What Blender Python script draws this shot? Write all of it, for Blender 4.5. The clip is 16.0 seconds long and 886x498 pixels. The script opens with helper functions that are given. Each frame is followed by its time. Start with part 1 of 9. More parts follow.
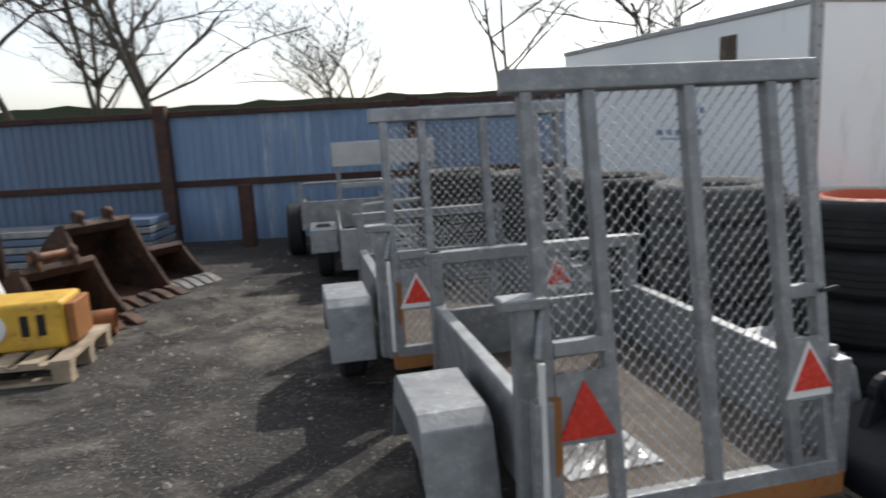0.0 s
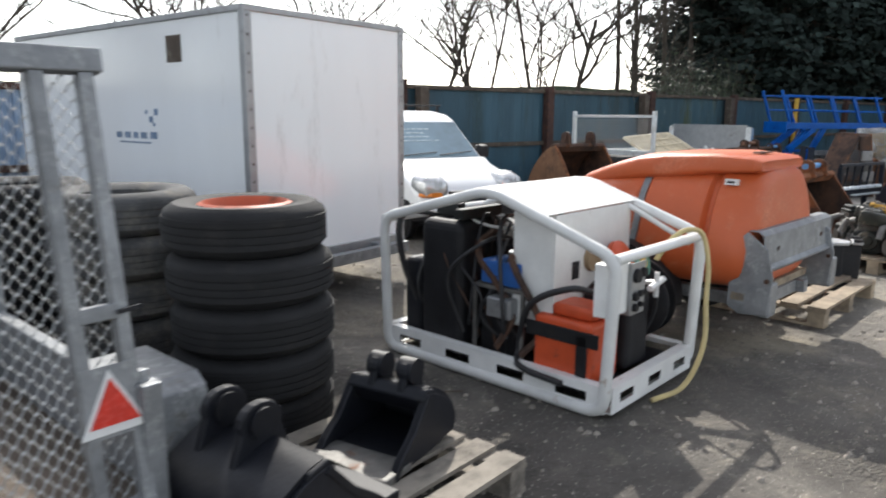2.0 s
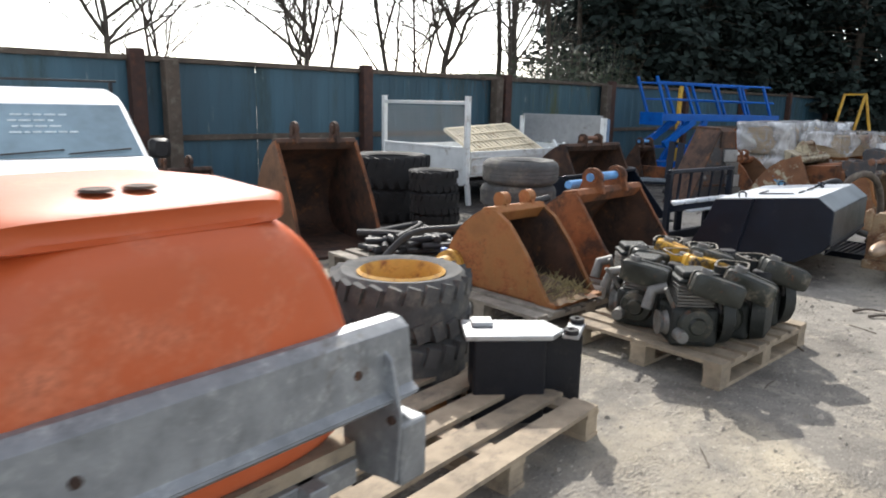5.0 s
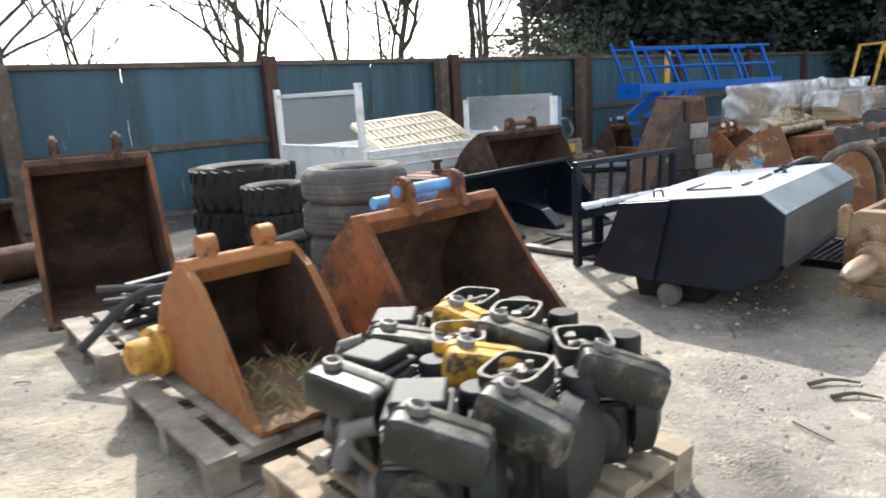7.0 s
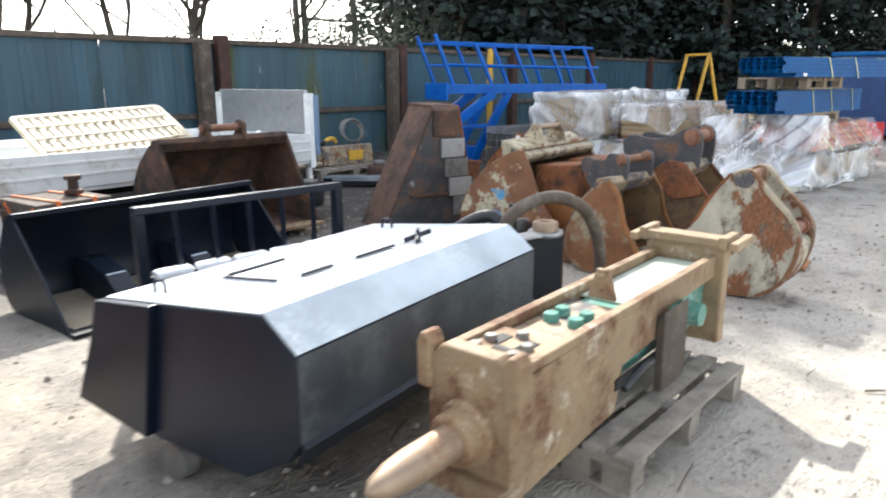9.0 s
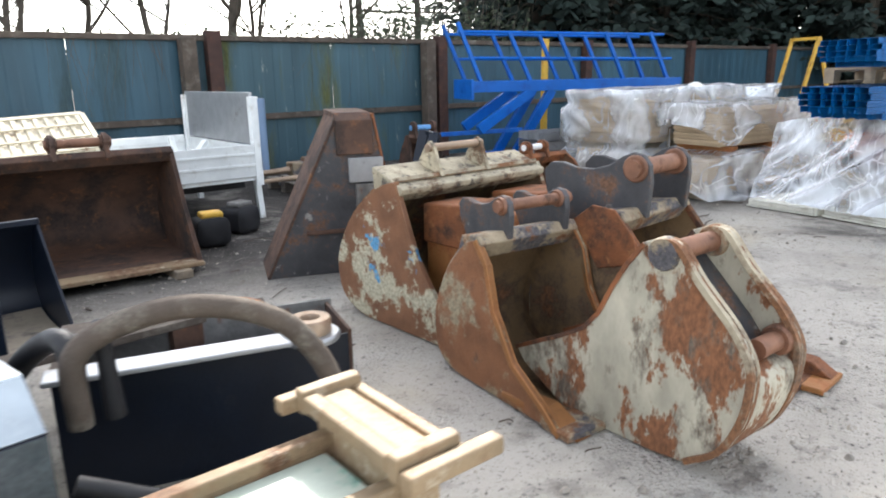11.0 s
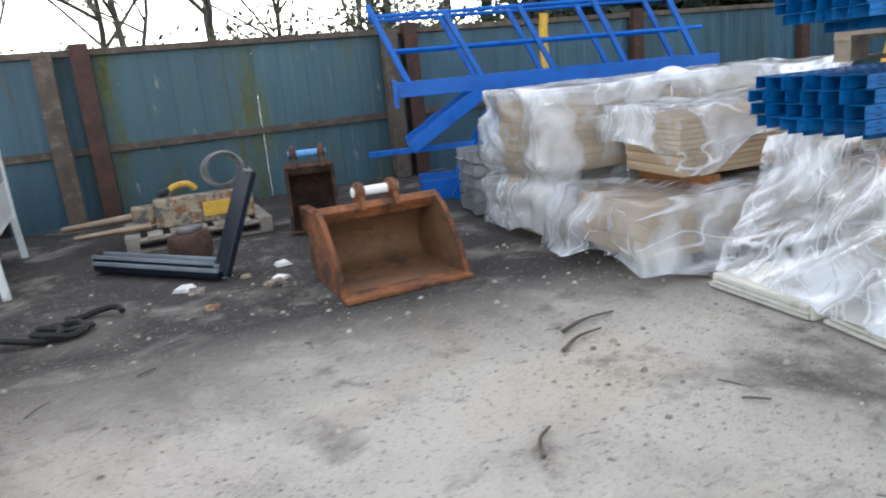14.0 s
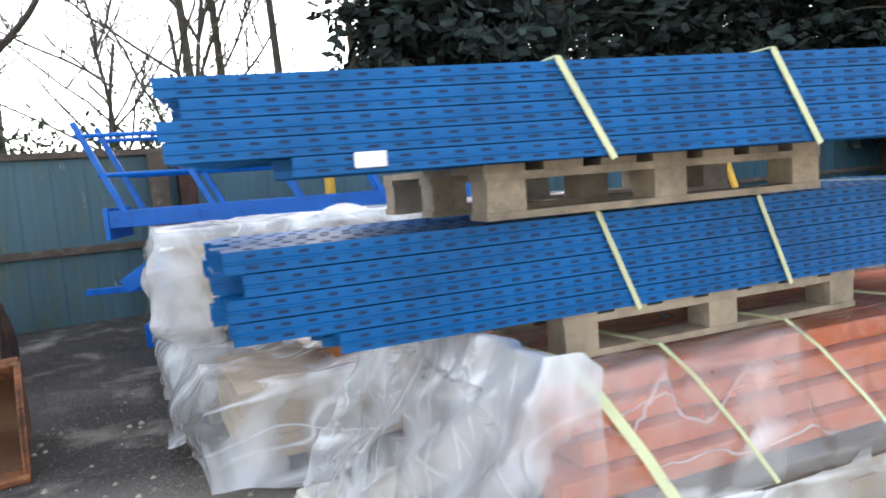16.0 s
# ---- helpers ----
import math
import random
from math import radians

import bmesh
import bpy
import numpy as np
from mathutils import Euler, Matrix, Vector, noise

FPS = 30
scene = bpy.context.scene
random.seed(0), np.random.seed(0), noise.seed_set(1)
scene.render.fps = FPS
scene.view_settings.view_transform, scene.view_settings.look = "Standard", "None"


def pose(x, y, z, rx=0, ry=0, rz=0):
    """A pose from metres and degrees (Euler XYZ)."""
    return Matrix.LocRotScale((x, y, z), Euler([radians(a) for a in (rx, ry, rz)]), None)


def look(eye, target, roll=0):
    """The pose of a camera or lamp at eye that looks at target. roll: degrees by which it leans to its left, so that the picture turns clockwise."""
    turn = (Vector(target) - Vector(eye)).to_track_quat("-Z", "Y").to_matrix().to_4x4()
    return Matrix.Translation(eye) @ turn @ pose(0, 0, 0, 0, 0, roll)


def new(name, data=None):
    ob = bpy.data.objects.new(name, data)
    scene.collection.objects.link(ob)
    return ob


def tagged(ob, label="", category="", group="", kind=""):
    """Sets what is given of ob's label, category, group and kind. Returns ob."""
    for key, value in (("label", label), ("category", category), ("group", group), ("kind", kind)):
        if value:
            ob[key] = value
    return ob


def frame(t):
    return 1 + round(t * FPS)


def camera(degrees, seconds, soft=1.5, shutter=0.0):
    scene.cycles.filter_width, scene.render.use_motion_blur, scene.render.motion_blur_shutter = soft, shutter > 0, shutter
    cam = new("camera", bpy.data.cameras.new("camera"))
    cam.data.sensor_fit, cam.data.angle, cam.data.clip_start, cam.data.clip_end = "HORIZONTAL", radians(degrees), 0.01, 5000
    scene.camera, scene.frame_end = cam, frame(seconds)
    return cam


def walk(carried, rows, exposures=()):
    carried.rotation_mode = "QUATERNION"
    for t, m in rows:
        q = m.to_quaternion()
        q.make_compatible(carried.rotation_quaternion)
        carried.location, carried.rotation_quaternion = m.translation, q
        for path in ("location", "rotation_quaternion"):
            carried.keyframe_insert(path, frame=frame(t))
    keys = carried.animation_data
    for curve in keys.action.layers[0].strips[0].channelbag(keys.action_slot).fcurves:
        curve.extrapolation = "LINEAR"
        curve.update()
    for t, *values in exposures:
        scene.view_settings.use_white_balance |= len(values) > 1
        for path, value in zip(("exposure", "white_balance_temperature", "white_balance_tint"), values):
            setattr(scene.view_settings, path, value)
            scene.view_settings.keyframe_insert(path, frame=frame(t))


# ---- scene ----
# metres to one unit of the plan below
SIZE = 1.15
cam = camera(65.2, 16.0, soft=1.9, shutter=0.35)
PATH = [
    (0.0, -0.000, -0.000, 1.490, 79.32, 2.97, 3.27),
    (0.5, 0.058, 0.032, 1.483, 79.30, 2.69, -6.38),
    (1.0, 0.160, 0.060, 1.466, 78.47, 2.32, -15.12),
    (1.5, 0.391, 0.094, 1.423, 76.88, 1.11, -27.21),
    (2.0, 0.844, 0.123, 1.443, 78.99, -0.38, -31.75),
    (2.5, 1.315, 0.276, 1.431, 79.01, -0.40, -36.40),
    (3.0, 1.920, 0.457, 1.416, 77.97, 0.05, -40.26),
    (3.5, 2.505, 0.653, 1.419, 78.27, -0.02, -38.35),
    (3.7, 2.770, 0.718, 1.420, 76.90, 0.20, -38.60),
    (4.0, 3.174, 0.816, 1.426, 78.44, 0.59, -39.36),
    (4.2, 3.443, 0.872, 1.441, 76.84, -0.74, -38.83),
    (6.3, 6.006, 1.429, 1.379, 79.64, 0.47, -32.71),
    (6.5, 6.236, 1.503, 1.369, 79.17, 0.33, -31.84),
    (7.0, 6.882, 1.676, 1.363, 77.26, 3.32, -34.39),
    (7.5, 7.515, 1.811, 1.364, 74.39, 1.75, -34.95),
    (8.0, 8.203, 1.937, 1.349, 74.34, 1.64, -40.74),
    (8.5, 8.818, 1.996, 1.363, 74.31, 0.22, -40.15),
    (9.0, 9.470, 2.041, 1.388, 76.17, 0.13, -42.85),
    (9.2, 9.704, 2.022, 1.409, 76.84, -1.30, -41.70),
    (11.3, 12.311, 2.436, 1.401, 74.77, 2.41, -29.70),
    (11.5, 12.581, 2.513, 1.405, 73.64, 3.09, -28.43),
    (12.0, 13.243, 2.705, 1.411, 73.11, 3.47, -27.54),
    (12.5, 13.839, 2.861, 1.415, 73.31, 4.07, -24.53),
    (13.0, 14.473, 3.086, 1.402, 73.54, 4.28, -21.07),
    (13.5, 15.162, 3.283, 1.381, 74.65, 4.15, -17.09),
    (14.0, 15.721, 3.459, 1.401, 75.34, 5.26, -18.24),
    (14.5, 16.357, 3.661, 1.382, 76.41, 3.80, -19.77),
    (15.0, 16.892, 3.822, 1.373, 79.60, 2.36, -25.01),
    (15.5, 17.429, 3.849, 1.386, 82.24, 4.06, -25.54),
    (16.0, 17.920, 3.814, 1.369, 84.09, 4.29, -23.01),
]
walk(cam, [(t, pose(x * SIZE, y * SIZE, z * SIZE, rx, ry, rz)) for t, x, y, z, rx, ry, rz in PATH], exposures=[(0.0, -0.4), (1.5, -0.15), (2.5, 0.25), (4.2, 0.25), (6.5, 0.5), (8.0, 1.05), (9.2, 1.0), (11.5, 1.2), (13.0, 1.3), (14.5, 1.1), (15.2, 1.15), (16.0, 1.22)])

# world: pale spring sky, sun high behind the fence
SUN_TO = Vector((0.44, 0.80, 0.82)).normalized()
world = bpy.data.worlds.new("sky")
scene.world = world
world.use_nodes = True
wn = world.node_tree.nodes
sky = wn.new("ShaderNodeTexSky")
sky.sky_type = "NISHITA"
sky.sun_disc = False
sky.sun_elevation = math.asin(SUN_TO.z)
sky.sun_rotation = math.atan2(SUN_TO.x, SUN_TO.y)
sky.air_density, sky.dust_density = 1.0, 1.6
wn["Background"].inputs["Strength"].default_value = 0.15
# thin bright haze takes most of the blue out of the sky
haze = wn.new("ShaderNodeHueSaturation")
haze.inputs["Saturation"].default_value, haze.inputs["Value"].default_value = 0.38, 1.75
world.node_tree.links.new(sky.outputs[0], haze.inputs["Color"])
world.node_tree.links.new(haze.outputs[0], wn["Background"].inputs["Color"])
sun_data = bpy.data.lights.new("sun", "SUN")
sun_data.energy, sun_data.angle, sun_data.color = 4.8, radians(0.6), (1.0, 0.96, 0.89)
sun = new("sun", sun_data)
sun.matrix_world = look(SUN_TO * 60, (0, 0, 0))


# ---- materials ----
def mat(name, base, rough=0.6, metal=0.0, var=0.25, scale=5.0, spots=None, spots2=None, bump=0.15, fine=60.0, streak=1.0, gloss=0.5, island=0.0):
    """Procedural surface at world size. spots: (colour, scale, low, high, roughness) for worn patches, rust or stains. streak: stretch of the patches upwards."""
    m = bpy.data.materials.new(name)
    m.use_nodes = True
    nt = m.node_tree
    n, l = nt.nodes, nt.links
    bsdf = n["Principled BSDF"]
    geo = n.new("ShaderNodeNewGeometry")
    stretch = n.new("ShaderNodeMapping")
    stretch.inputs["Scale"].default_value = (1 / SIZE, 1 / SIZE, 1 / (streak * SIZE))
    l.new(geo.outputs["Position"], stretch.inputs["Vector"])

    def noise_at(sc, detail=4, rough_=0.6):
        t = n.new("ShaderNodeTexNoise")
        t.inputs["Scale"].default_value, t.inputs["Detail"].default_value, t.inputs["Roughness"].default_value = sc, detail, rough_
        l.new(stretch.outputs[0], t.inputs["Vector"])
        return t.outputs["Fac"]

    def ramp(fac, lo, hi):
        r = n.new("ShaderNodeMapRange")
        r.inputs["From Min"].default_value, r.inputs["From Max"].default_value = lo, hi
        l.new(fac, r.inputs["Value"])
        return r.outputs[0]

    def mix(fac, a, b):
        x = n.new("ShaderNodeMix")
        x.data_type = "RGBA"
        l.new(fac, x.inputs["Factor"])
        for sock, v in ((x.inputs["A"], a), (x.inputs["B"], b)):
            if isinstance(v, tuple):
                sock.default_value = (*v, 1)
            else:
                l.new(v, sock)
        return x.outputs["Result"]

    dark = tuple(c * (1 - var) for c in base)
    light = tuple(min(1, c * (1 + var)) for c in base)
    col = mix(ramp(noise_at(scale), 0.3, 0.7), dark, light)
    grain = noise_at(fine, 3)
    info = n.new("ShaderNodeObjectInfo")
    rgh = None
    for sp in (spots, spots2):
        if sp:
            c, sc, lo, hi, r2 = sp
            f = ramp(noise_at(sc, 6, 0.7), lo, hi)
            c2 = mix(ramp(grain, 0.35, 0.65), tuple(v * 0.7 for v in c), tuple(min(1, v * 1.3) for v in c))
            col = mix(f, col, c2)
            q = n.new("ShaderNodeMix")
            l.new(f, q.inputs["Factor"])
            q.inputs["B"].default_value = r2
            if rgh is None:
                q.inputs["A"].default_value = rough
            else:
                l.new(rgh, q.inputs["A"])
            rgh = q.outputs["Result"]
    hsv = n.new("ShaderNodeHueSaturation")
    add = n.new("ShaderNodeMapRange")
    add.inputs["To Min"].default_value, add.inputs["To Max"].default_value = 0.88, 1.12
    l.new(geo.outputs["Random Per Island"] if island else info.outputs["Random"], add.inputs["Value"])
    if island:
        add.inputs["To Min"].default_value, add.inputs["To Max"].default_value = 1 - island, 1 + island
    l.new(add.outputs[0], hsv.inputs["Value"])
    l.new(col, hsv.inputs["Color"])
    l.new(hsv.outputs[0], bsdf.inputs["Base Color"])
    if rgh is None:
        rr = n.new("ShaderNodeMapRange")
        rr.inputs["To Min"].default_value, rr.inputs["To Max"].default_value = max(0.03, rough - 0.1), min(1, rough + 0.12)
        l.new(grain, rr.inputs["Value"])
        rgh = rr.outputs[0]
    l.new(rgh, bsdf.inputs["Roughness"])
    bsdf.inputs["Metallic"].default_value = metal
    bsdf.inputs["Specular IOR Level"].default_value = gloss
    if bump:
        b = n.new("ShaderNodeBump")
        b.inputs["Strength"].default_value, b.inputs["Distance"].default_value = bump, 0.01
        l.new(grain, b.inputs["Height"])
        l.new(b.outputs[0], bsdf.inputs["Normal"])
    return m


RUST = (0.20, 0.075, 0.03)
RUST_D = (0.07, 0.035, 0.022)
M_GALV = mat("galvanised steel", (0.25, 0.26, 0.27), 0.5, 0.45, 0.25, 9, ((0.38, 0.39, 0.39), 14, 0.5, 0.72, 0.55), ((0.16, 0.13, 0.10), 5, 0.62, 0.8, 0.8))
M_MESH = mat("expanded mesh steel", (0.34, 0.35, 0.35), 0.55, 0.4, 0.2, 8)
M_ALU = mat("dull alloy", (0.42, 0.43, 0.44), 0.42, 0.7, 0.12, 8, ((0.28, 0.27, 0.25), 6, 0.58, 0.75, 0.6))
M_WHITE = mat("white paint", (0.78, 0.79, 0.79), 0.38, 0, 0.05, 4, ((0.42, 0.36, 0.28), 4, 0.66, 0.82, 0.7), streak=3)
M_WHITE_W = mat("worn white paint", (0.70, 0.72, 0.71), 0.45, 0, 0.1, 5, ((0.36, 0.33, 0.27), 3.5, 0.56, 0.72, 0.8), ((0.20, 0.10, 0.05), 11, 0.66, 0.74, 0.85))
M_CAGE = mat("cage white paint", (0.76, 0.76, 0.74), 0.35, 0, 0.08, 6, ((0.30, 0.17, 0.08), 10, 0.66, 0.74, 0.8))
M_PANEL = mat("box panel white", (0.90, 0.92, 0.93), 0.12, 0, 0.03, 1.2, ((0.66, 0.66, 0.64), 2.2, 0.6, 0.85, 0.4), streak=4, bump=0.03, gloss=1.0)
M_VAN = mat("van white paint", (0.80, 0.81, 0.82), 0.18, 0, 0.02, 3, ((0.6, 0.58, 0.54), 3, 0.68, 0.9, 0.5), bump=0)
M_BLACKP = mat("black plastic", (0.014, 0.014, 0.016), 0.55, 0, 0.3, 8, ((0.03, 0.028, 0.026), 7, 0.58, 0.75, 0.8), gloss=0.3)
M_RUBBER = mat("tyre rubber", (0.012, 0.012, 0.013), 0.8, 0, 0.3, 7, ((0.035, 0.032, 0.030), 6, 0.55, 0.8, 0.9), bump=0.3)
M_RUBBER_G = mat("dusty grey tyre rubber", (0.075, 0.075, 0.075), 0.85, 0, 0.3, 6, ((0.2, 0.18, 0.15), 5, 0.5, 0.75, 0.95), bump=0.3)
M_RIM_O = mat("orange rim", (0.50, 0.10, 0.04), 0.5, 0, 0.2, 9, ((0.15, 0.07, 0.04), 9, 0.55, 0.7, 0.8))
M_RIM_Y = mat("yellow rusty rim", (0.55, 0.30, 0.05), 0.55, 0, 0.25, 9, (RUST, 9, 0.5, 0.65, 0.85))
M_RED = mat("red reflector", (0.62, 0.035, 0.02), 0.25, 0, 0.12, 30, bump=0.05)
M_REDWHITE = mat("white reflector border", (0.8, 0.8, 0.78), 0.35, 0, 0.05, 10)
M_ORANGE = mat("orange polyethylene", (0.60, 0.12, 0.035), 0.42, 0, 0.08, 2.5, ((0.66, 0.24, 0.13), 3, 0.52, 0.8, 0.55), ((0.42, 0.07, 0.025), 6, 0.64, 0.8, 0.5), bump=0.08)
M_ORANGE2 = mat("orange red paint", (0.56, 0.08, 0.025), 0.4, 0, 0.15, 6, ((0.10, 0.05, 0.04), 8, 0.6, 0.75, 0.7))
M_BLACK = mat("navy black paint", (0.005, 0.009, 0.018), 0.36, 0, 0.3, 4, ((0.03, 0.032, 0.036), 3, 0.62, 0.85, 0.65), bump=0.12, gloss=0.35)
M_BKT_G = mat("dark grey bucket paint", (0.009, 0.010, 0.014), 0.5, 0.0, 0.3, 6, ((0.03, 0.029, 0.029), 7, 0.58, 0.75, 0.7), gloss=0.3)
M_RUST = mat("rusty orange steel", (0.24, 0.085, 0.03), 0.7, 0.1, 0.3, 5, (RUST_D, 4, 0.44, 0.60, 0.85), ((0.34, 0.15, 0.06), 12, 0.56, 0.72, 0.8), bump=0.4)
M_RUST_D = mat("dark rusty steel", (0.085, 0.044, 0.028), 0.75, 0.1, 0.3, 5, ((0.035, 0.025, 0.021), 4, 0.45, 0.62, 0.9), ((0.20, 0.085, 0.035), 9, 0.56, 0.72, 0.8), bump=0.35)
M_RUST_Y = mat("rust on old yellow paint", (0.31, 0.13, 0.038), 0.6, 0.0, 0.25, 5, ((0.26, 0.09, 0.03), 5, 0.46, 0.62, 0.8), (RUST_D, 8, 0.6, 0.75, 0.85), bump=0.3)
M_CREAM = mat("chipped cream paint on rust", (0.40, 0.345, 0.245), 0.65, 0.0, 0.3, 6, ((0.19, 0.088, 0.04), 1.7, 0.46, 0.51, 0.8), ((0.13, 0.085, 0.055), 3, 0.52, 0.66, 0.85), bump=0.35)
M_CREAM_P = mat("faded cream paint", (0.50, 0.44, 0.32), 0.6, 0.0, 0.2, 6, ((0.22, 0.13, 0.07), 5, 0.60, 0.70, 0.8), bump=0.25)
M_CREAM_D = mat("scraped grey and cream steel", (0.30, 0.24, 0.16), 0.65, 0.1, 0.3, 9, ((0.085, 0.08, 0.085), 7, 0.48, 0.56, 0.7), ((0.20, 0.09, 0.04), 6, 0.53, 0.62, 0.85), bump=0.4)
M_CREAM_T = mat("grimy mottled cream paint", (0.40, 0.345, 0.24), 0.65, 0.0, 0.35, 9, ((0.14, 0.085, 0.05), 5, 0.50, 0.58, 0.85), ((0.11, 0.095, 0.075), 16, 0.54, 0.62, 0.8), bump=0.4)
M_CREAM_B = mat("cream and blue chipped paint on rust", (0.20, 0.09, 0.042), 0.65, 0.0, 0.25, 6, ((0.46, 0.42, 0.30), 3.5, 0.52, 0.56, 0.7), ((0.10, 0.30, 0.50), 3.3, 0.61, 0.63, 0.6), bump=0.35)
M_INSIDE = mat("muddy bucket inside", (0.20, 0.125, 0.060), 0.85, 0, 0.3, 3, ((0.065, 0.048, 0.036), 3, 0.46, 0.60, 0.9), ((0.24, 0.10, 0.04), 3, 0.56, 0.68, 0.85), bump=0.4)
M_CREAM_R = mat("rust with patches of cream paint", (0.24, 0.10, 0.042), 0.65, 0.0, 0.3, 5, ((0.34, 0.28, 0.18), 3.0, 0.50, 0.58, 0.75), ((0.12, 0.075, 0.05), 5, 0.58, 0.70, 0.85), bump=0.35)
M_TRENCH = mat("flaking chalky cream paint over rust", (0.38, 0.35, 0.27), 0.6, 0.0, 0.30, 7, ((0.19, 0.08, 0.035), 2.6, 0.47, 0.50, 0.8), ((0.12, 0.095, 0.07), 6, 0.53, 0.64, 0.8), bump=0.3, streak=1.8)
M_BKT_W = mat("worn dark slate steel", (0.062, 0.062, 0.066), 0.5, 0.2, 0.3, 6, ((0.16, 0.085, 0.05), 6, 0.52, 0.64, 0.8), ((0.28, 0.27, 0.25), 9, 0.62, 0.70, 0.55), bump=0.25)
M_RUST_B = mat("brown muddy rust", (0.17, 0.085, 0.042), 0.75, 0.0, 0.25, 4, ((0.085, 0.048, 0.03), 3, 0.50, 0.66, 0.85), ((0.25, 0.13, 0.06), 9, 0.58, 0.72, 0.8), bump=0.3)
M_PIN = mat("rusty pin steel", (0.22, 0.105, 0.062), 0.55, 0.2, 0.3, 10, (RUST_D, 9, 0.56, 0.7, 0.8))
M_PIN_B = mat("blue plastic wrapped pin", (0.12, 0.32, 0.62), 0.4, 0, 0.25, 14)
M_WOOD = mat("pallet wood", (0.34, 0.27, 0.19), 0.8, 0, 0.25, 7, ((0.17, 0.14, 0.11), 6, 0.48, 0.7, 0.9), fine=110, bump=0.4)
M_WOOD_G = mat("weathered grey pallet wood", (0.27, 0.24, 0.20), 0.85, 0, 0.25, 7, ((0.12, 0.105, 0.09), 6, 0.48, 0.7, 0.9), fine=110, bump=0.4)
M_WOOD_D = mat("dark old timber", (0.085, 0.065, 0.05), 0.85, 0, 0.3, 5, ((0.17, 0.15, 0.12), 7, 0.52, 0.72, 0.9), fine=90, bump=0.5)
M_POST = mat("rusty brown post", (0.055, 0.028, 0.022), 0.8, 0.1, 0.3, 5, ((0.12, 0.05, 0.03), 8, 0.52, 0.72, 0.9), bump=0.3)
M_SHEET_T = mat("faded teal sheet", (0.036, 0.092, 0.13), 0.5, 0.1, 0.22, 1.6, ((0.035, 0.06, 0.06), 2.2, 0.50, 0.72, 0.8), ((0.22, 0.26, 0.26), 9, 0.66, 0.74, 0.7), streak=7)
M_SHEET_G = mat("faded teal sheet with algae", (0.045, 0.098, 0.122), 0.55, 0.1, 0.25, 1.6, ((0.09, 0.10, 0.035), 1.8, 0.50, 0.68, 0.9), ((0.25, 0.28, 0.26), 9, 0.64, 0.72, 0.7), streak=5)
M_SHEET_B = mat("chalky blue sheet", (0.155, 0.235, 0.36), 0.5, 0.1, 0.2, 1.6, ((0.40, 0.45, 0.52), 5, 0.54, 0.76, 0.7), ((0.20, 0.10, 0.05), 4, 0.68, 0.78, 0.85), streak=8)
M_SHEET_N = mat("plain blue sheet", (0.105, 0.155, 0.235), 0.5, 0.1, 0.15, 1.2, ((0.16, 0.23, 0.32), 4, 0.55, 0.8, 0.7), streak=6)
M_BLUE = mat("blue racking paint", (0.001, 0.095, 0.29), 0.38, 0, 0.22, 5, ((0.01, 0.12, 0.32), 9, 0.62, 0.76, 0.6), bump=0.06, island=0.2, gloss=0.2)
M_BLUE_D = mat("dark blue container paint", (0.01, 0.045, 0.15), 0.5, 0, 0.2, 3, ((0.02, 0.06, 0.17), 5, 0.55, 0.75, 0.6), bump=0.1)
M_BLUE_F = mat("bright blue frame paint", (0.001, 0.105, 0.44), 0.36, 0, 0.14, 6, ((0.004, 0.04, 0.25), 4, 0.55, 0.75, 0.5), bump=0.06, gloss=0.3)
M_SLOT = mat("slot shadow steel", (0.002, 0.02, 0.075), 0.8, 0, 0.2, 8, bump=0)
M_CARD = mat("cardboard and pale board", (0.44, 0.33, 0.21), 0.8, 0, 0.14, 4, ((0.34, 0.25, 0.16), 8, 0.52, 0.7, 0.9), bump=0.15)
M_PALE = mat("dirty white laths", (0.62, 0.60, 0.52), 0.6, 0, 0.12, 6, ((0.40, 0.36, 0.28), 7, 0.56, 0.72, 0.8), bump=0.15)
M_PACK_O = mat("orange coated beam", (0.66, 0.15, 0.03), 0.4, 0, 0.15, 5, ((0.72, 0.30, 0.16), 7, 0.5, 0.75, 0.5), bump=0.1, island=0.15)
M_STRAP = mat("yellow green strapping", (0.60, 0.62, 0.36), 0.4, 0, 0.08, 10, bump=0.05)
M_BREAK = mat("ochre chipped paint", (0.30, 0.215, 0.125), 0.65, 0, 0.3, 6, ((0.15, 0.075, 0.038), 3, 0.46, 0.60, 0.8), ((0.52, 0.45, 0.34), 8, 0.58, 0.7, 0.6), bump=0.3)
M_GREEN = mat("pale green paint", (0.08, 0.24, 0.185), 0.42, 0, 0.15, 6, ((0.35, 0.45, 0.38), 7, 0.52, 0.7, 0.5))
M_CHISEL = mat("worn chisel steel", (0.32, 0.235, 0.165), 0.45, 0.5, 0.2, 9, (RUST, 6, 0.56, 0.72, 0.7))
M_ENG = mat("oily dark green engine", (0.010, 0.013, 0.012), 0.6, 0.0, 0.35, 9, ((0.06, 0.055, 0.045), 11, 0.58, 0.72, 0.6), ((0.10, 0.05, 0.025), 9, 0.62, 0.74, 0.8), bump=0.3)
M_ENG_T = mat("dusty green tank", (0.022, 0.025, 0.020), 0.42, 0, 0.4, 9, ((0.18, 0.155, 0.115), 6, 0.52, 0.66, 0.55), ((0.10, 0.045, 0.022), 11, 0.60, 0.68, 0.8), bump=0.2)
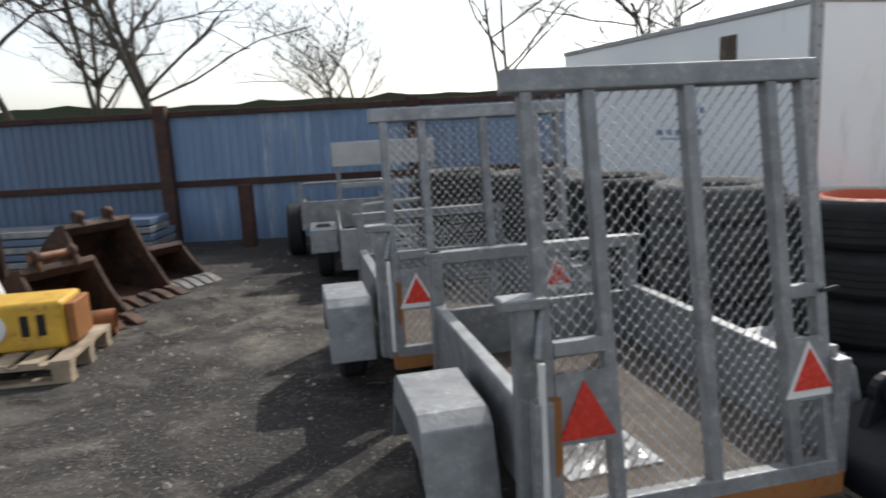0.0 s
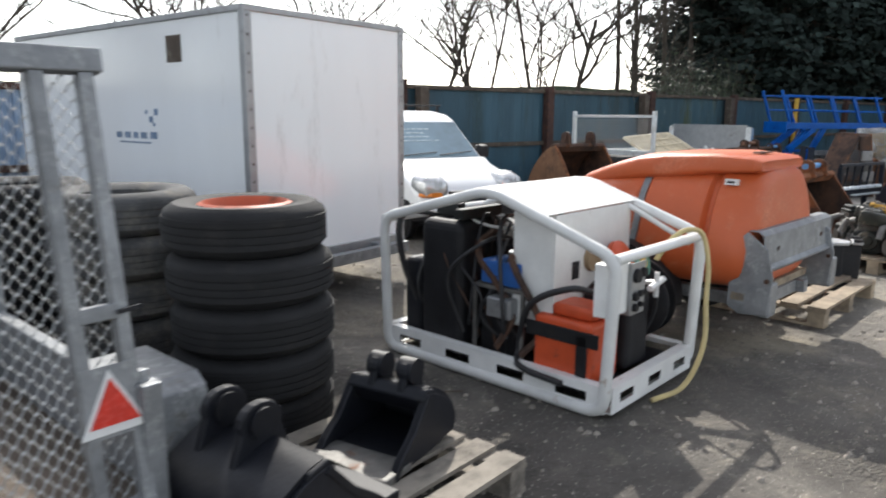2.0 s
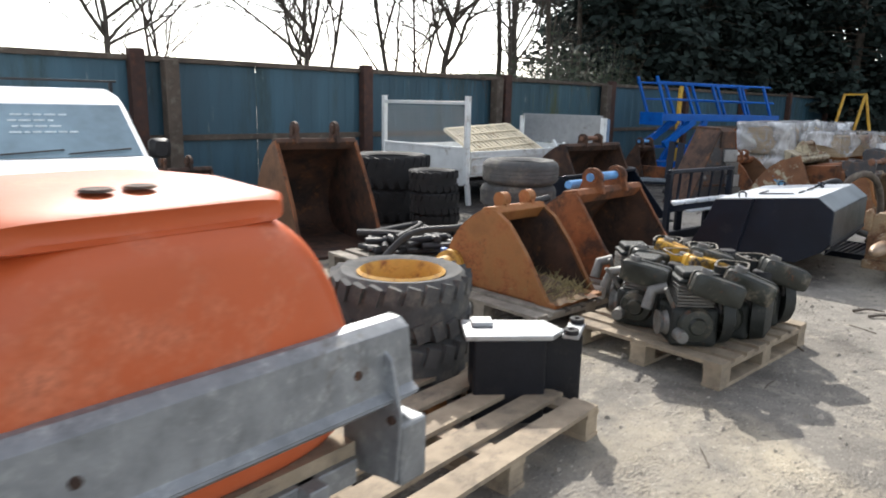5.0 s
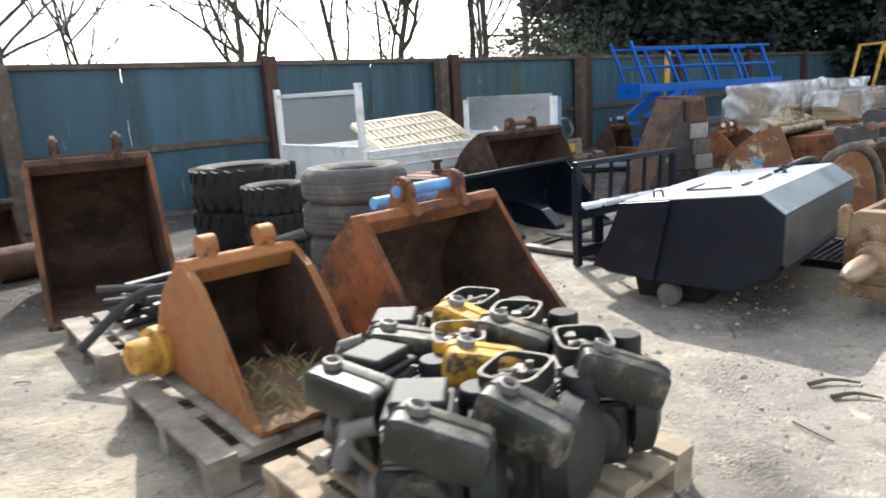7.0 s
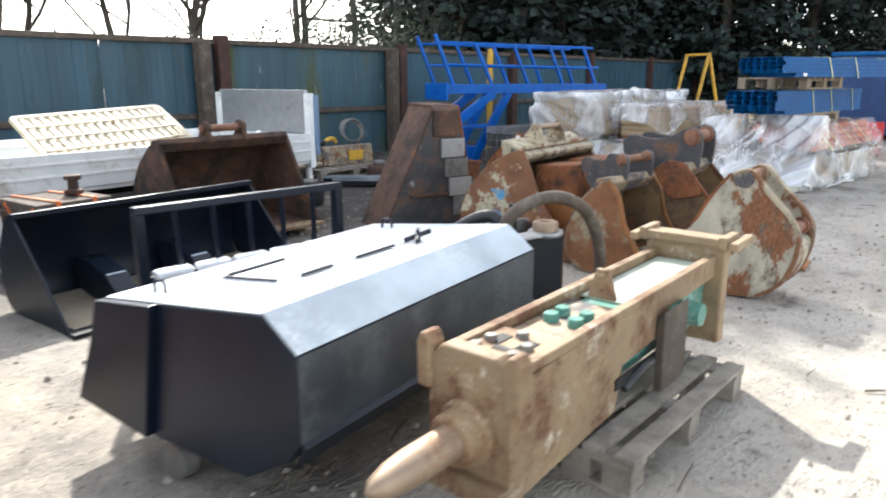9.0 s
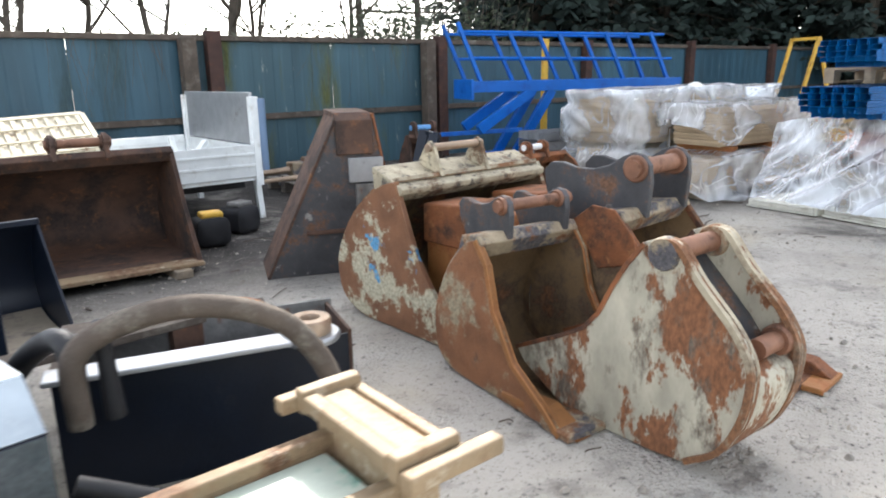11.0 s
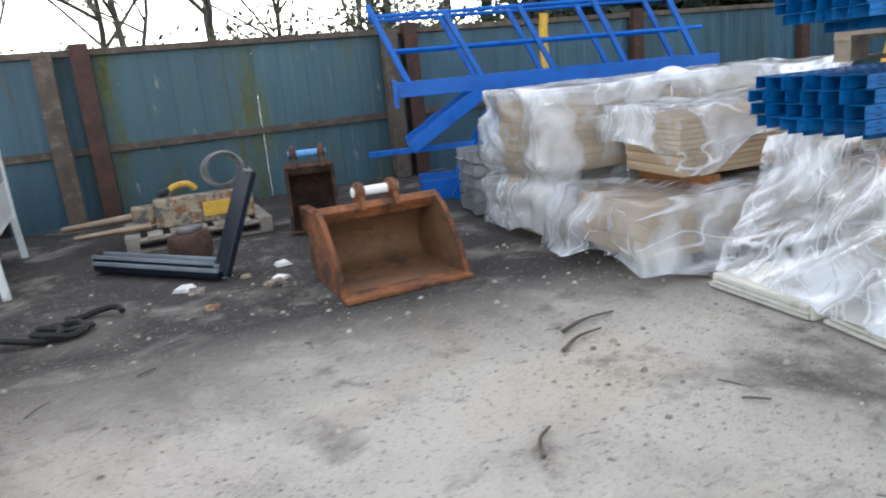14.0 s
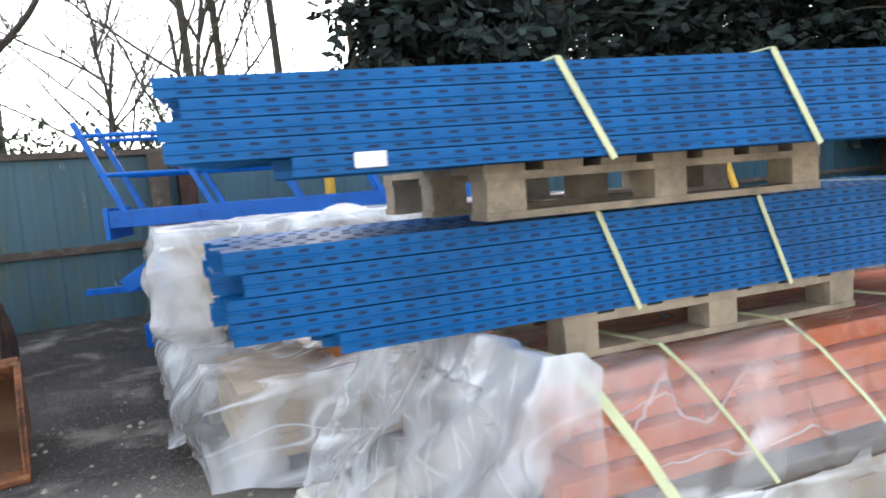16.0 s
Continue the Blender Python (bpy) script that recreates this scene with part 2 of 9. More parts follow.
M_ENG_R = mat("scraped grey alloy face", (0.13, 0.115, 0.092), 0.6, 0.1, 0.3, 14, ((0.06, 0.05, 0.04), 16, 0.5, 0.64, 0.7), ((0.2, 0.09, 0.04), 10, 0.6, 0.7, 0.8), bump=0.2)
M_ENG_Y = mat("yellow engine paint", (0.56, 0.31, 0.025), 0.5, 0, 0.2, 9, ((0.07, 0.05, 0.035), 7, 0.49, 0.60, 0.85), ((0.34, 0.17, 0.05), 5, 0.52, 0.66, 0.7), bump=0.25)
M_IRON = mat("grey cast iron", (0.17, 0.165, 0.155), 0.55, 0.4, 0.3, 14, (RUST, 10, 0.58, 0.72, 0.8), bump=0.4)
M_YELLOW = mat("yellow machine paint", (0.60, 0.36, 0.04), 0.5, 0, 0.15, 6, ((0.26, 0.11, 0.04), 8, 0.56, 0.7, 0.8), bump=0.15)
M_HOSE = mat("black hose", (0.02, 0.02, 0.022), 0.5, 0, 0.3, 9)
M_HOSE_Y = mat("yellow hose", (0.52, 0.42, 0.20), 0.5, 0, 0.12, 12)
M_CRATE = mat("blue crate plastic", (0.03, 0.13, 0.42), 0.45, 0, 0.15, 9)
M_LAMP = mat("amber lens", (0.75, 0.22, 0.03), 0.2, 0, 0.1, 20, bump=0)
M_STRAW = mat("dry grass", (0.34, 0.28, 0.14), 0.9, 0, 0.3, 20, island=0.35, bump=0)
M_BARK = mat("bare bark", (0.085, 0.07, 0.055), 0.9, 0, 0.3, 6, bump=0.4)
M_NEEDLE = mat("dark conifer leaves", (0.030, 0.044, 0.038), 0.9, 0, 0.35, 3, island=0.4, bump=0, gloss=0.2)
M_LEAF = mat("ivy and bramble leaves", (0.035, 0.05, 0.022), 0.6, 0, 0.35, 5, island=0.4, bump=0)
M_STONE = mat("gravel stones", (0.30, 0.27, 0.23), 0.9, 0, 0.3, 20, island=0.4, bump=0.1)


def glass_mat(name, tint, rough=0.05):
    m = bpy.data.materials.new(name)
    m.use_nodes = True
    b = m.node_tree.nodes["Principled BSDF"]
    b.inputs["Base Color"].default_value = (*tint, 1)
    b.inputs["Roughness"].default_value = rough
    b.inputs["Transmission Weight"].default_value = 0.85
    b.inputs["IOR"].default_value = 1.45
    return m


M_LENS = glass_mat("headlamp glass", (0.9, 0.9, 0.9), 0.12)


def film_mat(name, cover, tint, through_=0.22, crisp=0.45):
    """Creased polythene: milky and see-through, with thin sharp white creases, painted glints and a soft gloss."""
    m = bpy.data.materials.new(name)
    m.use_nodes = True
    nt = m.node_tree
    n, l = nt.nodes, nt.links
    b, out = n["Principled BSDF"], n["Material Output"]
    b.inputs["Base Color"].default_value = (*tint, 1)
    b.inputs["Roughness"].default_value = 0.28
    geo = n.new("ShaderNodeNewGeometry")

    def noise_at(sc, detail, dist, turn, stretch):
        mp = n.new("ShaderNodeMapping")
        mp.inputs["Rotation"].default_value = turn
        mp.inputs["Scale"].default_value = [v / SIZE for v in stretch]
        l.new(geo.outputs["Position"], mp.inputs["Vector"])
        t = n.new("ShaderNodeTexNoise")
        t.inputs["Scale"].default_value, t.inputs["Detail"].default_value, t.inputs["Distortion"].default_value = sc, detail, dist
        l.new(mp.outputs[0], t.inputs["Vector"])
        return t.outputs["Fac"]

    def math_node(op, a, c):
        x = n.new("ShaderNodeMath")
        x.operation = op
        for sock, v in zip(x.inputs, (a, c)):
            if isinstance(v, float):
                sock.default_value = v
            else:
                l.new(v, sock)
        return x.outputs[0]

    def mapped(f, lo, hi, to_lo, to_hi):
        r = n.new("ShaderNodeMapRange")
        for key, v in zip(("From Min", "From Max", "To Min", "To Max"), (lo, hi, to_lo, to_hi)):
            r.inputs[key].default_value = v
        l.new(f, r.inputs["Value"])
        return r.outputs[0]

    def crease(sc, turn, stretch, wide):
        """Thin lines where the film is pinched."""
        f = noise_at(sc, 1, 0.1, turn, stretch)
        away = math_node("ABSOLUTE", math_node("SUBTRACT", f, 0.5), 0.0)
        return mapped(away, 0.0, wide, 1.0, 0.0)

    soft = noise_at(1.9, 4, 0.4, (0.25, 0.3, 0.5), (1.0, 1.2, 0.8))
    haze_ = mapped(soft, 0.43, 0.60, cover * 0.30, min(1.0, cover * 1.6))
    pinch = math_node("MAXIMUM", crease(1.5, (0.5, 0.35, 0.6), (0.35, 3.4, 1.6), 0.020), crease(1.9, (-0.6, 0.45, -0.4), (0.4, 3.0, 1.8), 0.017))
    # the creases come and go along the sheet
    gate = mapped(noise_at(1.3, 2, 0.0, (0.0, 0.0, 0.3), (1.0, 1.0, 1.0)), 0.42, 0.56, 0.0, 1.0)
    # extra white cover: haze of the folds and painted-in highlights
    white = math_node("MULTIPLY", math_node("MULTIPLY", pinch, gate), 0.5)
    fac = math_node("ADD", haze_, white)
    height = math_node("ADD", soft, math_node("MULTIPLY", pinch, 0.22))
    bp = n.new("ShaderNodeBump")
    bp.inputs["Strength"].default_value, bp.inputs["Distance"].default_value = crisp, 0.03
    l.new(height, bp.inputs["Height"])
    l.new(bp.outputs[0], b.inputs["Normal"])
    tl = n.new("ShaderNodeBsdfTranslucent")
    tl.inputs["Color"].default_value = (*tint, 1)
    body = n.new("ShaderNodeMixShader")
    body.inputs["Fac"].default_value = through_
    l.new(b.outputs[0], body.inputs[1])
    l.new(tl.outputs[0], body.inputs[2])
    tr = n.new("ShaderNodeBsdfTransparent")
    mx = n.new("ShaderNodeMixShader")
    l.new(math_node("MINIMUM", fac, 0.95), mx.inputs["Fac"])
    l.new(tr.outputs[0], mx.inputs[1])
    l.new(body.outputs[0], mx.inputs[2])
    gl = n.new("ShaderNodeBsdfGlossy")
    gl.inputs["Roughness"].default_value = 0.20
    l.new(bp.outputs[0], gl.inputs["Normal"])
    fr_ = n.new("ShaderNodeFresnel")
    fr_.inputs["IOR"].default_value = 1.45
    l.new(bp.outputs[0], fr_.inputs["Normal"])
    wet = n.new("ShaderNodeMixShader")
    l.new(math_node("MINIMUM", fr_.outputs[0], 0.40), wet.inputs["Fac"])
    l.new(mx.outputs[0], wet.inputs[1])
    l.new(gl.outputs[0], wet.inputs[2])
    l.new(wet.outputs[0], out.inputs["Surface"])
    return m


M_FILM = film_mat("clear polythene wrap", 0.38, (0.93, 0.96, 0.99))
M_FILM_W = film_mat("milky polythene wrap", 0.62, (0.91, 0.95, 0.99), 0.3, 0.3)
M_FILM_C = film_mat("thin clear polythene", 0.20, (0.94, 0.96, 0.98), 0.2, 0.6)
# nearly opaque white stands for sky glare on the pack's top
M_FILM_T = film_mat("polythene cap with sky glare", 0.95, (0.96, 0.97, 0.98), 0.05, 0.3)


def ground_mat():
    m = bpy.data.materials.new("yard dirt and old concrete")
    m.use_nodes = True
    nt = m.node_tree
    n, l = nt.nodes, nt.links
    b = n["Principled BSDF"]
    geo = n.new("ShaderNodeNewGeometry")
    plan = n.new("ShaderNodeMapping")
    plan.inputs["Scale"].default_value = (1 / SIZE, 1 / SIZE, 1 / SIZE)
    l.new(geo.outputs["Position"], plan.inputs["Vector"])

    def noise_at(sc, det=6, dist=0.0):
        t = n.new("ShaderNodeTexNoise")
        t.inputs["Scale"].default_value, t.inputs["Detail"].default_value, t.inputs["Distortion"].default_value = sc, det, dist
        t.inputs["Roughness"].default_value = 0.65
        l.new(plan.outputs[0], t.inputs["Vector"])
        return t.outputs["Fac"]

    def ramp(f, lo, hi):
        r = n.new("ShaderNodeMapRange")
        r.inputs["From Min"].default_value, r.inputs["From Max"].default_value = lo, hi
        l.new(f, r.inputs["Value"])
        return r.outputs[0]

    def mix(f, a, c):
        x = n.new("ShaderNodeMix")
        x.data_type = "RGBA"
        l.new(f, x.inputs["Factor"])
        for s, v in ((x.inputs["A"], a), (x.inputs["B"], c)):
            if isinstance(v, tuple):
                s.default_value = (*v, 1)
            else:
                l.new(v, s)
        return x.outputs["Result"]

    col = mix(ramp(noise_at(1.3), 0.35, 0.65), (0.17, 0.155, 0.135), (0.26, 0.238, 0.205))
    col = mix(ramp(noise_at(0.5, 7, 0.3), 0.50, 0.62), col, (0.40, 0.35, 0.265))
    col = mix(ramp(noise_at(7, 8, 0.15), 0.54, 0.70), col, (0.40, 0.36, 0.29))
    # oily black dirt and painted shade towards the gate, pale worn concrete at the other end
    sep = n.new("ShaderNodeSeparateXYZ")
    l.new(plan.outputs[0], sep.inputs[0])
    west = n.new("ShaderNodeMath")
    west.operation = "MULTIPLY"
    l.new(ramp(sep.outputs["X"], 7.5, 1.5), west.inputs[0])
    l.new(ramp(noise_at(0.9, 6, 0.5), 0.24, 0.50), west.inputs[1])
    col = mix(west.outputs[0], col, (0.034, 0.031, 0.029))
    # paler ground further in, in patches
    east = n.new("ShaderNodeMath")
    east.operation = "MULTIPLY"
    l.new(ramp(sep.outputs["X"], 9.0, 13.0), east.inputs[0])
    l.new(ramp(noise_at(1.1, 6, 0.4), 0.25, 0.55), east.inputs[1])
    col = mix(east.outputs[0], col, (0.43, 0.40, 0.35))
    # black dirt along the fence at the far end, the packs' shade painted in
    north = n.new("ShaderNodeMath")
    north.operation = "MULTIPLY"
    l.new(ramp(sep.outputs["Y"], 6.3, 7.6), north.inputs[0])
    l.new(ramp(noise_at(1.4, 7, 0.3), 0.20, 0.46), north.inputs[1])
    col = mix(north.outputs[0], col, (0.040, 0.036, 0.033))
    col = mix(ramp(noise_at(0.8, 9, 0.25), 0.56, 0.70), col, (0.10, 0.09, 0.08))
    col = mix(ramp(noise_at(3.2, 10, 0.2), 0.57, 0.72), col, (0.13, 0.115, 0.10))
    # crumbs of darker and paler grit
    col = mix(ramp(noise_at(26, 6), 0.58, 0.68), col, (0.10, 0.09, 0.08))
    col = mix(ramp(noise_at(75, 3), 0.60, 0.70), col, (0.09, 0.08, 0.07))
    col = mix(ramp(noise_at(58, 3), 0.62, 0.70), col, (0.46, 0.43, 0.37))
    l.new(col, b.inputs["Base Color"])
    rg = n.new("ShaderNodeMapRange")
    rg.inputs["To Min"].default_value, rg.inputs["To Max"].default_value = 0.72, 1.0
    l.new(noise_at(3), rg.inputs["Value"])
    l.new(rg.outputs[0], b.inputs["Roughness"])
    b.inputs["Specular IOR Level"].default_value = 0.3
    vo = n.new("ShaderNodeTexVoronoi")
    vo.inputs["Scale"].default_value = 60
    l.new(plan.outputs[0], vo.inputs["Vector"])
    s = n.new("ShaderNodeMath")
    s.operation = "ADD"
    dim = n.new("ShaderNodeMath")
    dim.operation = "MULTIPLY"
    l.new(vo.outputs["Distance"], dim.inputs[0])
    l.new(ramp(noise_at(2.2, 4), 0.45, 0.75), dim.inputs[1])
    l.new(dim.outputs[0], s.inputs[0])
    l.new(noise_at(6, 10), s.inputs[1])
    bp = n.new("ShaderNodeBump")
    bp.inputs["Strength"].default_value, bp.inputs["Distance"].default_value = 0.8, 0.04
    l.new(s.outputs[0], bp.inputs["Height"])
    l.new(bp.outputs[0], b.inputs["Normal"])
    return m


M_GROUND = ground_mat()


# ---- geometry ----
class Geo:
    """Vertices and faces gathered for one mesh."""

    def __init__(self):
        self.v, self.f = [], []

    def add(self, vs, fs, m=None):
        k = len(self.v)
        self.v += [tuple(m @ Vector(p)) if m else tuple(p) for p in vs]
        self.f += [tuple(k + i for i in q) for q in fs]
        return self

    def box(self, x0, x1, y0, y1, z0, z1, m=None):
        vs = [(x, y, z) for z in (z0, z1) for x, y in ((x0, y0), (x1, y0), (x1, y1), (x0, y1))]
        return self.add(vs, [(3, 2, 1, 0), (4, 5, 6, 7), (0, 1, 5, 4), (1, 2, 6, 5), (2, 3, 7, 6), (3, 0, 4, 7)], m)

    def beam(self, p, q, w, h, up=(0, 0, 1)):
        """A bar w wide and h high from p to q."""
        p, q = Vector(p), Vector(q)
        d = (q - p).normalized()
        u = Vector(up)
        if abs(d.dot(u)) > 0.98:
            u = Vector((0, 1, 0))
        s = d.cross(u).normalized()
        u = s.cross(d)
        vs = [e + s * a * w / 2 + u * b * h / 2 for e in (p, q) for a, b in ((-1, -1), (1, -1), (1, 1), (-1, 1))]
        return self.add(vs, [(3, 2, 1, 0), (4, 5, 6, 7), (0, 1, 5, 4), (1, 2, 6, 5), (2, 3, 7, 6), (3, 0, 4, 7)])

    def pipe(self, pts, r, seg=8, r1=None):
        """A round bar along a line of points, tapering to r1."""
        pts = [Vector(p) for p in pts]
        n = len(pts)
        rings, u = [], None
        for i, p in enumerate(pts):
            d = (pts[min(i + 1, n - 1)] - pts[max(i - 1, 0)]).normalized()
            if u is None:
                u = d.orthogonal().normalized()
            u = (u - d * u.dot(d)).normalized()
            w = d.cross(u)
            rr = r + ((r1 if r1 is not None else r) - r) * i / max(1, n - 1)
            rings.append([p + (u * math.cos(a) + w * math.sin(a)) * rr for a in (2 * math.pi * k / seg for k in range(seg))])
        fs = [(i * seg + k, i * seg + (k + 1) % seg, (i + 1) * seg + (k + 1) % seg, (i + 1) * seg + k) for i in range(n - 1) for k in range(seg)]
        fs += [tuple(range(seg))[::-1], tuple(range((n - 1) * seg, n * seg))]
        return self.add([p for ring in rings for p in ring], fs)

    def lathe(self, prof, seg=32, m=None, closed=False):
        """Turns (radius, height) points round z."""
        n = len(prof)
        vs = [(r * math.cos(a), r * math.sin(a), z) for r, z in prof for a in (2 * math.pi * k / seg for k in range(seg))]
        rng = range(n if closed else n - 1)
        fs = [(i * seg + k, i * seg + (k + 1) % seg, (i + 1) % n * seg + (k + 1) % seg, (i + 1) % n * seg + k) for i in rng for k in range(seg)]
        return self.add(vs, fs, m)

    def prism(self, outline, x0, x1, m=None):
        """A plan (y, z) drawn out along x."""
        n = len(outline)
        vs = [(x, y, z) for x in (x0, x1) for y, z in outline]
        fs = [tuple(range(n)), tuple(range(n, 2 * n))[::-1]] + [((i + 1) % n, i, n + i, n + (i + 1) % n) for i in range(n)]
        return self.add(vs, fs, m)

    def plate(self, line, th, x0, x1, m=None):
        """An open line (y, z) made th thick to its left and drawn out along x."""
        pts = [Vector(p) for p in line]
        off = []
        for i, p in enumerate(pts):
            d = (pts[min(i + 1, len(pts) - 1)] - pts[max(i - 1, 0)]).normalized()
            off.append(p + Vector((-d.y, d.x)) * th)
        n = len(pts)
        vs = [(x, p.x, p.y) for x in (x0, x1) for p in pts + off]
        fs = []
        for i in range(n - 1):
            fs += [(i, i + 1, 2 * n + i + 1, 2 * n + i), (n + i + 1, n + i, 3 * n + i, 3 * n + i + 1), (i + 1, i, n + i, n + i + 1), (2 * n + i, 2 * n + i + 1, 3 * n + i + 1, 3 * n + i)]
        fs += [(0, 2 * n, 3 * n, n), (n - 1, 2 * n - 1, 4 * n - 1, 3 * n - 1)]
        return self.add(vs, fs, m)


def curve_pts(pts, k=6):
    """A smooth line through the points."""
    p = [Vector(q) for q in pts]
    p = [2 * p[0] - p[1]] + p + [2 * p[-1] - p[-2]]
    out = []
    for i in range(1, len(p) - 2):
        a, b, c, d = p[i - 1:i + 3]
        for j in range(k):
            t = j / k
            out.append(0.5 * (2 * b + (c - a) * t + (2 * a - 5 * b + 4 * c - d) * t * t + (3 * b - a - 3 * c + d) * t ** 3))
    return out + [p[-2]]


def rounded(pts, r, k=4, closed=False):
    """A line of points with its corners rounded."""
    p = [Vector(q) for q in pts]
    n, out = len(p), []
    for i in range(n):
        if not closed and i in (0, n - 1):
            out.append(p[i])
            continue
        a, b, c = p[i - 1], p[i], p[(i + 1) % n]
        r1 = min(r, (a - b).length * 0.45, (c - b).length * 0.45)
        s, e = b + (a - b).normalized() * r1, b + (c - b).normalized() * r1
        out += [(1 - t) ** 2 * s + 2 * t * (1 - t) * b + t * t * e for t in (j / k for j in range(k + 1))]
    return out


def part(name, g, material, parent, label="", bevel=0.0, smooth=False, seg=2):
    """Links the gathered geometry as one mesh under a thing or a part."""
    me = bpy.data.meshes.new(name)
    me.from_pydata(g.v if parent else [tuple(c * SIZE for c in p) for p in g.v], [], g.f)
    bm = bmesh.new()
    bm.from_mesh(me)
    if "polythene" in material.name:
        bmesh.ops.remove_doubles(bm, verts=bm.verts, dist=0.004)
    bmesh.ops.recalc_face_normals(bm, faces=bm.faces)
    bm.to_mesh(me)
    bm.free()
    me.materials.append(material)
    if smooth:
        me.polygons.foreach_set("use_smooth", [True] * len(me.polygons))
        me.set_sharp_from_angle(angle=radians(120 if "polythene" in material.name else 40))
    ob = new(name, me)
    ob.parent = parent
    if label:
        tagged(ob, label)
    if bevel:
        b = ob.modifiers.new("edge", "BEVEL")
        b.width, b.segments, b.limit_method, b.angle_limit = bevel, seg, "ANGLE", radians(35)
    return ob


def thing(name, m, label, category, group="", kind=""):
    """An Empty at the thing's base."""
    ob = new(name)
    ob.empty_display_size = 0.1
    ob.matrix_world = Matrix.Scale(SIZE, 4) @ m
    return tagged(ob, label, category, group, kind)


def at(x, y, z=0.0, turn=0.0, tip=0.0, side=0.0, k=1.0):
    return pose(x, y, z, tip, side, turn) @ Matrix.Diagonal((k, k, k ** 0.4, 1))


rnd = random.Random(11)


# ---- ground, fences, trees ----
def make_ground():
    xs = [-160, -80, -40, -20] + [-12 + 0.3 * i for i in range(135)] + [40, 80, 160]
    ys = [-160, -80, -40, -20, -10] + [-4 + 0.3 * i for i in range(64)] + [22, 40, 80, 160]
    vs = []
    for y in ys:
        for x in xs:
            near = -12 < x < 28 and -4 < y < 15
            z = -0.012 * max(0.0, noise.noise(Vector((x * 0.9, y * 0.9, 0))) + 0.2) if near else 0.0
            vs.append((x, y, z))
    w = len(xs)
    fs = [(j * w + i, j * w + i + 1, (j + 1) * w + i + 1, (j + 1) * w + i) for j in range(len(ys) - 1) for i in range(w - 1)]
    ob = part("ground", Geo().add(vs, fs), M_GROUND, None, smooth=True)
    return tagged(ob, "bare yard of grey dirt and worn old concrete", "ground", kind="structure")


make_ground()


def sheet(x0, x1, z0, z1, pitch, depth):
    """Corrugated sheet in the x, z plane, facing -y."""
    n = max(2, round((x1 - x0) / pitch))
    prof = []
    for i in range(n):
        a = x0 + (x1 - x0) * i / n
        s = (x1 - x0) / n
        prof += [(a, 0), (a + 0.30 * s, 0), (a + 0.40 * s, -depth), (a + 0.85 * s, -depth), (a + 0.95 * s, 0)]
    prof.append((x1, 0))
    k = len(prof)
    vs = [(x, y + o, z) for o in (0, 0.004) for z in (z0, z1) for x, y in prof]
    fs = []
    for i in range(k - 1):
        fs += [(i, i + 1, k + i + 1, k + i), (2 * k + i + 1, 2 * k + i, 3 * k + i, 3 * k + i + 1), (k + i, k + i + 1, 3 * k + i + 1, 3 * k + i), (i + 1, i, 2 * k + i, 2 * k + i + 1)]
    fs += [(0, k, 3 * k, 2 * k), (k - 1, 3 * k - 1, 4 * k - 1, 2 * k - 1)]
    return Geo().add(vs, fs)


def fence(p, q, posts, top, rail, panels, label, post_mat, cap_mat, wide=0.12, pitch=0.16, depth=0.016):
    """A sheet fence from p to q. posts: distances along it; panels: a material for each bay."""
    d = Vector(q) - Vector(p)
    ob = thing("fence", at(p[0], p[1], 0, math.degrees(math.atan2(d.y, d.x))), label, "fence")
    length = d.length
    cuts = [0.0] + list(posts) + [length]
    for i, (a, b) in enumerate(zip(cuts, cuts[1:])):
        m = panels[i % len(panels)]
        h = top - 0.05 + rnd.uniform(-0.015, 0.015)
        mid = a + (b - a) * rnd.uniform(0.45, 0.58)
        for u, v in ((a, mid - 0.004), (mid + 0.004, b)):
            part("upper_sheet", sheet(u, v, rail + 0.01, h, pitch, depth), m, ob)
            part("lower_sheet", sheet(u, v, 0.0, rail - 0.01, pitch, depth), m, ob)
        part("top_rail", Geo().box(a, b, -0.075, 0.03, top - 0.075, top), cap_mat, ob, "weathered top rail", bevel=0.008)
        part("middle_rail", Geo().box(a, b, -0.07, -0.018, rail - 0.045, rail + 0.04), cap_mat, ob, bevel=0.008)
    for a in posts:
        part("post", Geo().box(a - wide / 2, a + wide / 2, -0.17, -0.02, 0.0, top + 0.07 + rnd.uniform(-0.03, 0.03)), post_mat, ob, bevel=0.01)
    return ob


LEFT_A, LEFT_B = (-14.0, 8.45), (4.1, 9.75)
fence(LEFT_A, LEFT_B, [2.2, 5.8, 9.78, 13.1, 16.6], 1.76, 0.80, [M_SHEET_N, M_SHEET_N, M_SHEET_N, M_SHEET_B, M_SHEET_B, M_SHEET_B],
      "chalky blue corrugated steel sheet fence with brown posts", M_POST, M_POST, wide=0.17, pitch=0.12)
RIGHT_A, RIGHT_B = (3.0, 10.87), (46.0, 16.6)
fr_dir = (Vector(RIGHT_B) - Vector(RIGHT_A)).normalized()
along = lambda x: (x - RIGHT_A[0]) / fr_dir.x
fence(RIGHT_A, RIGHT_B, [along(x) for x in (6.85, 10.72, 14.4, 18.35, 22.2, 26.0, 30.0, 34.0, 38.0, 42.0)], 1.97, 0.85,
      [M_SHEET_T, M_SHEET_T, M_SHEET_T, M_SHEET_G, M_SHEET_T, M_SHEET_T], "faded teal steel sheet fence with dark timber rails and posts", M_POST, M_WOOD_D, wide=0.2, pitch=0.34, depth=0.007)
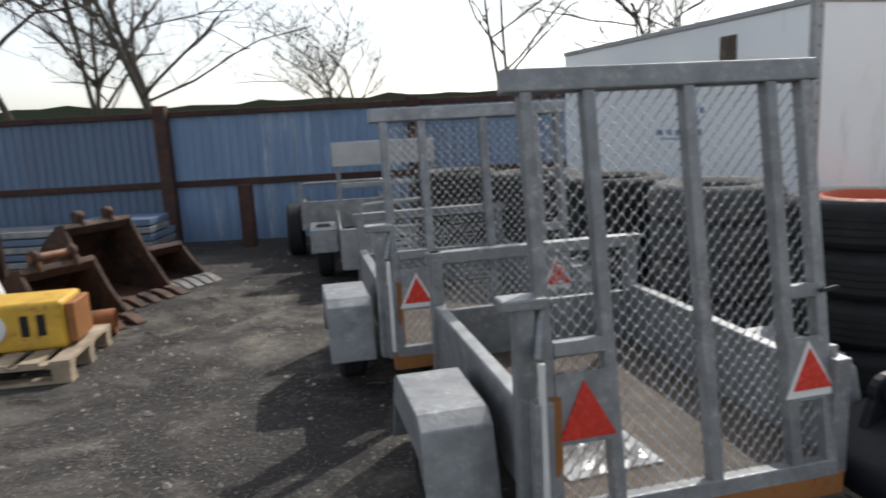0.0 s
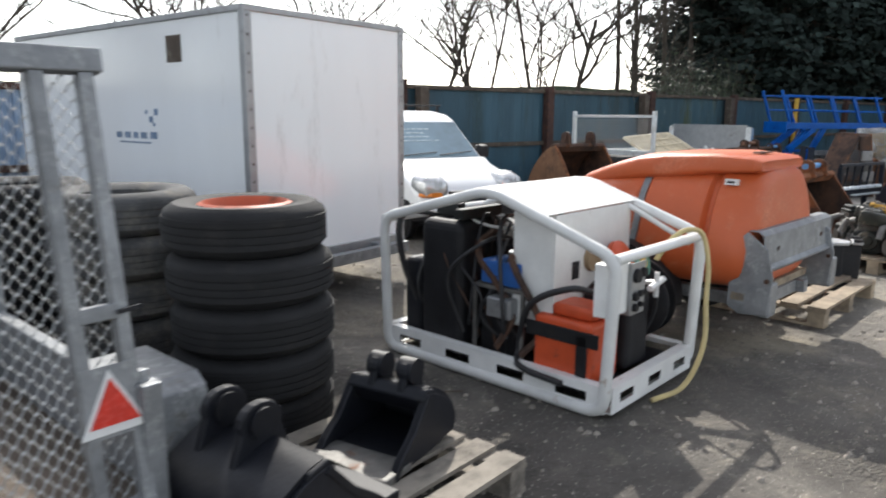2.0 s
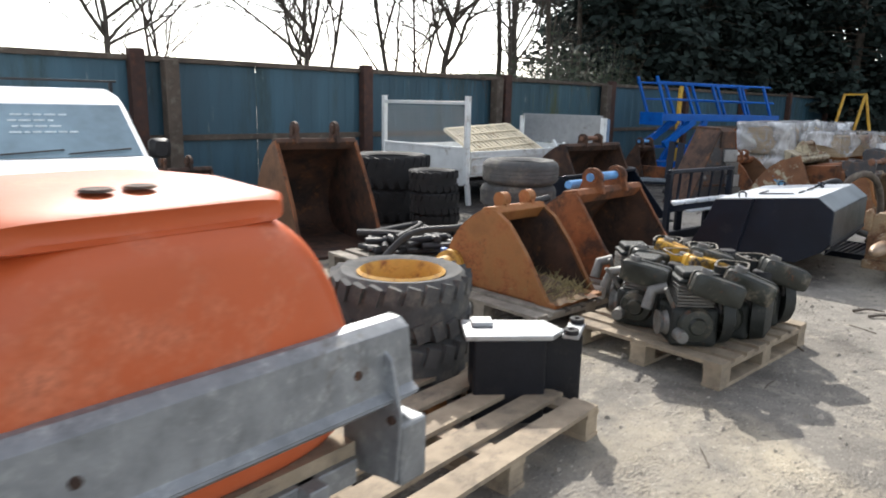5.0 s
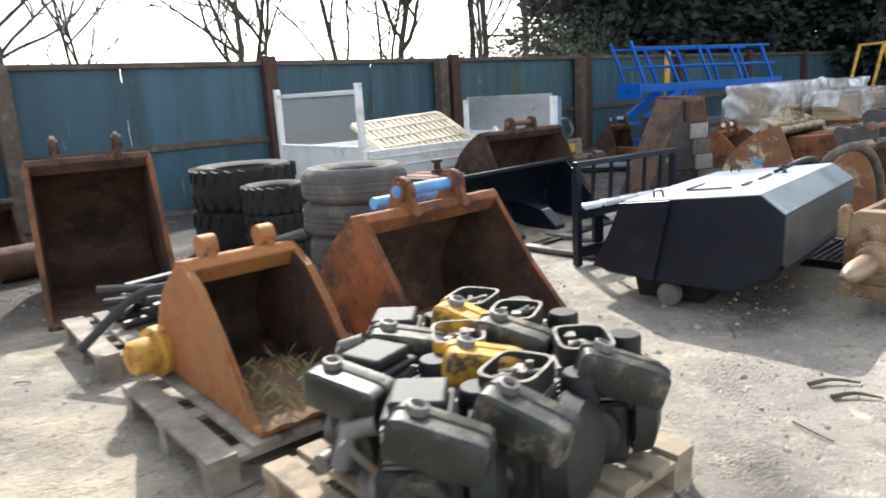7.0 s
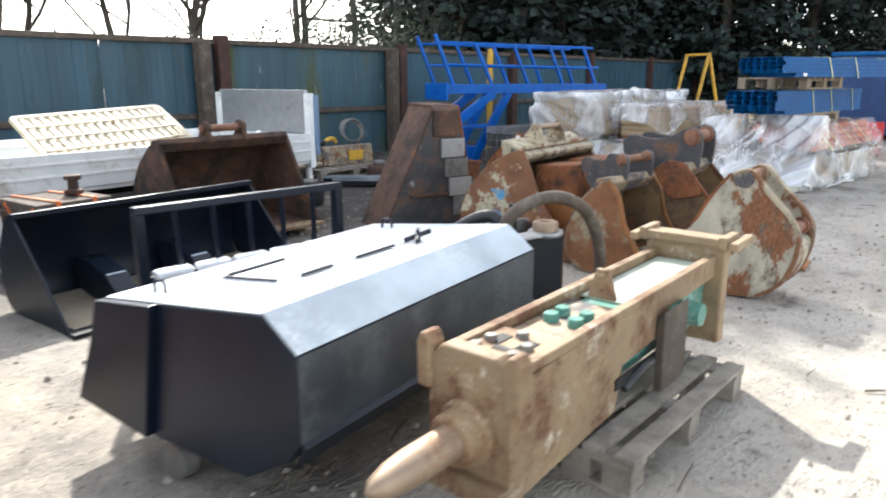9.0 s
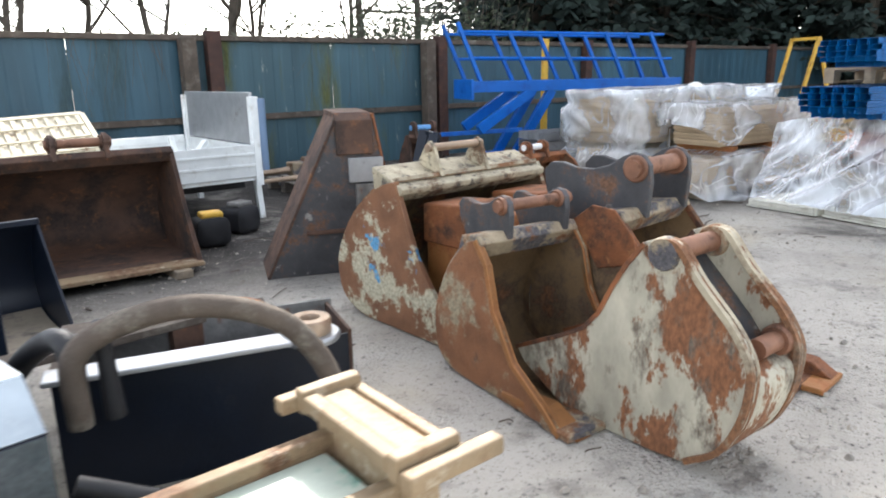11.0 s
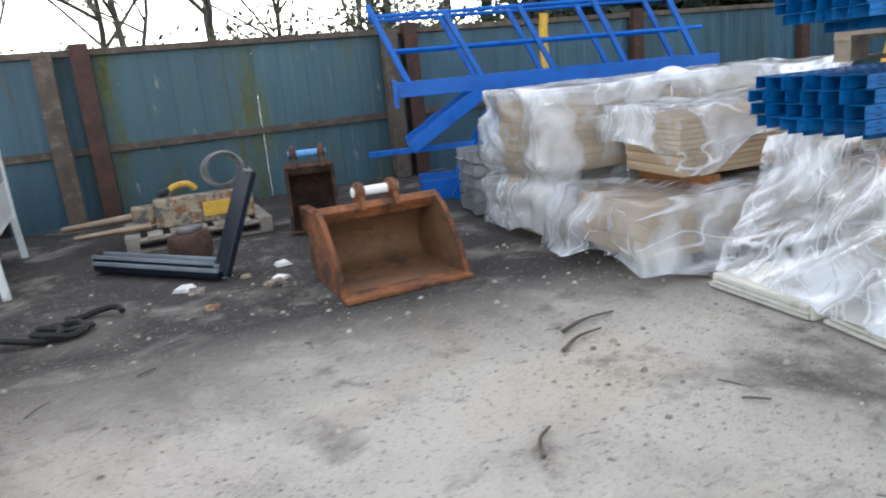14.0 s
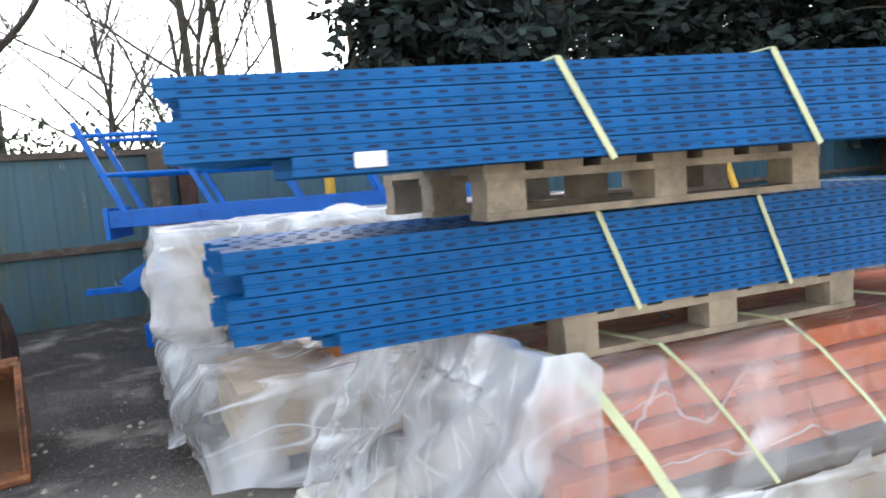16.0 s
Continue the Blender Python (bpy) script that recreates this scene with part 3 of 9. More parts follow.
# second, timber posts that stand beside the steel ones
for x in (7.3, 14.05, 18.05):
    y = RIGHT_A[1] + (x - RIGHT_A[0]) * fr_dir.y / fr_dir.x
    ob = thing("timber_post", at(x, y - 0.17, 0, 7.6), "weathered timber post set beside the steel fence post", "post", "timber posts")
    part("shaft", Geo().box(-0.1, 0.1, -0.09, 0.09, 0, 1.93), M_WOOD_D, ob, bevel=0.012)
ob = thing("fence_return", at(4.1, 9.75, 0, 120), "blue sheet return between the two fences", "fence")
part("sheet", sheet(-0.02, 1.6, 0, 1.74, 0.14, 0.015), M_SHEET_N, ob)
ob = thing("steel_stub_post", at(-3.05, 8.62), "short rusty steel post in front of the blue fence", "post")
part("shaft", Geo().box(-0.085, 0.085, -0.06, 0.06, 0, 0.80), M_POST, ob, bevel=0.008)


def bare_tree(x, y, height, seed, spread=0.5, stems=1):
    r = random.Random(seed)
    ob = thing("bare_tree", at(x, y, 0), "leafless deciduous tree with fine twigs behind the fence", "tree", "bare trees")
    trunk, limbs, twigs = Geo(), [], Geo()

    def grow(p, d, length, rad, level):
        pts, steps = [p], 5 if level < 2 else 3
        for i in range(steps):
            d = (d + Vector((r.uniform(-1, 1), r.uniform(-1, 1), r.uniform(-0.6, 0.8))) * (0.13 + 0.08 * level)).normalized()
            p = p + d * length / steps
            pts.append(p)
        if level == 1:
            limbs.append(Geo())
        g = trunk if level == 0 else limbs[-1] if level < 3 else twigs
        g.pipe(pts, rad, 7 if level == 0 else 5 if level < 3 else 3, max(0.004, rad * (0.5 if level < 3 else 0.3)))
        if level >= 4:
            return
        kids = (r.randint(5, 7), r.randint(4, 6), r.randint(3, 5), r.randint(2, 4))[level]
        for k in range(kids):
            u = r.uniform(0.36 if level == 0 else 0.2, 1.0)
            i = min(steps - 1, int(u * steps))
            b = pts[i].lerp(pts[i + 1], u * steps - i)
            side = Vector((r.uniform(-1, 1), r.uniform(-1, 1), r.uniform(-0.2, 0.5))).normalized()
            nd = (d * (1 - spread) + side * spread + Vector((0, 0, 0.12))).normalized()
            grow(b, nd, length * r.uniform(0.42, 0.72), max(0.004, rad * r.uniform(0.34, 0.58)), level + 1)

    for s in range(stems):
        grow(Vector((r.uniform(-0.25, 0.25) * (stems - 1), r.uniform(-0.2, 0.2), -0.1)), Vector((r.uniform(-0.16, 0.16), r.uniform(-0.1, 0.1), 1)).normalized(), height * r.uniform(0.5, 0.62), (0.085 if stems == 1 else 0.06) * r.uniform(0.7, 1.15) * height / 7, 0)
    part("trunk", trunk, M_BARK, ob, smooth=True)
    for g in limbs:
        part("limb", g, M_BARK, ob)
    tagged(part("twig_haze", twigs, M_BARK, ob), "fine leafless twigs", kind="stuff")
    return ob


for i, (x, y, h, st) in enumerate([(-9.6, 14.6, 8, 1), (-7.9, 14.4, 8, 2), (-6.3, 13.6, 8.5, 2), (-3.2, 17.5, 5.5, 2), (0.5, 14.3, 8, 2), (3.9, 15.2, 7.5, 1), (7.6, 16.5, 7.5, 1), (9.6, 19.5, 7, 2), (11.9, 16.6, 8, 2),
                                   (14.9, 16.8, 9, 1), (16.1, 17.0, 8, 1), (18.6, 16.8, 8.5, 2), (13.3, 21, 8, 1), (17.4, 20, 8, 2), (5.5, 21, 8, 2), (-13, 15, 8, 2)]):
    bare_tree(x, y, h, 40 + i, 0.62, st)


def leaf_cloud(g, count, r, spot, size):
    """Loose leaves: small bent quads inside the places that spot() gives."""
    for _ in range(count):
        c = spot(r)
        a = Vector((r.uniform(-1, 1), r.uniform(-1, 1), r.uniform(-1, 1))).normalized()
        b = a.orthogonal().normalized()
        s = size * r.uniform(0.5, 1.4)
        g.add([c - a * s, c - b * s * 0.5, c + a * s, c + b * s * 0.5], [(0, 1, 2, 3)])


def conifer(x, y, h, rad, seed):
    r = random.Random(seed)
    ob = thing("conifer", at(x, y, 0), "tall dense dark evergreen conifer behind the fence", "tree", "dark conifers")
    part("trunk", Geo().pipe([(0, 0, 0), (0.05, 0, h * 0.5), (0, 0.05, h * 0.97)], 0.22, 8, 0.03), M_BARK, ob, smooth=True)
    boughs, leaves = Geo(), Geo()
    for i in range(190):
        z = 0.3 + (h - 0.5) * i / 190
        u = z / h
        a = r.uniform(0, 6.28)
        reach = rad * min(0.72 + 1.1 * u, 1.25 * (1 - u) ** 0.6 + 0.1) * r.uniform(0.7, 1.1)
        tip = Vector((math.cos(a) * reach, math.sin(a) * reach, z + r.uniform(-0.6, 0.1)))
        root = Vector((0, 0, z))
        boughs.pipe([root, root.lerp(tip, 0.5) + Vector((0, 0, 0.12)), tip], 0.03, 3, 0.006)
        for k in range(54):
            c = root.lerp(tip, r.uniform(0.2, 1.03) ** 0.7) + Vector((r.gauss(0, 0.17), r.gauss(0, 0.17), r.gauss(0, 0.16)))
            d = Vector((r.uniform(-1, 1), r.uniform(-1, 1), r.uniform(-0.9, 0.3))).normalized()
            s = d.orthogonal().normalized()
            w = r.uniform(0.07, 0.17)
            leaves.add([c, c + d * w * 1.2 + s * w * 0.8, c + d * w * 2.4, c + d * w * 1.2 - s * w * 0.8], [(0, 1, 2, 3)])
    tagged(part("branch_mass", boughs, M_BARK, ob), "hidden boughs", kind="stuff")
    part("crown", leaves, M_NEEDLE, ob)


for i, (x, y, h, rad) in enumerate([(23.1, 16.0, 13.0, 2.0), (23.9, 16.6, 15, 2.4), (26.2, 16.6, 15.5, 2.5), (28.6, 17.0, 15, 2.6), (31, 17.4, 15, 2.6), (34, 18, 14, 2.8), (37.4, 18.6, 14, 2.9), (41, 19.2, 14, 3.0), (25.0, 19, 16, 2.7), (29.5, 20, 15, 2.9), (45, 20, 14, 3.1), (36.5, 15.5, 14, 3.0), (38.0, 12.5, 14, 3.0), (39.0, 9.5, 13.5, 3.0), (40.0, 6.5, 13, 3.0), (41, 3.5, 13, 3.0), (41.5, 0.5, 13, 3.0), (34.5, 14.2, 13, 2.6), (44, 13.5, 15, 3.2), (45, 9.5, 15, 3.2), (46, 5.0, 15, 3.2), (31.5, 19.6, 15, 2.8), (36, 20.5, 15, 3.0), (24.4, 18.6, 14, 2.2), (33, 21, 15, 3.0), (38, 22, 15, 3.2)]):
    conifer(x, y, h, rad, 300 + i)


def tall_pine(x, y, h, rad, low, seed):
    """Bare trunk under a dense crown that begins at the height low."""
    r = random.Random(seed)
    ob = thing("tall_pine", at(x, y, 0), "tall pine with a bare trunk and unseen crown added for shade", "tree", "tall pines")
    part("trunk", Geo().pipe([(0, 0, 0), (0.16, 0, h * 0.2), (0.02, 0.1, h * 0.5), (0, 0.05, h * 0.97)], 0.11, 8, 0.03), M_BARK, ob, smooth=True)
    limbs, leaves = Geo(), Geo()
    for i in range(120):
        z = low + (h - low) * i / 119
        u = (z - low) / (h - low)
        a = r.uniform(0, 6.28)
        reach = rad * (0.75 + 0.4 * math.sin(u * 3.0)) * (1.0 if u < 0.85 else 0.75) * r.uniform(0.7, 1.1)
        tip = Vector((math.cos(a) * reach, math.sin(a) * reach, z + r.uniform(0.1, 0.5)))
        root = Vector((0, 0, z))
        limbs.pipe([root, root.lerp(tip, 0.5), tip], 0.035, 3, 0.008)
        for k in range(70):
            c = root.lerp(tip, r.uniform(0.15, 1.05)) + Vector((r.gauss(0, 0.2), r.gauss(0, 0.2), r.gauss(0, 0.2)))
            d = Vector((r.uniform(-1, 1), r.uniform(-1, 1), r.uniform(-0.5, 0.5))).normalized()
            s = d.orthogonal().normalized()
            w = r.uniform(0.10, 0.20)
            leaves.add([c, c + d * w * 1.2 + s * w * 0.8, c + d * w * 2.4, c + d * w * 1.2 - s * w * 0.8], [(0, 1, 2, 3)])
    tagged(part("branch_mass", limbs, M_BARK, ob), "hidden boughs", kind="stuff")
    part("crown", leaves, M_NEEDLE, ob)


# high crowns stay out of view, added to cast tree shadow on the yard
for i, (x, y, h, rad) in enumerate([(18.7, 17.0, 12.6, 1.4), (20.3, 17.2, 12.9, 1.5), (19.4, 18.5, 13.9, 1.4), (21.8, 17.3, 13.6, 1.6), (23.3, 17.6, 14.0, 1.6)]):
    tall_pine(x, y, h, rad, 6.6, 700 + i)


def bush(x, y, z, sx, sz, seed, count):
    r = random.Random(seed)
    ob = thing("bush", at(x, y, 0), "ragged bramble and ivy bush above the fence", "bush", "bushes behind the fence")
    stems, leaves = Geo(), Geo()
    for k in range(26):
        a = r.uniform(-1, 1)
        top = Vector((a * sx + r.uniform(-0.3, 0.3), r.uniform(-0.4, 0.4), z + sz * r.uniform(0.3, 1.15)))
        stems.pipe([(a * sx * 0.6, 0, 0), (a * sx * 0.8, r.uniform(-0.2, 0.2), z * 0.7), top], 0.012, 3, 0.004)
    leaf_cloud(leaves, count, r, lambda q: Vector((q.uniform(-1, 1) * sx, q.gauss(0, 0.3), z + sz * abs(q.gauss(0, 0.45)) - 0.25)), 0.05)
    tagged(part("stem_mass", stems, M_BARK, ob), "thin stems", kind="stuff")
    tagged(part("leaf_mass", leaves, M_LEAF, ob), "small ragged leaves", kind="stuff")


for i, (x, y, z, sx, sz, c) in enumerate([(13.0, 13.6, 1.9, 1.2, 0.35, 500), (15.3, 13.9, 1.9, 1.3, 0.5, 900), (17.3, 14.2, 1.9, 1.2, 0.8, 1300), (19.2, 14.5, 1.9, 1.2, 1.3, 1900), (18.9, 15.5, 2.0, 1.0, 1.8, 1500), (20.9, 14.8, 1.9, 0.8, 1.3, 1000), (10.6, 14.6, 1.8, 1.5, 0.25, 300), (-2.2, 13.2, 1.6, 1.6, 0.3, 500), (-10, 14, 1.7, 2.2, 0.3, 400)]):
    bush(x, y, z, sx, sz, 500 + i, c)

# far wooded rise and a row of low roofs' height beyond
ob = thing("far_wooded_rise", at(0, 0, 0), "low blue-grey wooded rise far beyond the yard", "hill", kind="structure")
g = Geo()
vs = []
for i in range(90):
    a = radians(-75 + 150 * i / 89)
    top = 6.0 + 2.5 * noise.noise(Vector((i * 0.21, 0, 0))) + 0.8 * rnd.random()
    vs += [(140 * math.sin(a), 140 * math.cos(a), -1), (140 * math.sin(a), 140 * math.cos(a), top)]
g.add(vs, [(2 * i, 2 * i + 2, 2 * i + 3, 2 * i + 1) for i in range(89)])
part("slope", g, M_LEAF, ob)

# climbers hanging over the fence
for i, (x, n_) in enumerate([(13.3, 11), (12.6, 7), (17.2, 5), (16.2, 4)]):
    y = RIGHT_A[1] + (x - RIGHT_A[0]) * fr_dir.y / fr_dir.x
    ob = thing("climber", at(x, y - 0.1, 0), "dry leafless climber hanging over the fence", "climber", "climbers")
    for k in range(n_):
        a = rnd.uniform(-0.4, 0.4)
        g = Geo().pipe(curve_pts([(a, 0.05, 2.02), (a + rnd.uniform(-0.1, 0.1), -0.06, 1.8), (a + rnd.uniform(-0.2, 0.2), -0.05, rnd.uniform(0.9, 1.6))], 4), 0.004, 3, 0.002)
        part("stem", g, M_BARK, ob)


# ---- kinds of things used in several places ----
def pallet(m, label, mt, sx=1.2, sy=1.0, boards=7, group="pallets", h=0.144):
    """Timber pallet with its top boards along y."""
    ob = thing("pallet", m, label, "pallet", group)
    w = sx / (boards * 1.42)
    r = random.Random(boards * 7 + int(sx * 10))
    for i in range(boards):
        a = -sx / 2 + w * 0.5 + (sx - w) * i / (boards - 1)
        part("board", Geo().box(a - w / 2, a + w / 2, -sy / 2, sy / 2 + r.uniform(-0.012, 0.012), h - 0.02, h + r.uniform(-0.002, 0.002)), mt, ob)
    for y in (-sy / 2 + 0.05, 0, sy / 2 - 0.05):
        part("stringer", Geo().box(-sx / 2, sx / 2, y - 0.05, y + 0.05, h - 0.042, h - 0.0205), mt, ob)
        part("bottom_board", Geo().box(-sx / 2, sx / 2, y - 0.05, y + 0.05, 0, 0.02), mt, ob)
        for x in (-sx / 2 + 0.06, 0, sx / 2 - 0.06):
            part("block", Geo().box(x - 0.055, x + 0.055, y - 0.048, y + 0.048, 0.0205, h - 0.0425), mt, ob)
    return ob


def tyre(m, label, rad, wid, mt, rim=None, lugs=0, group="stacked tyres", hole=0.56):
    ob = thing("tyre", m, label, "tyre", group)
    ri = rad * hole
    g = Geo()
    prof = [(ri, 0.02), (ri + 0.02, 0.0), (rad * 0.86, 0.0), (rad * 0.96, wid * 0.12)]
    if not lugs:
        for k in range(4):
            z = wid * (0.2 + 0.15 * k)
            prof += [(rad, z), (rad, z + wid * 0.115), (rad - 0.006, z + wid * 0.12), (rad - 0.006, z + wid * 0.145)]
    else:
        prof += [(rad - 0.01, wid * 0.3), (rad - 0.01, wid * 0.7)]
    prof += [(rad * 0.96, wid * 0.88), (rad * 0.86, wid), (ri + 0.03, wid * 0.97), (ri, wid - 0.03)]
    g.lathe(prof, 40, closed=True)
    part("casing", g, mt, ob, smooth=True)
    if lugs:
        first = None
        for k in range(lugs):
            for s in (0, 1):
                a = 2 * math.pi * (k + 0.5 * s) / lugs
                tm = Matrix.Rotation(a, 4, "Z") @ Matrix.Translation((rad, 0, wid * (0.20 if s else 0.80))) @ Matrix.Rotation(radians(18 if s else -18), 4, "X")
                if first is None:
                    first = part("tread_lug", Geo().box(-0.035, 0.003, -0.032, 0.032, -wid * 0.15, wid * 0.15), mt, ob)
                    lug = first
                else:
                    lug = new("tread_lug", first.data)
                    lug.parent = ob
                lug.matrix_basis = tm
    if rim:
        g = Geo()
        g.lathe([(ri + 0.005, wid * 0.95), (ri - 0.012, wid * 0.99), (ri - 0.022, wid * 0.93), (ri - 0.04, wid * 0.5), (ri - 0.05, wid * 0.22)], 36)
        rm = part("rim", g, rim, ob, "painted steel rim", smooth=True)
        part("rim_disc", Geo().lathe([(ri - 0.04, wid * 0.34), (ri * 0.75, wid * 0.30), (ri * 0.6, wid * 0.40), (ri * 0.32, wid * 0.38), (ri * 0.31, wid * 0.2), (0.001, wid * 0.2)], 36), M_RUST_D, rm, "dirty rusty rim centre", smooth=True)
        for k in range(6):
            a = k * math.pi / 3
            part("wheel_nut", Geo().lathe([(0.001, 0.03), (0.013, 0.03), (0.013, 0)], 6, Matrix.Translation((ri * 0.43 * math.cos(a), ri * 0.43 * math.sin(a), wid * 0.37))), M_IRON, rm)
    return ob


def bucket(m, label, W, H, F, B, shell, sides, inner, name="digger_bucket", teeth=0, ears=2, ear_gap=0.3, ear_h=0.16, pin=None, pins=1, lip_mat=None, group="digger buckets", wear=True, top_box=0.12, ear_x=0.0, ear_y=0.05, edge=None, saddle=None, edge_mat=None):
    """Excavator bucket that stands on its floor, open to -y. W wide, H high at its back, lip F in front of the top edge, belly B behind it."""
    ob = thing(name, m, label, "bucket", group)
    th = 0.02
    line = [(0.0, H), (B * 0.30, H * 0.93), (B * 0.72, H * 0.70), (B * 0.98, H * 0.40), (B * 0.93, H * 0.14), (B * 0.62, 0.025), (B * 0.1, 0.012), (-F, 0.012)]
    smooth_line = [(p.x, p.y) for p in curve_pts([Vector((a, b)) for a, b in line], 4)]
    g = Geo().plate(smooth_line, th, -W / 2 + th, W / 2 - th)
    part("shell", g, shell, ob, smooth=True)
    g = Geo().plate([(a + (0.004 if i else 0), b) for i, (a, b) in enumerate(smooth_line)], -0.008, -W / 2 + th, W / 2 - th)
    part("inner_skin", g, inner, ob, "curved and muddy inside plate, darkened for inner shade", smooth=True)
    bow = [(-F, 0.012), (-F * 0.80, H * 0.16 + 0.02)]
    if edge:
        bow = list(edge)
    else:
        bow += [(-F * 0.42, H * 0.52)]
    outline = smooth_line[:-1] + bow
    for s in (-1, 1):
        x = s * (W / 2 - th / 2)
        sp = part("side_plate", Geo().prism(outline, x - th / 2, x + th / 2), sides, ob, bevel=0.004)
        # liner colour holds mud and the shade inside the bucket
        if sides is not inner:
            xi = s * (W / 2 - th - 0.004)
            part("inner_skin", Geo().prism([(a * 0.97, b * 0.97 + 0.008) for a, b in outline], xi - 0.003, xi + 0.003), inner, sp, "mud-stained inner face, darkened for the shade inside")
        edge = [(a - 0.0, b) for a, b in ([(0.0, H)] + bow[::-1])]
        part("edge_bar", Geo().plate(edge, 0.028, x - 0.017, x + 0.017), edge_mat or sides, sp, bevel=0.004)
    lm = lip_mat or shell
    part("lip", Geo().box(-W / 2 - 0.005, W / 2 + 0.005, -F - 0.05, -F + 0.12, 0.0, 0.03), lm, ob, bevel=0.006)
    for k in range(teeth):
        x = -W / 2 + 0.05 + (W - 0.1) * k / max(1, teeth - 1)
        g = Geo().prism([(-F + 0.05, 0.0), (-F + 0.05, 0.07), (-F - 0.06, 0.06), (-F - 0.19, 0.012), (-F - 0.19, 0.0)], x - 0.045, x + 0.045)
        part("tooth", g, lm, ob, bevel=0.006)
    if top_box:
        part("top_beam", Geo().prism([(-0.03, H - 0.02), (0.0, H + 0.02), (top_box, H + 0.0), (top_box * 1.25, H - 0.07), (0.03, H - 0.10)], -W / 2 + 0.003, W / 2 - 0.003), shell, ob, bevel=0.008)
    if saddle:
        # long ears with two bosses and a dip between them
        k = ear_h / 0.25
        rise = [(0.0, 0.0), (-0.045, -0.03), (-0.06, 0.14), (-0.05, 0.22), (-0.01, 0.265), (0.04, 0.275), (0.10, 0.25), (0.17, 0.205), (0.26, 0.18), (0.36, 0.18), (0.44, 0.20), (0.51, 0.195), (0.555, 0.15), (0.54, 0.05), (0.44, -0.12), (0.36, -0.17), (0.17, -0.04), (0.07, 0.0)]
        out = [(a * k, H + b * k) for a, b in rise]
        for s in (-1, 1):
            x = ear_x + s * ear_gap / 2
            e = part("ear", Geo().prism(out, x - 0.017, x + 0.017), saddle, ob, "dark worn hitch ear", bevel=0.006)
            for a, b in ((0.02, 0.20),):
                tm = Matrix.Translation((x, a * k, H + b * k)) @ Matrix.Rotation(radians(90), 4, "Y")
                part("boss", Geo().lathe([(0.001, -0.032), (0.058 * k, -0.032), (0.064 * k, -0.026), (0.064 * k, 0.026), (0.058 * k, 0.032), (0.001, 0.032)], 20, tm), M_PIN, e, smooth=True)
        for a, b in ((0.02, 0.20),):
            part("pin", Geo().pipe([(ear_x - ear_gap / 2 - 0.05, a * k, H + b * k), (ear_x + ear_gap / 2 + 0.05, a * k, H + b * k)], 0.15 * k * 0.28, 16), pin, ob, smooth=True)
    elif ears:
        for s in (-1, 1):
            x = ear_x + s * ear_gap / 2
            c = Vector((ear_y, H + ear_h * 0.55))
            out = [(c.x + ear_h * 0.55 * math.cos(a), c.y + ear_h * 0.45 * math.sin(a)) for a in [radians(d) for d in range(-20, 201, 22)]]
            out = [(c.x + ear_h * 0.8, H - 0.06)] + out + [(c.x - ear_h * 0.7, H - 0.03)]
            e = part("ear", Geo().prism(out, x - 0.018, x + 0.018), shell, ob, bevel=0.006)
            tm = Matrix.Translation((x, c.x, c.y)) @ Matrix.Rotation(radians(90), 4, "Y")
            part("boss", Geo().lathe([(0.001, -0.034), (0.052, -0.034), (0.052, 0.034), (0.001, 0.034)], 16, tm), shell, e, smooth=True)
        if pin:
            part("pin", Geo().pipe([(ear_x - ear_gap / 2 - 0.045, ear_y, H + ear_h * 0.55), (ear_x + ear_gap / 2 + 0.045, ear_y, H + ear_h * 0.55)], 0.034, 14), pin, ob, smooth=True)
            if pins > 1:
                part("pin", Geo().pipe([(ear_x - ear_gap / 2 - 0.045, ear_y + 0.2, H + ear_h * 0.1), (ear_x + ear_gap / 2 + 0.045, ear_y + 0.2, H + ear_h * 0.1)], 0.034, 14), pin, ob, smooth=True)
    if wear:
        for s in (-1, 1):
            part("wear_strip", Geo().box(s * W * 0.2 - 0.03, s * W * 0.2 + 0.03, -F + 0.1, B * 0.5, -0.0, 0.0115), lm, ob)
    return ob


def mesh_sheet(x0, x1, z0, z1, dx, dz, wire, y=0.0):
    """Expanded metal: rows of zigzag strands in the x, z plane."""
    g = Geo()
    rows, cols = int((z1 - z0) / dz), int((x1 - x0) / dx * 2)
    w = wire / 2
    for j in range(rows):
        z = z0 + dz * (j + 0.5)
        step = (x1 - x0) / cols
        pts = []
        for i in range(cols + 1):
            b = z + (dz / 2 - w * 0.3) * (1 if (i + j) % 2 else -1)
            pts += [(max(x0, x0 + step * (i - 0.2)), b), (min(x1, x0 + step * (i + 0.2)), b)]
        k = len(pts)
        vs = [(a, y - 0.002, b - w) for a, b in pts] + [(a, y + 0.002, b + w) for a, b in pts]
        g.add(vs, [(i, i + 1, k + i + 1, k + i) for i in range(k - 1)])
    return g


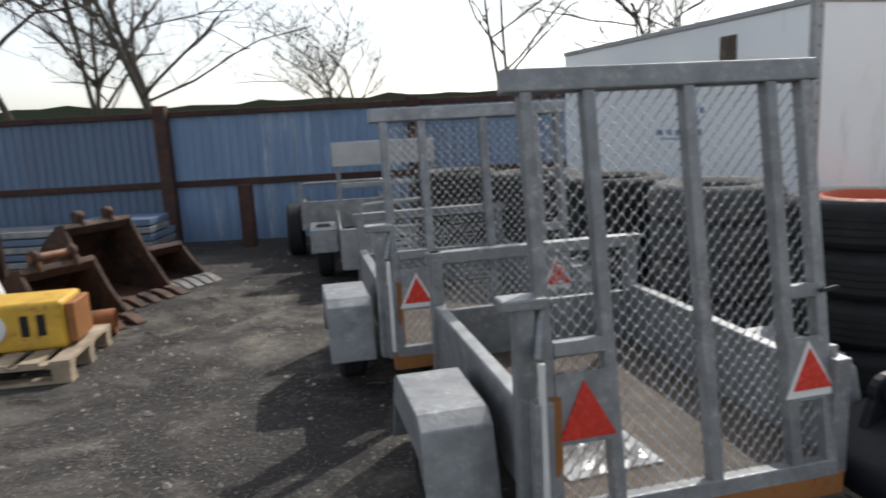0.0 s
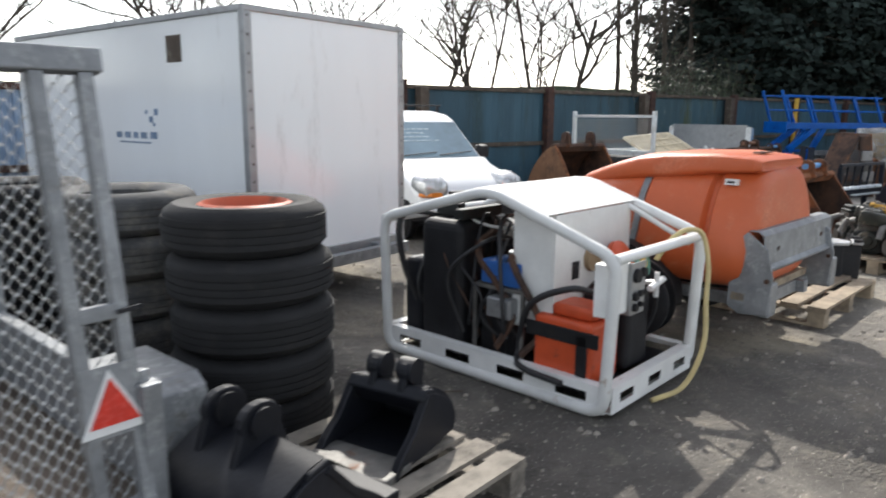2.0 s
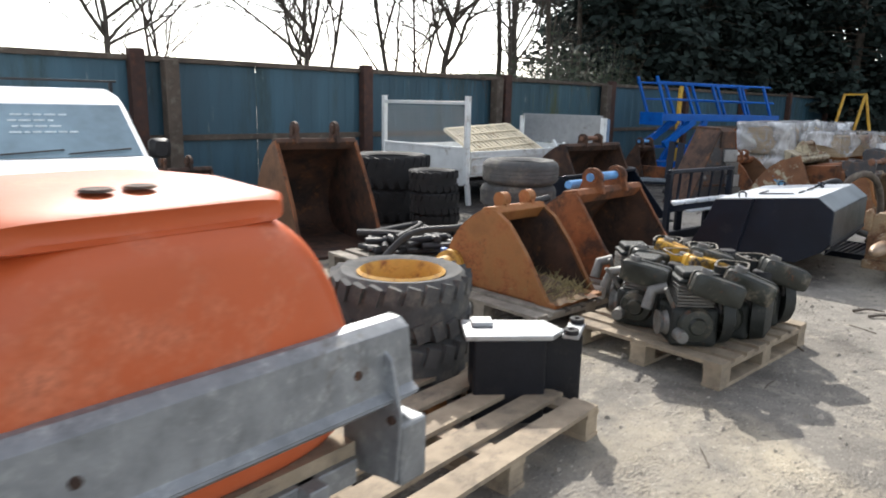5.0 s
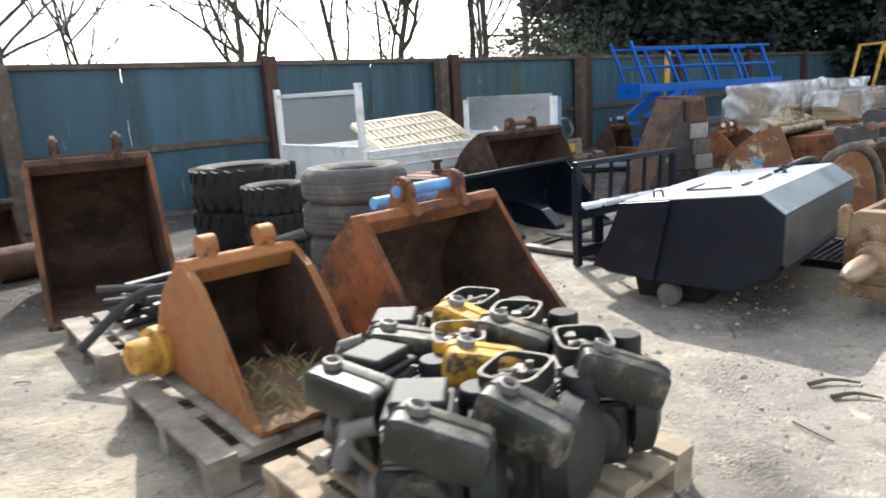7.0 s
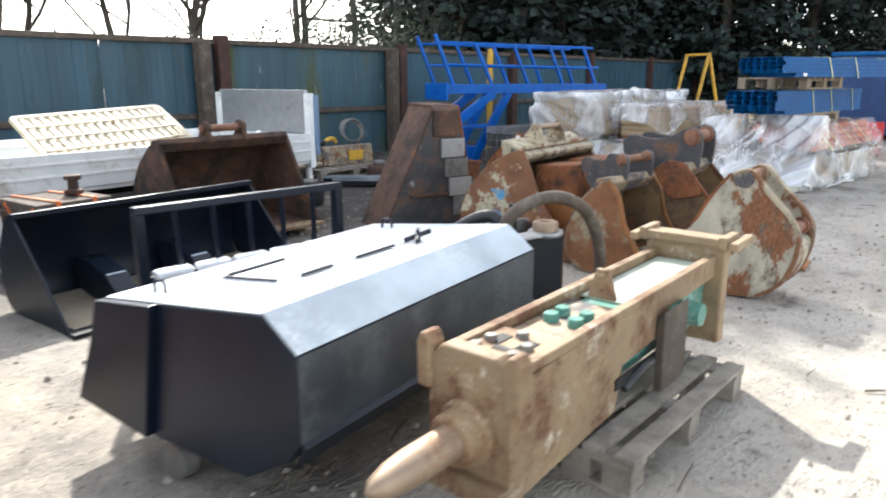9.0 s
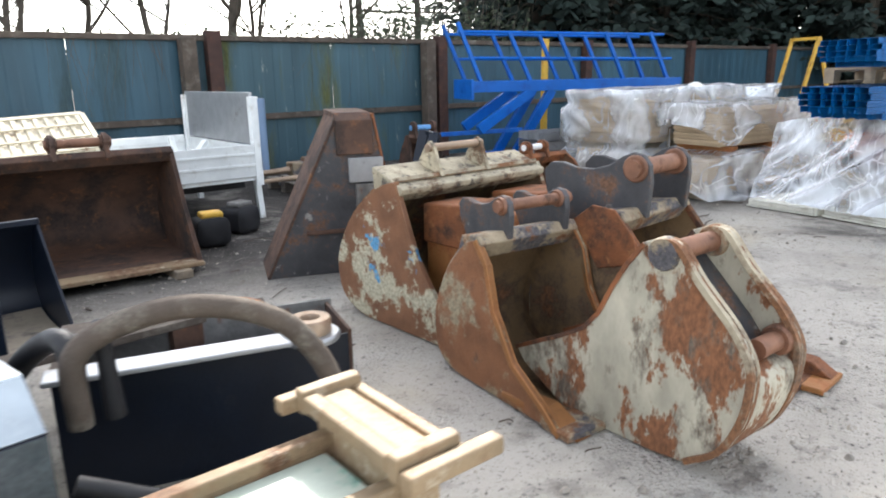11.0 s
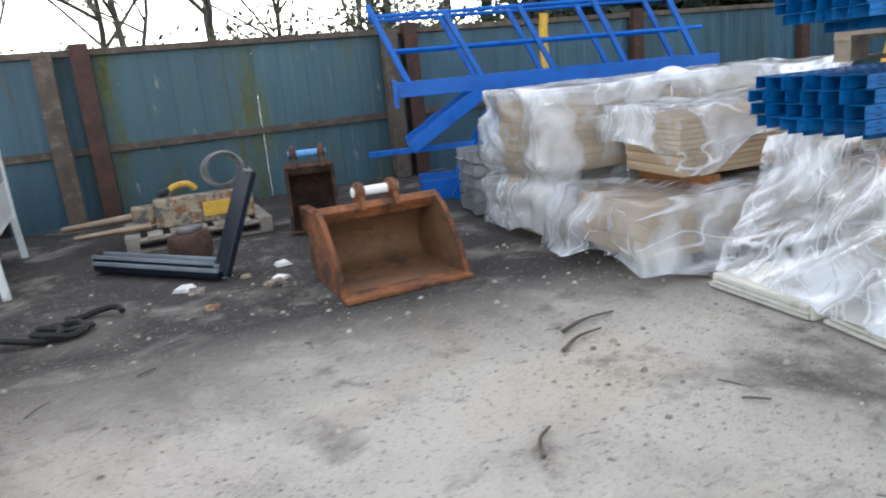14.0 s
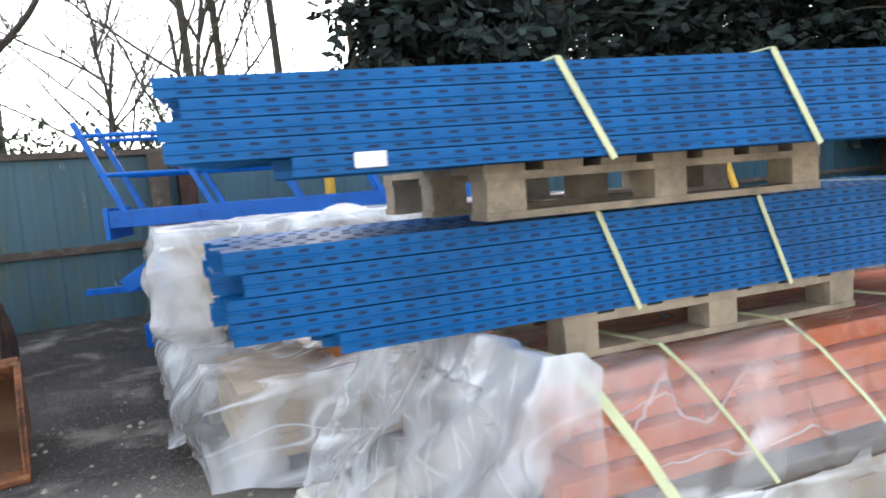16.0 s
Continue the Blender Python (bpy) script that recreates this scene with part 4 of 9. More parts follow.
# ---- the trailers by the gate ----
def reflector(parent, x0, x1, z0, z1, border):
    """Backing plate with a red triangle."""
    pl = part("reflector_plate", Geo().box(x0, x1, -0.034, -0.028, z0, z1), M_GALV, parent)
    c, w, h = (x0 + x1) / 2, 0.175, 0.165
    zb = z0 + 0.02
    tri = lambda s, y0, y1: Geo().add([(c - w / 2 * s, y, zb + h / 2 - h / 2 * s) for y in (y0, y1)] + [(c + w / 2 * s, y, zb + h / 2 - h / 2 * s) for y in (y0, y1)] + [(c, y, zb + h / 2 + h / 2 * s) for y in (y0, y1)],
                                     [(0, 2, 4), (1, 5, 3), (0, 1, 3, 2), (2, 3, 5, 4), (4, 5, 1, 0)])
    if border:
        part("triangle_border", tri(1.12, -0.040, -0.034), M_REDWHITE, pl, "white reflector border", bevel=0.003)
        part("triangle", tri(0.80, -0.046, -0.040), M_RED, pl, "red triangular reflector")
    else:
        part("triangle", tri(1.05, -0.041, -0.034), M_RED, pl, "red triangular reflector")


def wheel(parent, x, y, r, w, mt, side):
    m = Matrix.Translation((x, y, r)) @ Matrix.Rotation(radians(90), 4, "Y")
    t = part("wheel", Geo().lathe([(r * 0.55, -w / 2), (r * 0.9, -w / 2), (r, -w * 0.35), (r, w * 0.35), (r * 0.9, w / 2), (r * 0.55, w / 2)], 32, m, closed=True), mt, parent, "dark rubber tyre", smooth=True)
    part("rim", Geo().lathe([(r * 0.56, w * 0.46 * side), (r * 0.5, w * 0.3 * side), (r * 0.2, w * 0.36 * side), (0.001, w * 0.36 * side)], 24, m), M_IRON, t, smooth=True)
    return t


def ramp_trailer(m, label, border_left, lean=9.0, tall=1.36, strut=True):
    ob = thing("plant_trailer", m, label, "trailer", "galvanised trailers")
    W, L = 1.0, 1.45
    part("floor", Geo().box(0.0, W, 0.03, L, 0.27, 0.31), M_WOOD_D, ob, "worn dark timber floor", bevel=0.004)
    part("rear_sill", Geo().box(-0.02, W + 0.02, -0.03, 0.03, 0.20, 0.28), M_RUST_Y, ob, "rusty orange sill", bevel=0.006)
    for x in (-0.03, W):
        part("side_board", Geo().box(x, x + 0.03, 0.0, L, 0.28, 0.57), M_GALV, ob, bevel=0.005)
        part("top_rail", Geo().box(x - 0.012, x + 0.042, 0.0, L, 0.57, 0.605), M_GALV, ob, bevel=0.006)
        for y in (0.02, L - 0.04):
            part("corner_post", Geo().box(x - 0.015, x + 0.045, y - 0.03, y + 0.03, 0.26, 0.86 if y > 1 else 0.66), M_GALV, ob, bevel=0.005)
        part("chassis_rail", Geo().box(x + 0.05 if x < 0 else x - 0.08, x + 0.11 if x < 0 else x - 0.02, 0.0, L + 0.3, 0.20, 0.268), M_GALV, ob, bevel=0.004)
    part("front_board", Geo().box(0, W, L - 0.03, L, 0.28, 0.56), M_GALV, ob, bevel=0.005)
    part("front_bar", Geo().box(-0.06, W + 0.06, L - 0.065, L - 0.01, 0.80, 0.86), M_GALV, ob, bevel=0.006)
    part("front_mesh", mesh_sheet(0.03, W - 0.03, 0.57, 0.80, 0.045, 0.024, 0.006, L - 0.03), M_MESH, ob)
    part("drawbar", Geo().box(W / 2 - 0.04, W / 2 + 0.04, L, L + 0.75, 0.22, 0.30).beam((W / 2, L + 0.72, 0.05), (W / 2, L + 0.72, 0.55), 0.05, 0.05), M_GALV, ob, bevel=0.005)
    for s, x0 in ((-1, -0.34), (1, W + 0.09)):
        prof = [(0.19, 0.20), (0.27, 0.49), (0.33, 0.53), (0.72, 0.53), (0.80, 0.49), (0.92, 0.20), (0.905, 0.19), (0.785, 0.475), (0.72, 0.51), (0.34, 0.51), (0.285, 0.48), (0.205, 0.195)]
        mg = part("mudguard", Geo().prism(prof, x0, x0 + 0.25), M_GALV, ob, "dented galvanised mudguard", bevel=0.006)
        part("side_skirt", Geo().prism([(0.25, 0.38), (0.28, 0.49), (0.34, 0.52), (0.72, 0.52), (0.79, 0.48), (0.83, 0.38)], x0 if s < 0 else x0 + 0.245, (x0 if s < 0 else x0 + 0.245) + 0.006), M_GALV, mg)
        wheel(ob, x0 + 0.13, 0.56, 0.245, 0.16, M_RUBBER, s)
    # ramp
    rm = Matrix.Translation((0, 0, 0.275)) @ Matrix.Rotation(radians(-lean), 4, "X")
    ramp = part("ramp", Geo().box(-0.05, W + 0.03, -0.03, 0.03, tall - 0.07, tall), M_GALV, ob, "tall mesh loading ramp folded upright", bevel=0.006)
    ramp.matrix_basis = rm
    for u in (0.0, 0.21, 0.56, 0.865, 1.0):
        x = 0.02 + (W - 0.04) * u
        part("upright", Geo().box(x - 0.02, x + 0.02, -0.028, 0.022, 0.0, tall - 0.0695), M_GALV, ramp, bevel=0.005)
    part("foot_bar", Geo().box(0.0, W, -0.03, 0.026, -0.01, 0.045), M_GALV, ramp, bevel=0.005)
    part("mesh_panel", mesh_sheet(0.03, W - 0.03, 0.04, tall - 0.06, 0.043, 0.0235, 0.0055, 0.012), M_MESH, ramp)
    part("short_bar", Geo().box(0.04, 0.205, -0.03, 0.02, 0.50, 0.545), M_GALV, ramp, bevel=0.004)
    part("short_bar", Geo().box(0.86, 0.97, -0.03, 0.02, 0.585, 0.63), M_GALV, ramp, bevel=0.004)
    part("latch", Geo().beam((0.96, -0.045, 0.605), (1.03, -0.045, 0.612), 0.012, 0.012), M_BLACKP, ramp)
    part("hinge_catch", Geo().box(W + 0.0, W + 0.03, -0.03, 0.02, 0.27, 0.42), M_GALV, ramp, bevel=0.005)
    reflector(ramp, 0.035, 0.215, 0.235, 0.45, border_left)
    reflector(ramp, 0.835, 0.985, 0.255, 0.46, True)
    if strut:
        part("spring_post", Geo().box(-0.075, -0.015, 0.05, 0.11, 0.25, 0.93).box(-0.12, 0.02, 0.035, 0.12, 0.93, 0.965), M_GALV, ob, bevel=0.006)
        part("link_arm", Geo().beam((0.03, 0.10, 0.95), (-0.02, 0.02, 0.78), 0.02, 0.055), M_GALV, ob, bevel=0.006)
        part("gas_strut", Geo().pipe([(-0.02, 0.0, 0.78), (-0.015, -0.01, 0.30)], 0.011, 10), M_REDWHITE, ob, smooth=True)
        part("old_sleeve", Geo().pipe([(0.025, 0.02, 0.28), (0.02, 0.02, 0.66)], 0.026, 12), M_RUST_Y, ob, "brown rusty sleeve", smooth=True)
    return ob


ramp_trailer(at(0.157, 1.918, 0, 16.6), "galvanised plant trailer with a tall mesh ramp and red reflectors", False)
ramp_trailer(at(-0.50, 3.47, 0, 16.0), "smaller galvanised trailer with mesh ramp parked in the row", True, lean=8.0, tall=1.29)

# what lies in the first trailer
ob = thing("wrapped_bundle", at(0.32, 2.35, 0.312, 20), "loose heap of crumpled clear plastic on the trailer floor", "plastic sheet")
g = Geo()
n_ = 10
vs = [((i - n_ / 2) * 0.035, (j - n_ / 2) * 0.045, 0.005 + 0.13 * abs(noise.noise(Vector((i * 0.5, j * 0.5, 3.1)))) * math.exp(-((i - 5) ** 2 + (j - 5) ** 2) / 14)) for j in range(n_ + 1) for i in range(n_ + 1)]
g.add(vs, [(j * 11 + i, j * 11 + i + 1, (j + 1) * 11 + i + 1, (j + 1) * 11 + i) for j in range(n_) for i in range(n_)])
part("sheet", g, M_FILM_W, ob)

# third trailer: solid tailgate with a sign, frame above
ob = thing("box_trailer", at(-1.32, 6.15, 0, 13), "grey flat-sided trailer with a raised headboard frame", "trailer", "galvanised trailers")
part("tailgate", Geo().box(0, 1.05, -0.03, 0.0, 0.17, 0.55), M_ALU, ob, "dull grey tailgate", bevel=0.006)
part("floor", Geo().box(0, 1.05, 0, 1.5, 0.2, 0.25), M_WOOD_G, ob)
for x in (-0.02, 1.05):
    part("side_board", Geo().box(x, x + 0.02, 0.0, 1.5, 0.17, 0.55), M_ALU, ob, bevel=0.005)
for x in (0.0, 1.0):
    part("frame_post", Geo().box(x, x + 0.045, 1.1, 1.145, 0.25, 1.28), M_GALV, ob, bevel=0.004)
part("frame_bar", Geo().box(0.05, 1.0, 1.1, 1.14, 0.82, 0.87), M_GALV, ob, bevel=0.004)
part("head_panel", Geo().box(-0.03, 1.05, 1.07, 1.095, 1.05, 1.30), M_ALU, ob, "grey sheet at the top of the frame", bevel=0.005)
part("low_hoop", Geo().pipe(rounded([(0.2, 0.3, 0.55), (0.2, 0.3, 0.72), (1.2, 0.3, 0.76), (1.2, 0.3, 0.5)], 0.05), 0.02, 8), M_GALV, ob, smooth=True)
sg = part("sign", Geo().box(0.36, 0.62, -0.036, -0.0305, 0.32, 0.48), M_REDWHITE, ob, "small white sign with green and black marks")
for i, (a, b, c, d, mt) in enumerate([(0.375, 0.42, 0.40, 0.465, M_GREEN), (0.44, 0.60, 0.435, 0.46, M_BLACKP), (0.44, 0.55, 0.40, 0.42, M_BLACKP), (0.375, 0.60, 0.345, 0.37, M_BLACKP)]):
    part("marking", Geo().box(a, b, -0.0385, -0.036, c, d), mt, sg)
part("mudguard", Geo().prism([(0.35, 0.28), (0.38, 0.50), (0.95, 0.50), (1.0, 0.28), (0.98, 0.28), (0.94, 0.48), (0.40, 0.48), (0.37, 0.28)], -0.3, -0.04), M_GALV, ob, bevel=0.005)
for x, s in ((-0.17, -1), (1.2, 1)):
    wheel(ob, x, 0.66, 0.26, 0.16, M_RUBBER, s)
part("axle", Geo().pipe([(-0.17, 0.66, 0.26), (1.2, 0.66, 0.26)], 0.03, 8), M_GALV, ob)
ob = thing("small_trailer", at(-2.05, 7.5, 0, 12), "small galvanised trailer with side rails by the fence", "trailer", "galvanised trailers")
part("bed", Geo().box(0, 0.95, 0, 1.2, 0.35, 0.42), M_GALV, ob, bevel=0.005)
for x in (0, 0.92):
    part("side_board", Geo().box(x, x + 0.03, 0, 1.2, 0.42, 0.62), M_GALV, ob, bevel=0.005)
part("rear_board", Geo().box(0.03, 0.92, 0, 0.03, 0.42, 0.66), M_GALV, ob, bevel=0.005)
part("rail", Geo().pipe(rounded([(0.02, 0.02, 0.5), (0.02, 0.02, 0.86), (0.93, 0.02, 0.86), (0.93, 0.02, 0.5)], 0.05), 0.017, 8), M_GALV, ob, smooth=True)
for x, s in ((-0.1, -1), (1.05, 1)):
    wheel(ob, x, 0.5, 0.3, 0.18, M_RUBBER, s)
part("axle", Geo().pipe([(-0.1, 0.5, 0.3), (1.05, 0.5, 0.3)], 0.03, 8), M_GALV, ob)

# ---- scrap beside the blue fence ----
bucket(at(-3.45, 5.25, 0, 62), "rusty digging bucket with worn teeth lying in the heap", 0.62, 0.50, 0.42, 0.45, M_RUST_D, M_RUST_D, M_RUST_D, teeth=4, ear_h=0.14, pin=M_PIN)
bucket(at(-3.6, 6.15, 0, 66), "tall dark rusty bucket standing in the heap", 0.7, 0.72, 0.5, 0.5, M_RUST_D, M_RUST_D, M_RUST_D, teeth=5, ear_h=0.12)
bucket(at(-4.2, 5.0, 0, 48), "rusty narrow trenching bucket", 0.4, 0.62, 0.42, 0.42, M_RUST, M_RUST_D, M_RUST_D, teeth=3, ear_h=0.14, pin=M_PIN)
bucket(at(-3.35, 6.75, 0, 60), "low rusty bucket with pale teeth", 0.55, 0.36, 0.42, 0.35, M_RUST_D, M_RUST_D, M_RUST_D, teeth=5, ears=0, lip_mat=M_IRON)
bucket(at(-4.75, 5.9, 0, 40), "dark rusty bucket behind the others", 0.6, 0.68, 0.4, 0.45, M_RUST_D, M_RUST_D, M_RUST_D, ear_h=0.14, pin=M_PIN)
ob = thing("hydraulic_hose", at(-3.65, 4.95, 0), "pale hydraulic hose looped over the bucket", "hose")
part("hose", Geo().pipe(curve_pts([(-0.6, -0.1, 0.02), (-0.45, -0.25, 0.32), (-0.1, -0.35, 0.52), (0.1, -0.3, 0.50), (0.25, -0.42, 0.2), (0.35, -0.6, 0.02)], 6), 0.016, 8), M_IRON, ob, smooth=True)
part("fitting", Geo().pipe([(0.1, -0.3, 0.50), (0.18, -0.35, 0.40)], 0.028, 8), M_REDWHITE, ob)
pallet(at(-3.28, 4.2, 0, 12), "pale timber pallet under the yellow machine", M_WOOD, 1.2, 0.8)
ob = thing("yellow_machine", at(-3.3, 4.25, 0.144, 14), "yellow painted machine head with a round dial on a pallet", "machine")
part("case", Geo().box(-0.42, 0.50, -0.2, 0.2, 0, 0.32), M_YELLOW, ob, bevel=0.03, seg=3)
part("end_plate", Geo().box(0.50, 0.56, -0.16, 0.16, 0.03, 0.29), M_RUST_Y, ob, bevel=0.01)
part("dial", Geo().lathe([(0.001, 0.02), (0.09, 0.02), (0.105, 0.012), (0.105, 0.0)], 24, Matrix.Translation((0.05, -0.2, 0.17)) @ Matrix.Rotation(radians(90), 4, "X")), M_REDWHITE, ob, "cream round dial", smooth=True)
for a in (0.24, 0.34):
    part("marking", Geo().box(a, a + 0.05, -0.204, -0.201, 0.1, 0.24), M_BLACKP, ob)
ob = thing("pipe_offcut", at(-3.05, 4.88, 0.0, 20), "short rusty pipe offcut on the ground", "pipe")
part("tube", Geo().lathe([(0.085, -0.2), (0.1, -0.2), (0.1, 0.2), (0.085, 0.2)], 20, Matrix.Translation((0, 0, 0.1)) @ Matrix.Rotation(radians(90), 4, "Y"), closed=True), M_RUST, ob, smooth=True)
for k, (x, y, z, n_, ln) in enumerate([(-6.6, 7.9, 0, 5, 4.2), (-5.2, 8.05, 0, 4, 2.6), (-4.35, 7.95, 0, 6, 0.9)]):
    ob = thing("panel_stack", at(x, y, z, 4), "stack of blue-grey steel panels lying by the blue fence", "panel stack", "panel stacks")
    for i in range(n_):
        part("panel", Geo().box(-ln / 2 + rnd.uniform(-0.03, 0.03), ln / 2, -0.28, 0.28, 0.09 * i, 0.09 * i + 0.075), M_SHEET_N if i % 2 else M_GALV, ob, bevel=0.008)

# ---- white box body on a trailer chassis ----
ob = thing("white_box_trailer", at(2.28, 5.04, 0, 20.1), "white panelled box trailer with alloy corner posts on a low chassis", "box trailer")
BW, BL, Z0, Z1 = 1.63, 3.75, 0.36, 2.15
part("side_panel", Geo().box(-0.0, 0.03, 0.02, BL, Z0, Z1), M_PANEL, ob)
part("side_panel", Geo().box(BW - 0.03, BW, 0.02, BL, Z0, Z1), M_PANEL, ob)
part("rear_panel", Geo().box(0.0, BW, 0.0, 0.03, Z0, Z1 - 0.004), M_PANEL, ob)
part("front_panel", Geo().box(0.03, BW - 0.03, BL - 0.03, BL, Z0, Z1), M_PANEL, ob)
part("roof", Geo().box(-0.005, BW + 0.005, -0.005, BL + 0.005, Z1, Z1 + 0.02), M_PANEL, ob)
part("floor", Geo().box(0.03, BW - 0.03, 0.03, BL - 0.03, Z0, Z0 + 0.05), M_WOOD_D, ob)
for x in (-0.012, BW - 0.055):
    ps = part("corner_post", Geo().box(x, x + 0.067, -0.012, 0.05, Z0, Z1 + 0.005), M_ALU, ob, "alloy corner post with rivets", bevel=0.008)
    for k in range(14):
        part("rivet", Geo().lathe([(0.001, 0.006), (0.008, 0.004), (0.011, 0)], 8, Matrix.Translation((x + 0.034, -0.012, Z0 + 0.09 + k * 0.127)) @ Matrix.Rotation(radians(90), 4, "X")), M_IRON, ps)
part("roof_rail", Geo().box(-0.012, BW + 0.012, -0.014, 0.04, Z1 - 0.02, Z1 + 0.026), M_ALU, ob, bevel=0.006)
part("roof_rail", Geo().box(-0.016, 0.04, 0.04, BL, Z1 - 0.02, Z1 + 0.026), M_ALU, ob, bevel=0.006)
part("floor_rail", Geo().box(-0.012, BW + 0.012, -0.014, 0.04, Z0 - 0.05, Z0 + 0.03), M_ALU, ob, bevel=0.006)
part("vent", Geo().box(-0.006, 0.0, 0.78, 0.98, 1.82, 2.02), M_WOOD_D, ob, "dark square vent panel", bevel=0.003)
lg = part("logo_mark", Geo().box(-0.004, -0.0005, 1.25, 1.30, 1.36, 1.41), M_SHEET_B, ob, "faded blue logo marks")
for y, z, w, h in ((1.17, 1.42, 0.05, 0.05), (1.33, 1.43, 0.03, 0.03), (1.22, 1.33, 0.03, 0.03), (1.20, 1.23, 0.10, 0.055), (1.36, 1.23, 0.09, 0.05), (1.50, 1.23, 0.07, 0.05), (1.62, 1.23, 0.09, 0.05), (1.76, 1.23, 0.09, 0.05), (1.3, 1.19, 0.5, 0.012)):
    part("logo_bar", Geo().box(-0.004, -0.0005, y, y + w, z, z + h), M_SHEET_B, lg)
part("chassis", Geo().box(0.35, 0.43, -0.1, BL + 0.4, 0.24, 0.355).box(1.2, 1.28, -0.1, BL + 0.4, 0.24, 0.355).box(0.2, 1.45, 0.5, 0.58, 0.25, 0.345).box(0.2, 1.45, 2.6, 2.68, 0.25, 0.345), M_GALV, ob, bevel=0.004)
for y in (1.55, 2.2):
    for x, s in ((0.12, -1), (BW - 0.12, 1)):
        wheel(ob, x, y, 0.24, 0.16, M_RUBBER, s)
part("tail_beam", Geo().box(0.1, BW - 0.1, -0.16, -0.08, 0.25, 0.34), M_GALV, ob, bevel=0.005)

# ---- tyre stacks ----
for cx, cy, n_, mt, top in ((1.72, 3.20, 5, M_RUBBER, M_RIM_O), (1.30, 4.02, 5, M_RUBBER_G, None), (0.85, 4.75, 5, M_RUBBER, None), (0.35, 5.35, 5, M_RUBBER, None), (-0.25, 5.85, 5, M_RUBBER, None), (1.35, 5.0, 4, M_RUBBER, None)):
    z = 0.0
    for i in range(n_):
        w = 0.212
        tyre(at(cx + rnd.uniform(-0.02, 0.02), cy + rnd.uniform(-0.02, 0.02), z, rnd.uniform(0, 90)), "worn black lorry tyre stacked flat" if mt is M_RUBBER else "dusty grey lorry tyre stacked flat", 0.365 + rnd.uniform(-0.008, 0.008), w, mt, top if i == n_ - 1 else None)
        z += w

# ---- two small grey buckets on a pallet ----
pallet(at(1.80, 2.30, 0, 17.5 - 90), "weathered pallet carrying two small grey buckets", M_WOOD_G, 0.85, 1.05, 6)
bucket(at(1.48, 2.22, 0.146, 110), "small dark grey digging bucket with its rounded back turned out", 0.58, 0.25, 0.26, 0.25, M_BKT_G, M_BKT_G, M_BKT_G, ear_gap=0.19, ear_h=0.15, wear=False, top_box=0.08, ear_x=0.08)
bucket(at(2.02, 2.42, 0.146, -62), "small dark grey bucket standing open on the pallet", 0.37, 0.25, 0.24, 0.22, M_BKT_G, M_BKT_G, M_BKT_G, ear_gap=0.14, ear_h=0.11, wear=False, top_box=0.06, lip_mat=M_IRON)

# ---- pressure washer set in a white tube cage ----
ob = thing("pressure_washer_set", at(3.155, 2.335, 0, 15.5), "engine pressure washer set in a white tubular cage with sheet roof", "machine")
CX, CY = 1.04, 1.54
ob.scale = (SIZE * 0.91, SIZE * 1.02, SIZE * 0.945)
for x in (0.0, CX):
    hoop = rounded([(x, 0.03, 0.03), (x, 0, 0.84), (x, 0.70, 1.10), (x, 0.80, 1.10), (x, CY, 0.88), (x, CY - 0.03, 0.03)], 0.10, 5, closed=True)
    part("cage_hoop", Geo().pipe(hoop + [hoop[0]], 0.031, 12), M_CAGE, ob, "white painted tube hoop", smooth=True)
part("cross_tube", Geo().pipe([(0.0, 0.01, 0.835), (CX, 0.01, 0.835)], 0.028, 12), M_CAGE, ob, smooth=True)
part("cross_tube", Geo().pipe([(0.0, CY, 0.87), (CX, CY, 0.87)], 0.028, 12), M_CAGE, ob, smooth=True)
part("brace_tube", Geo().pipe([(CX * 0.92, 0.42, 0.99), (CX, 0.06, 0.78)], 0.016, 8), M_CAGE, ob, smooth=True)
part("roof_sheet", Geo().plate([(0.40, 1.005), (0.72, 1.125), (0.80, 1.125), (1.02, 1.055)], 0.006, 0.02, CX - 0.02), M_CAGE, ob, "white sheet roof", bevel=0.002)


def slotted_rail(p, q, inward):
    """Base channel with long slots along it, its outer face on the line p-q."""
    d = Vector(q) - Vector(p)
    L = d.length
    m = Matrix.Translation((*p, 0)) @ Matrix.Rotation(math.atan2(d.y, d.x), 4, "Z")
    g = Geo()
    s0, s1 = (0.0, 0.006 * inward) if inward > 0 else (-0.006, 0.0)
    n = max(2, round(L / 0.36))
    e = L / n
    for i in range(n):
        a = i * e
        g.box(a, a + e * 0.26, s0, s1, 0.035, 0.165, m).box(a + e * 0.74, a + e, s0, s1, 0.035, 0.165, m)
        g.box(a + e * 0.26, a + e * 0.74, s0, s1, 0.035, 0.07, m).box(a + e * 0.26, a + e * 0.74, s0, s1, 0.125, 0.165, m)
    g.box(0, L, min(0, 0.06 * inward), max(0, 0.06 * inward), 0.166, 0.172, m).box(0, L, min(0, 0.06 * inward), max(0, 0.06 * inward), 0.028, 0.034, m)
    return g


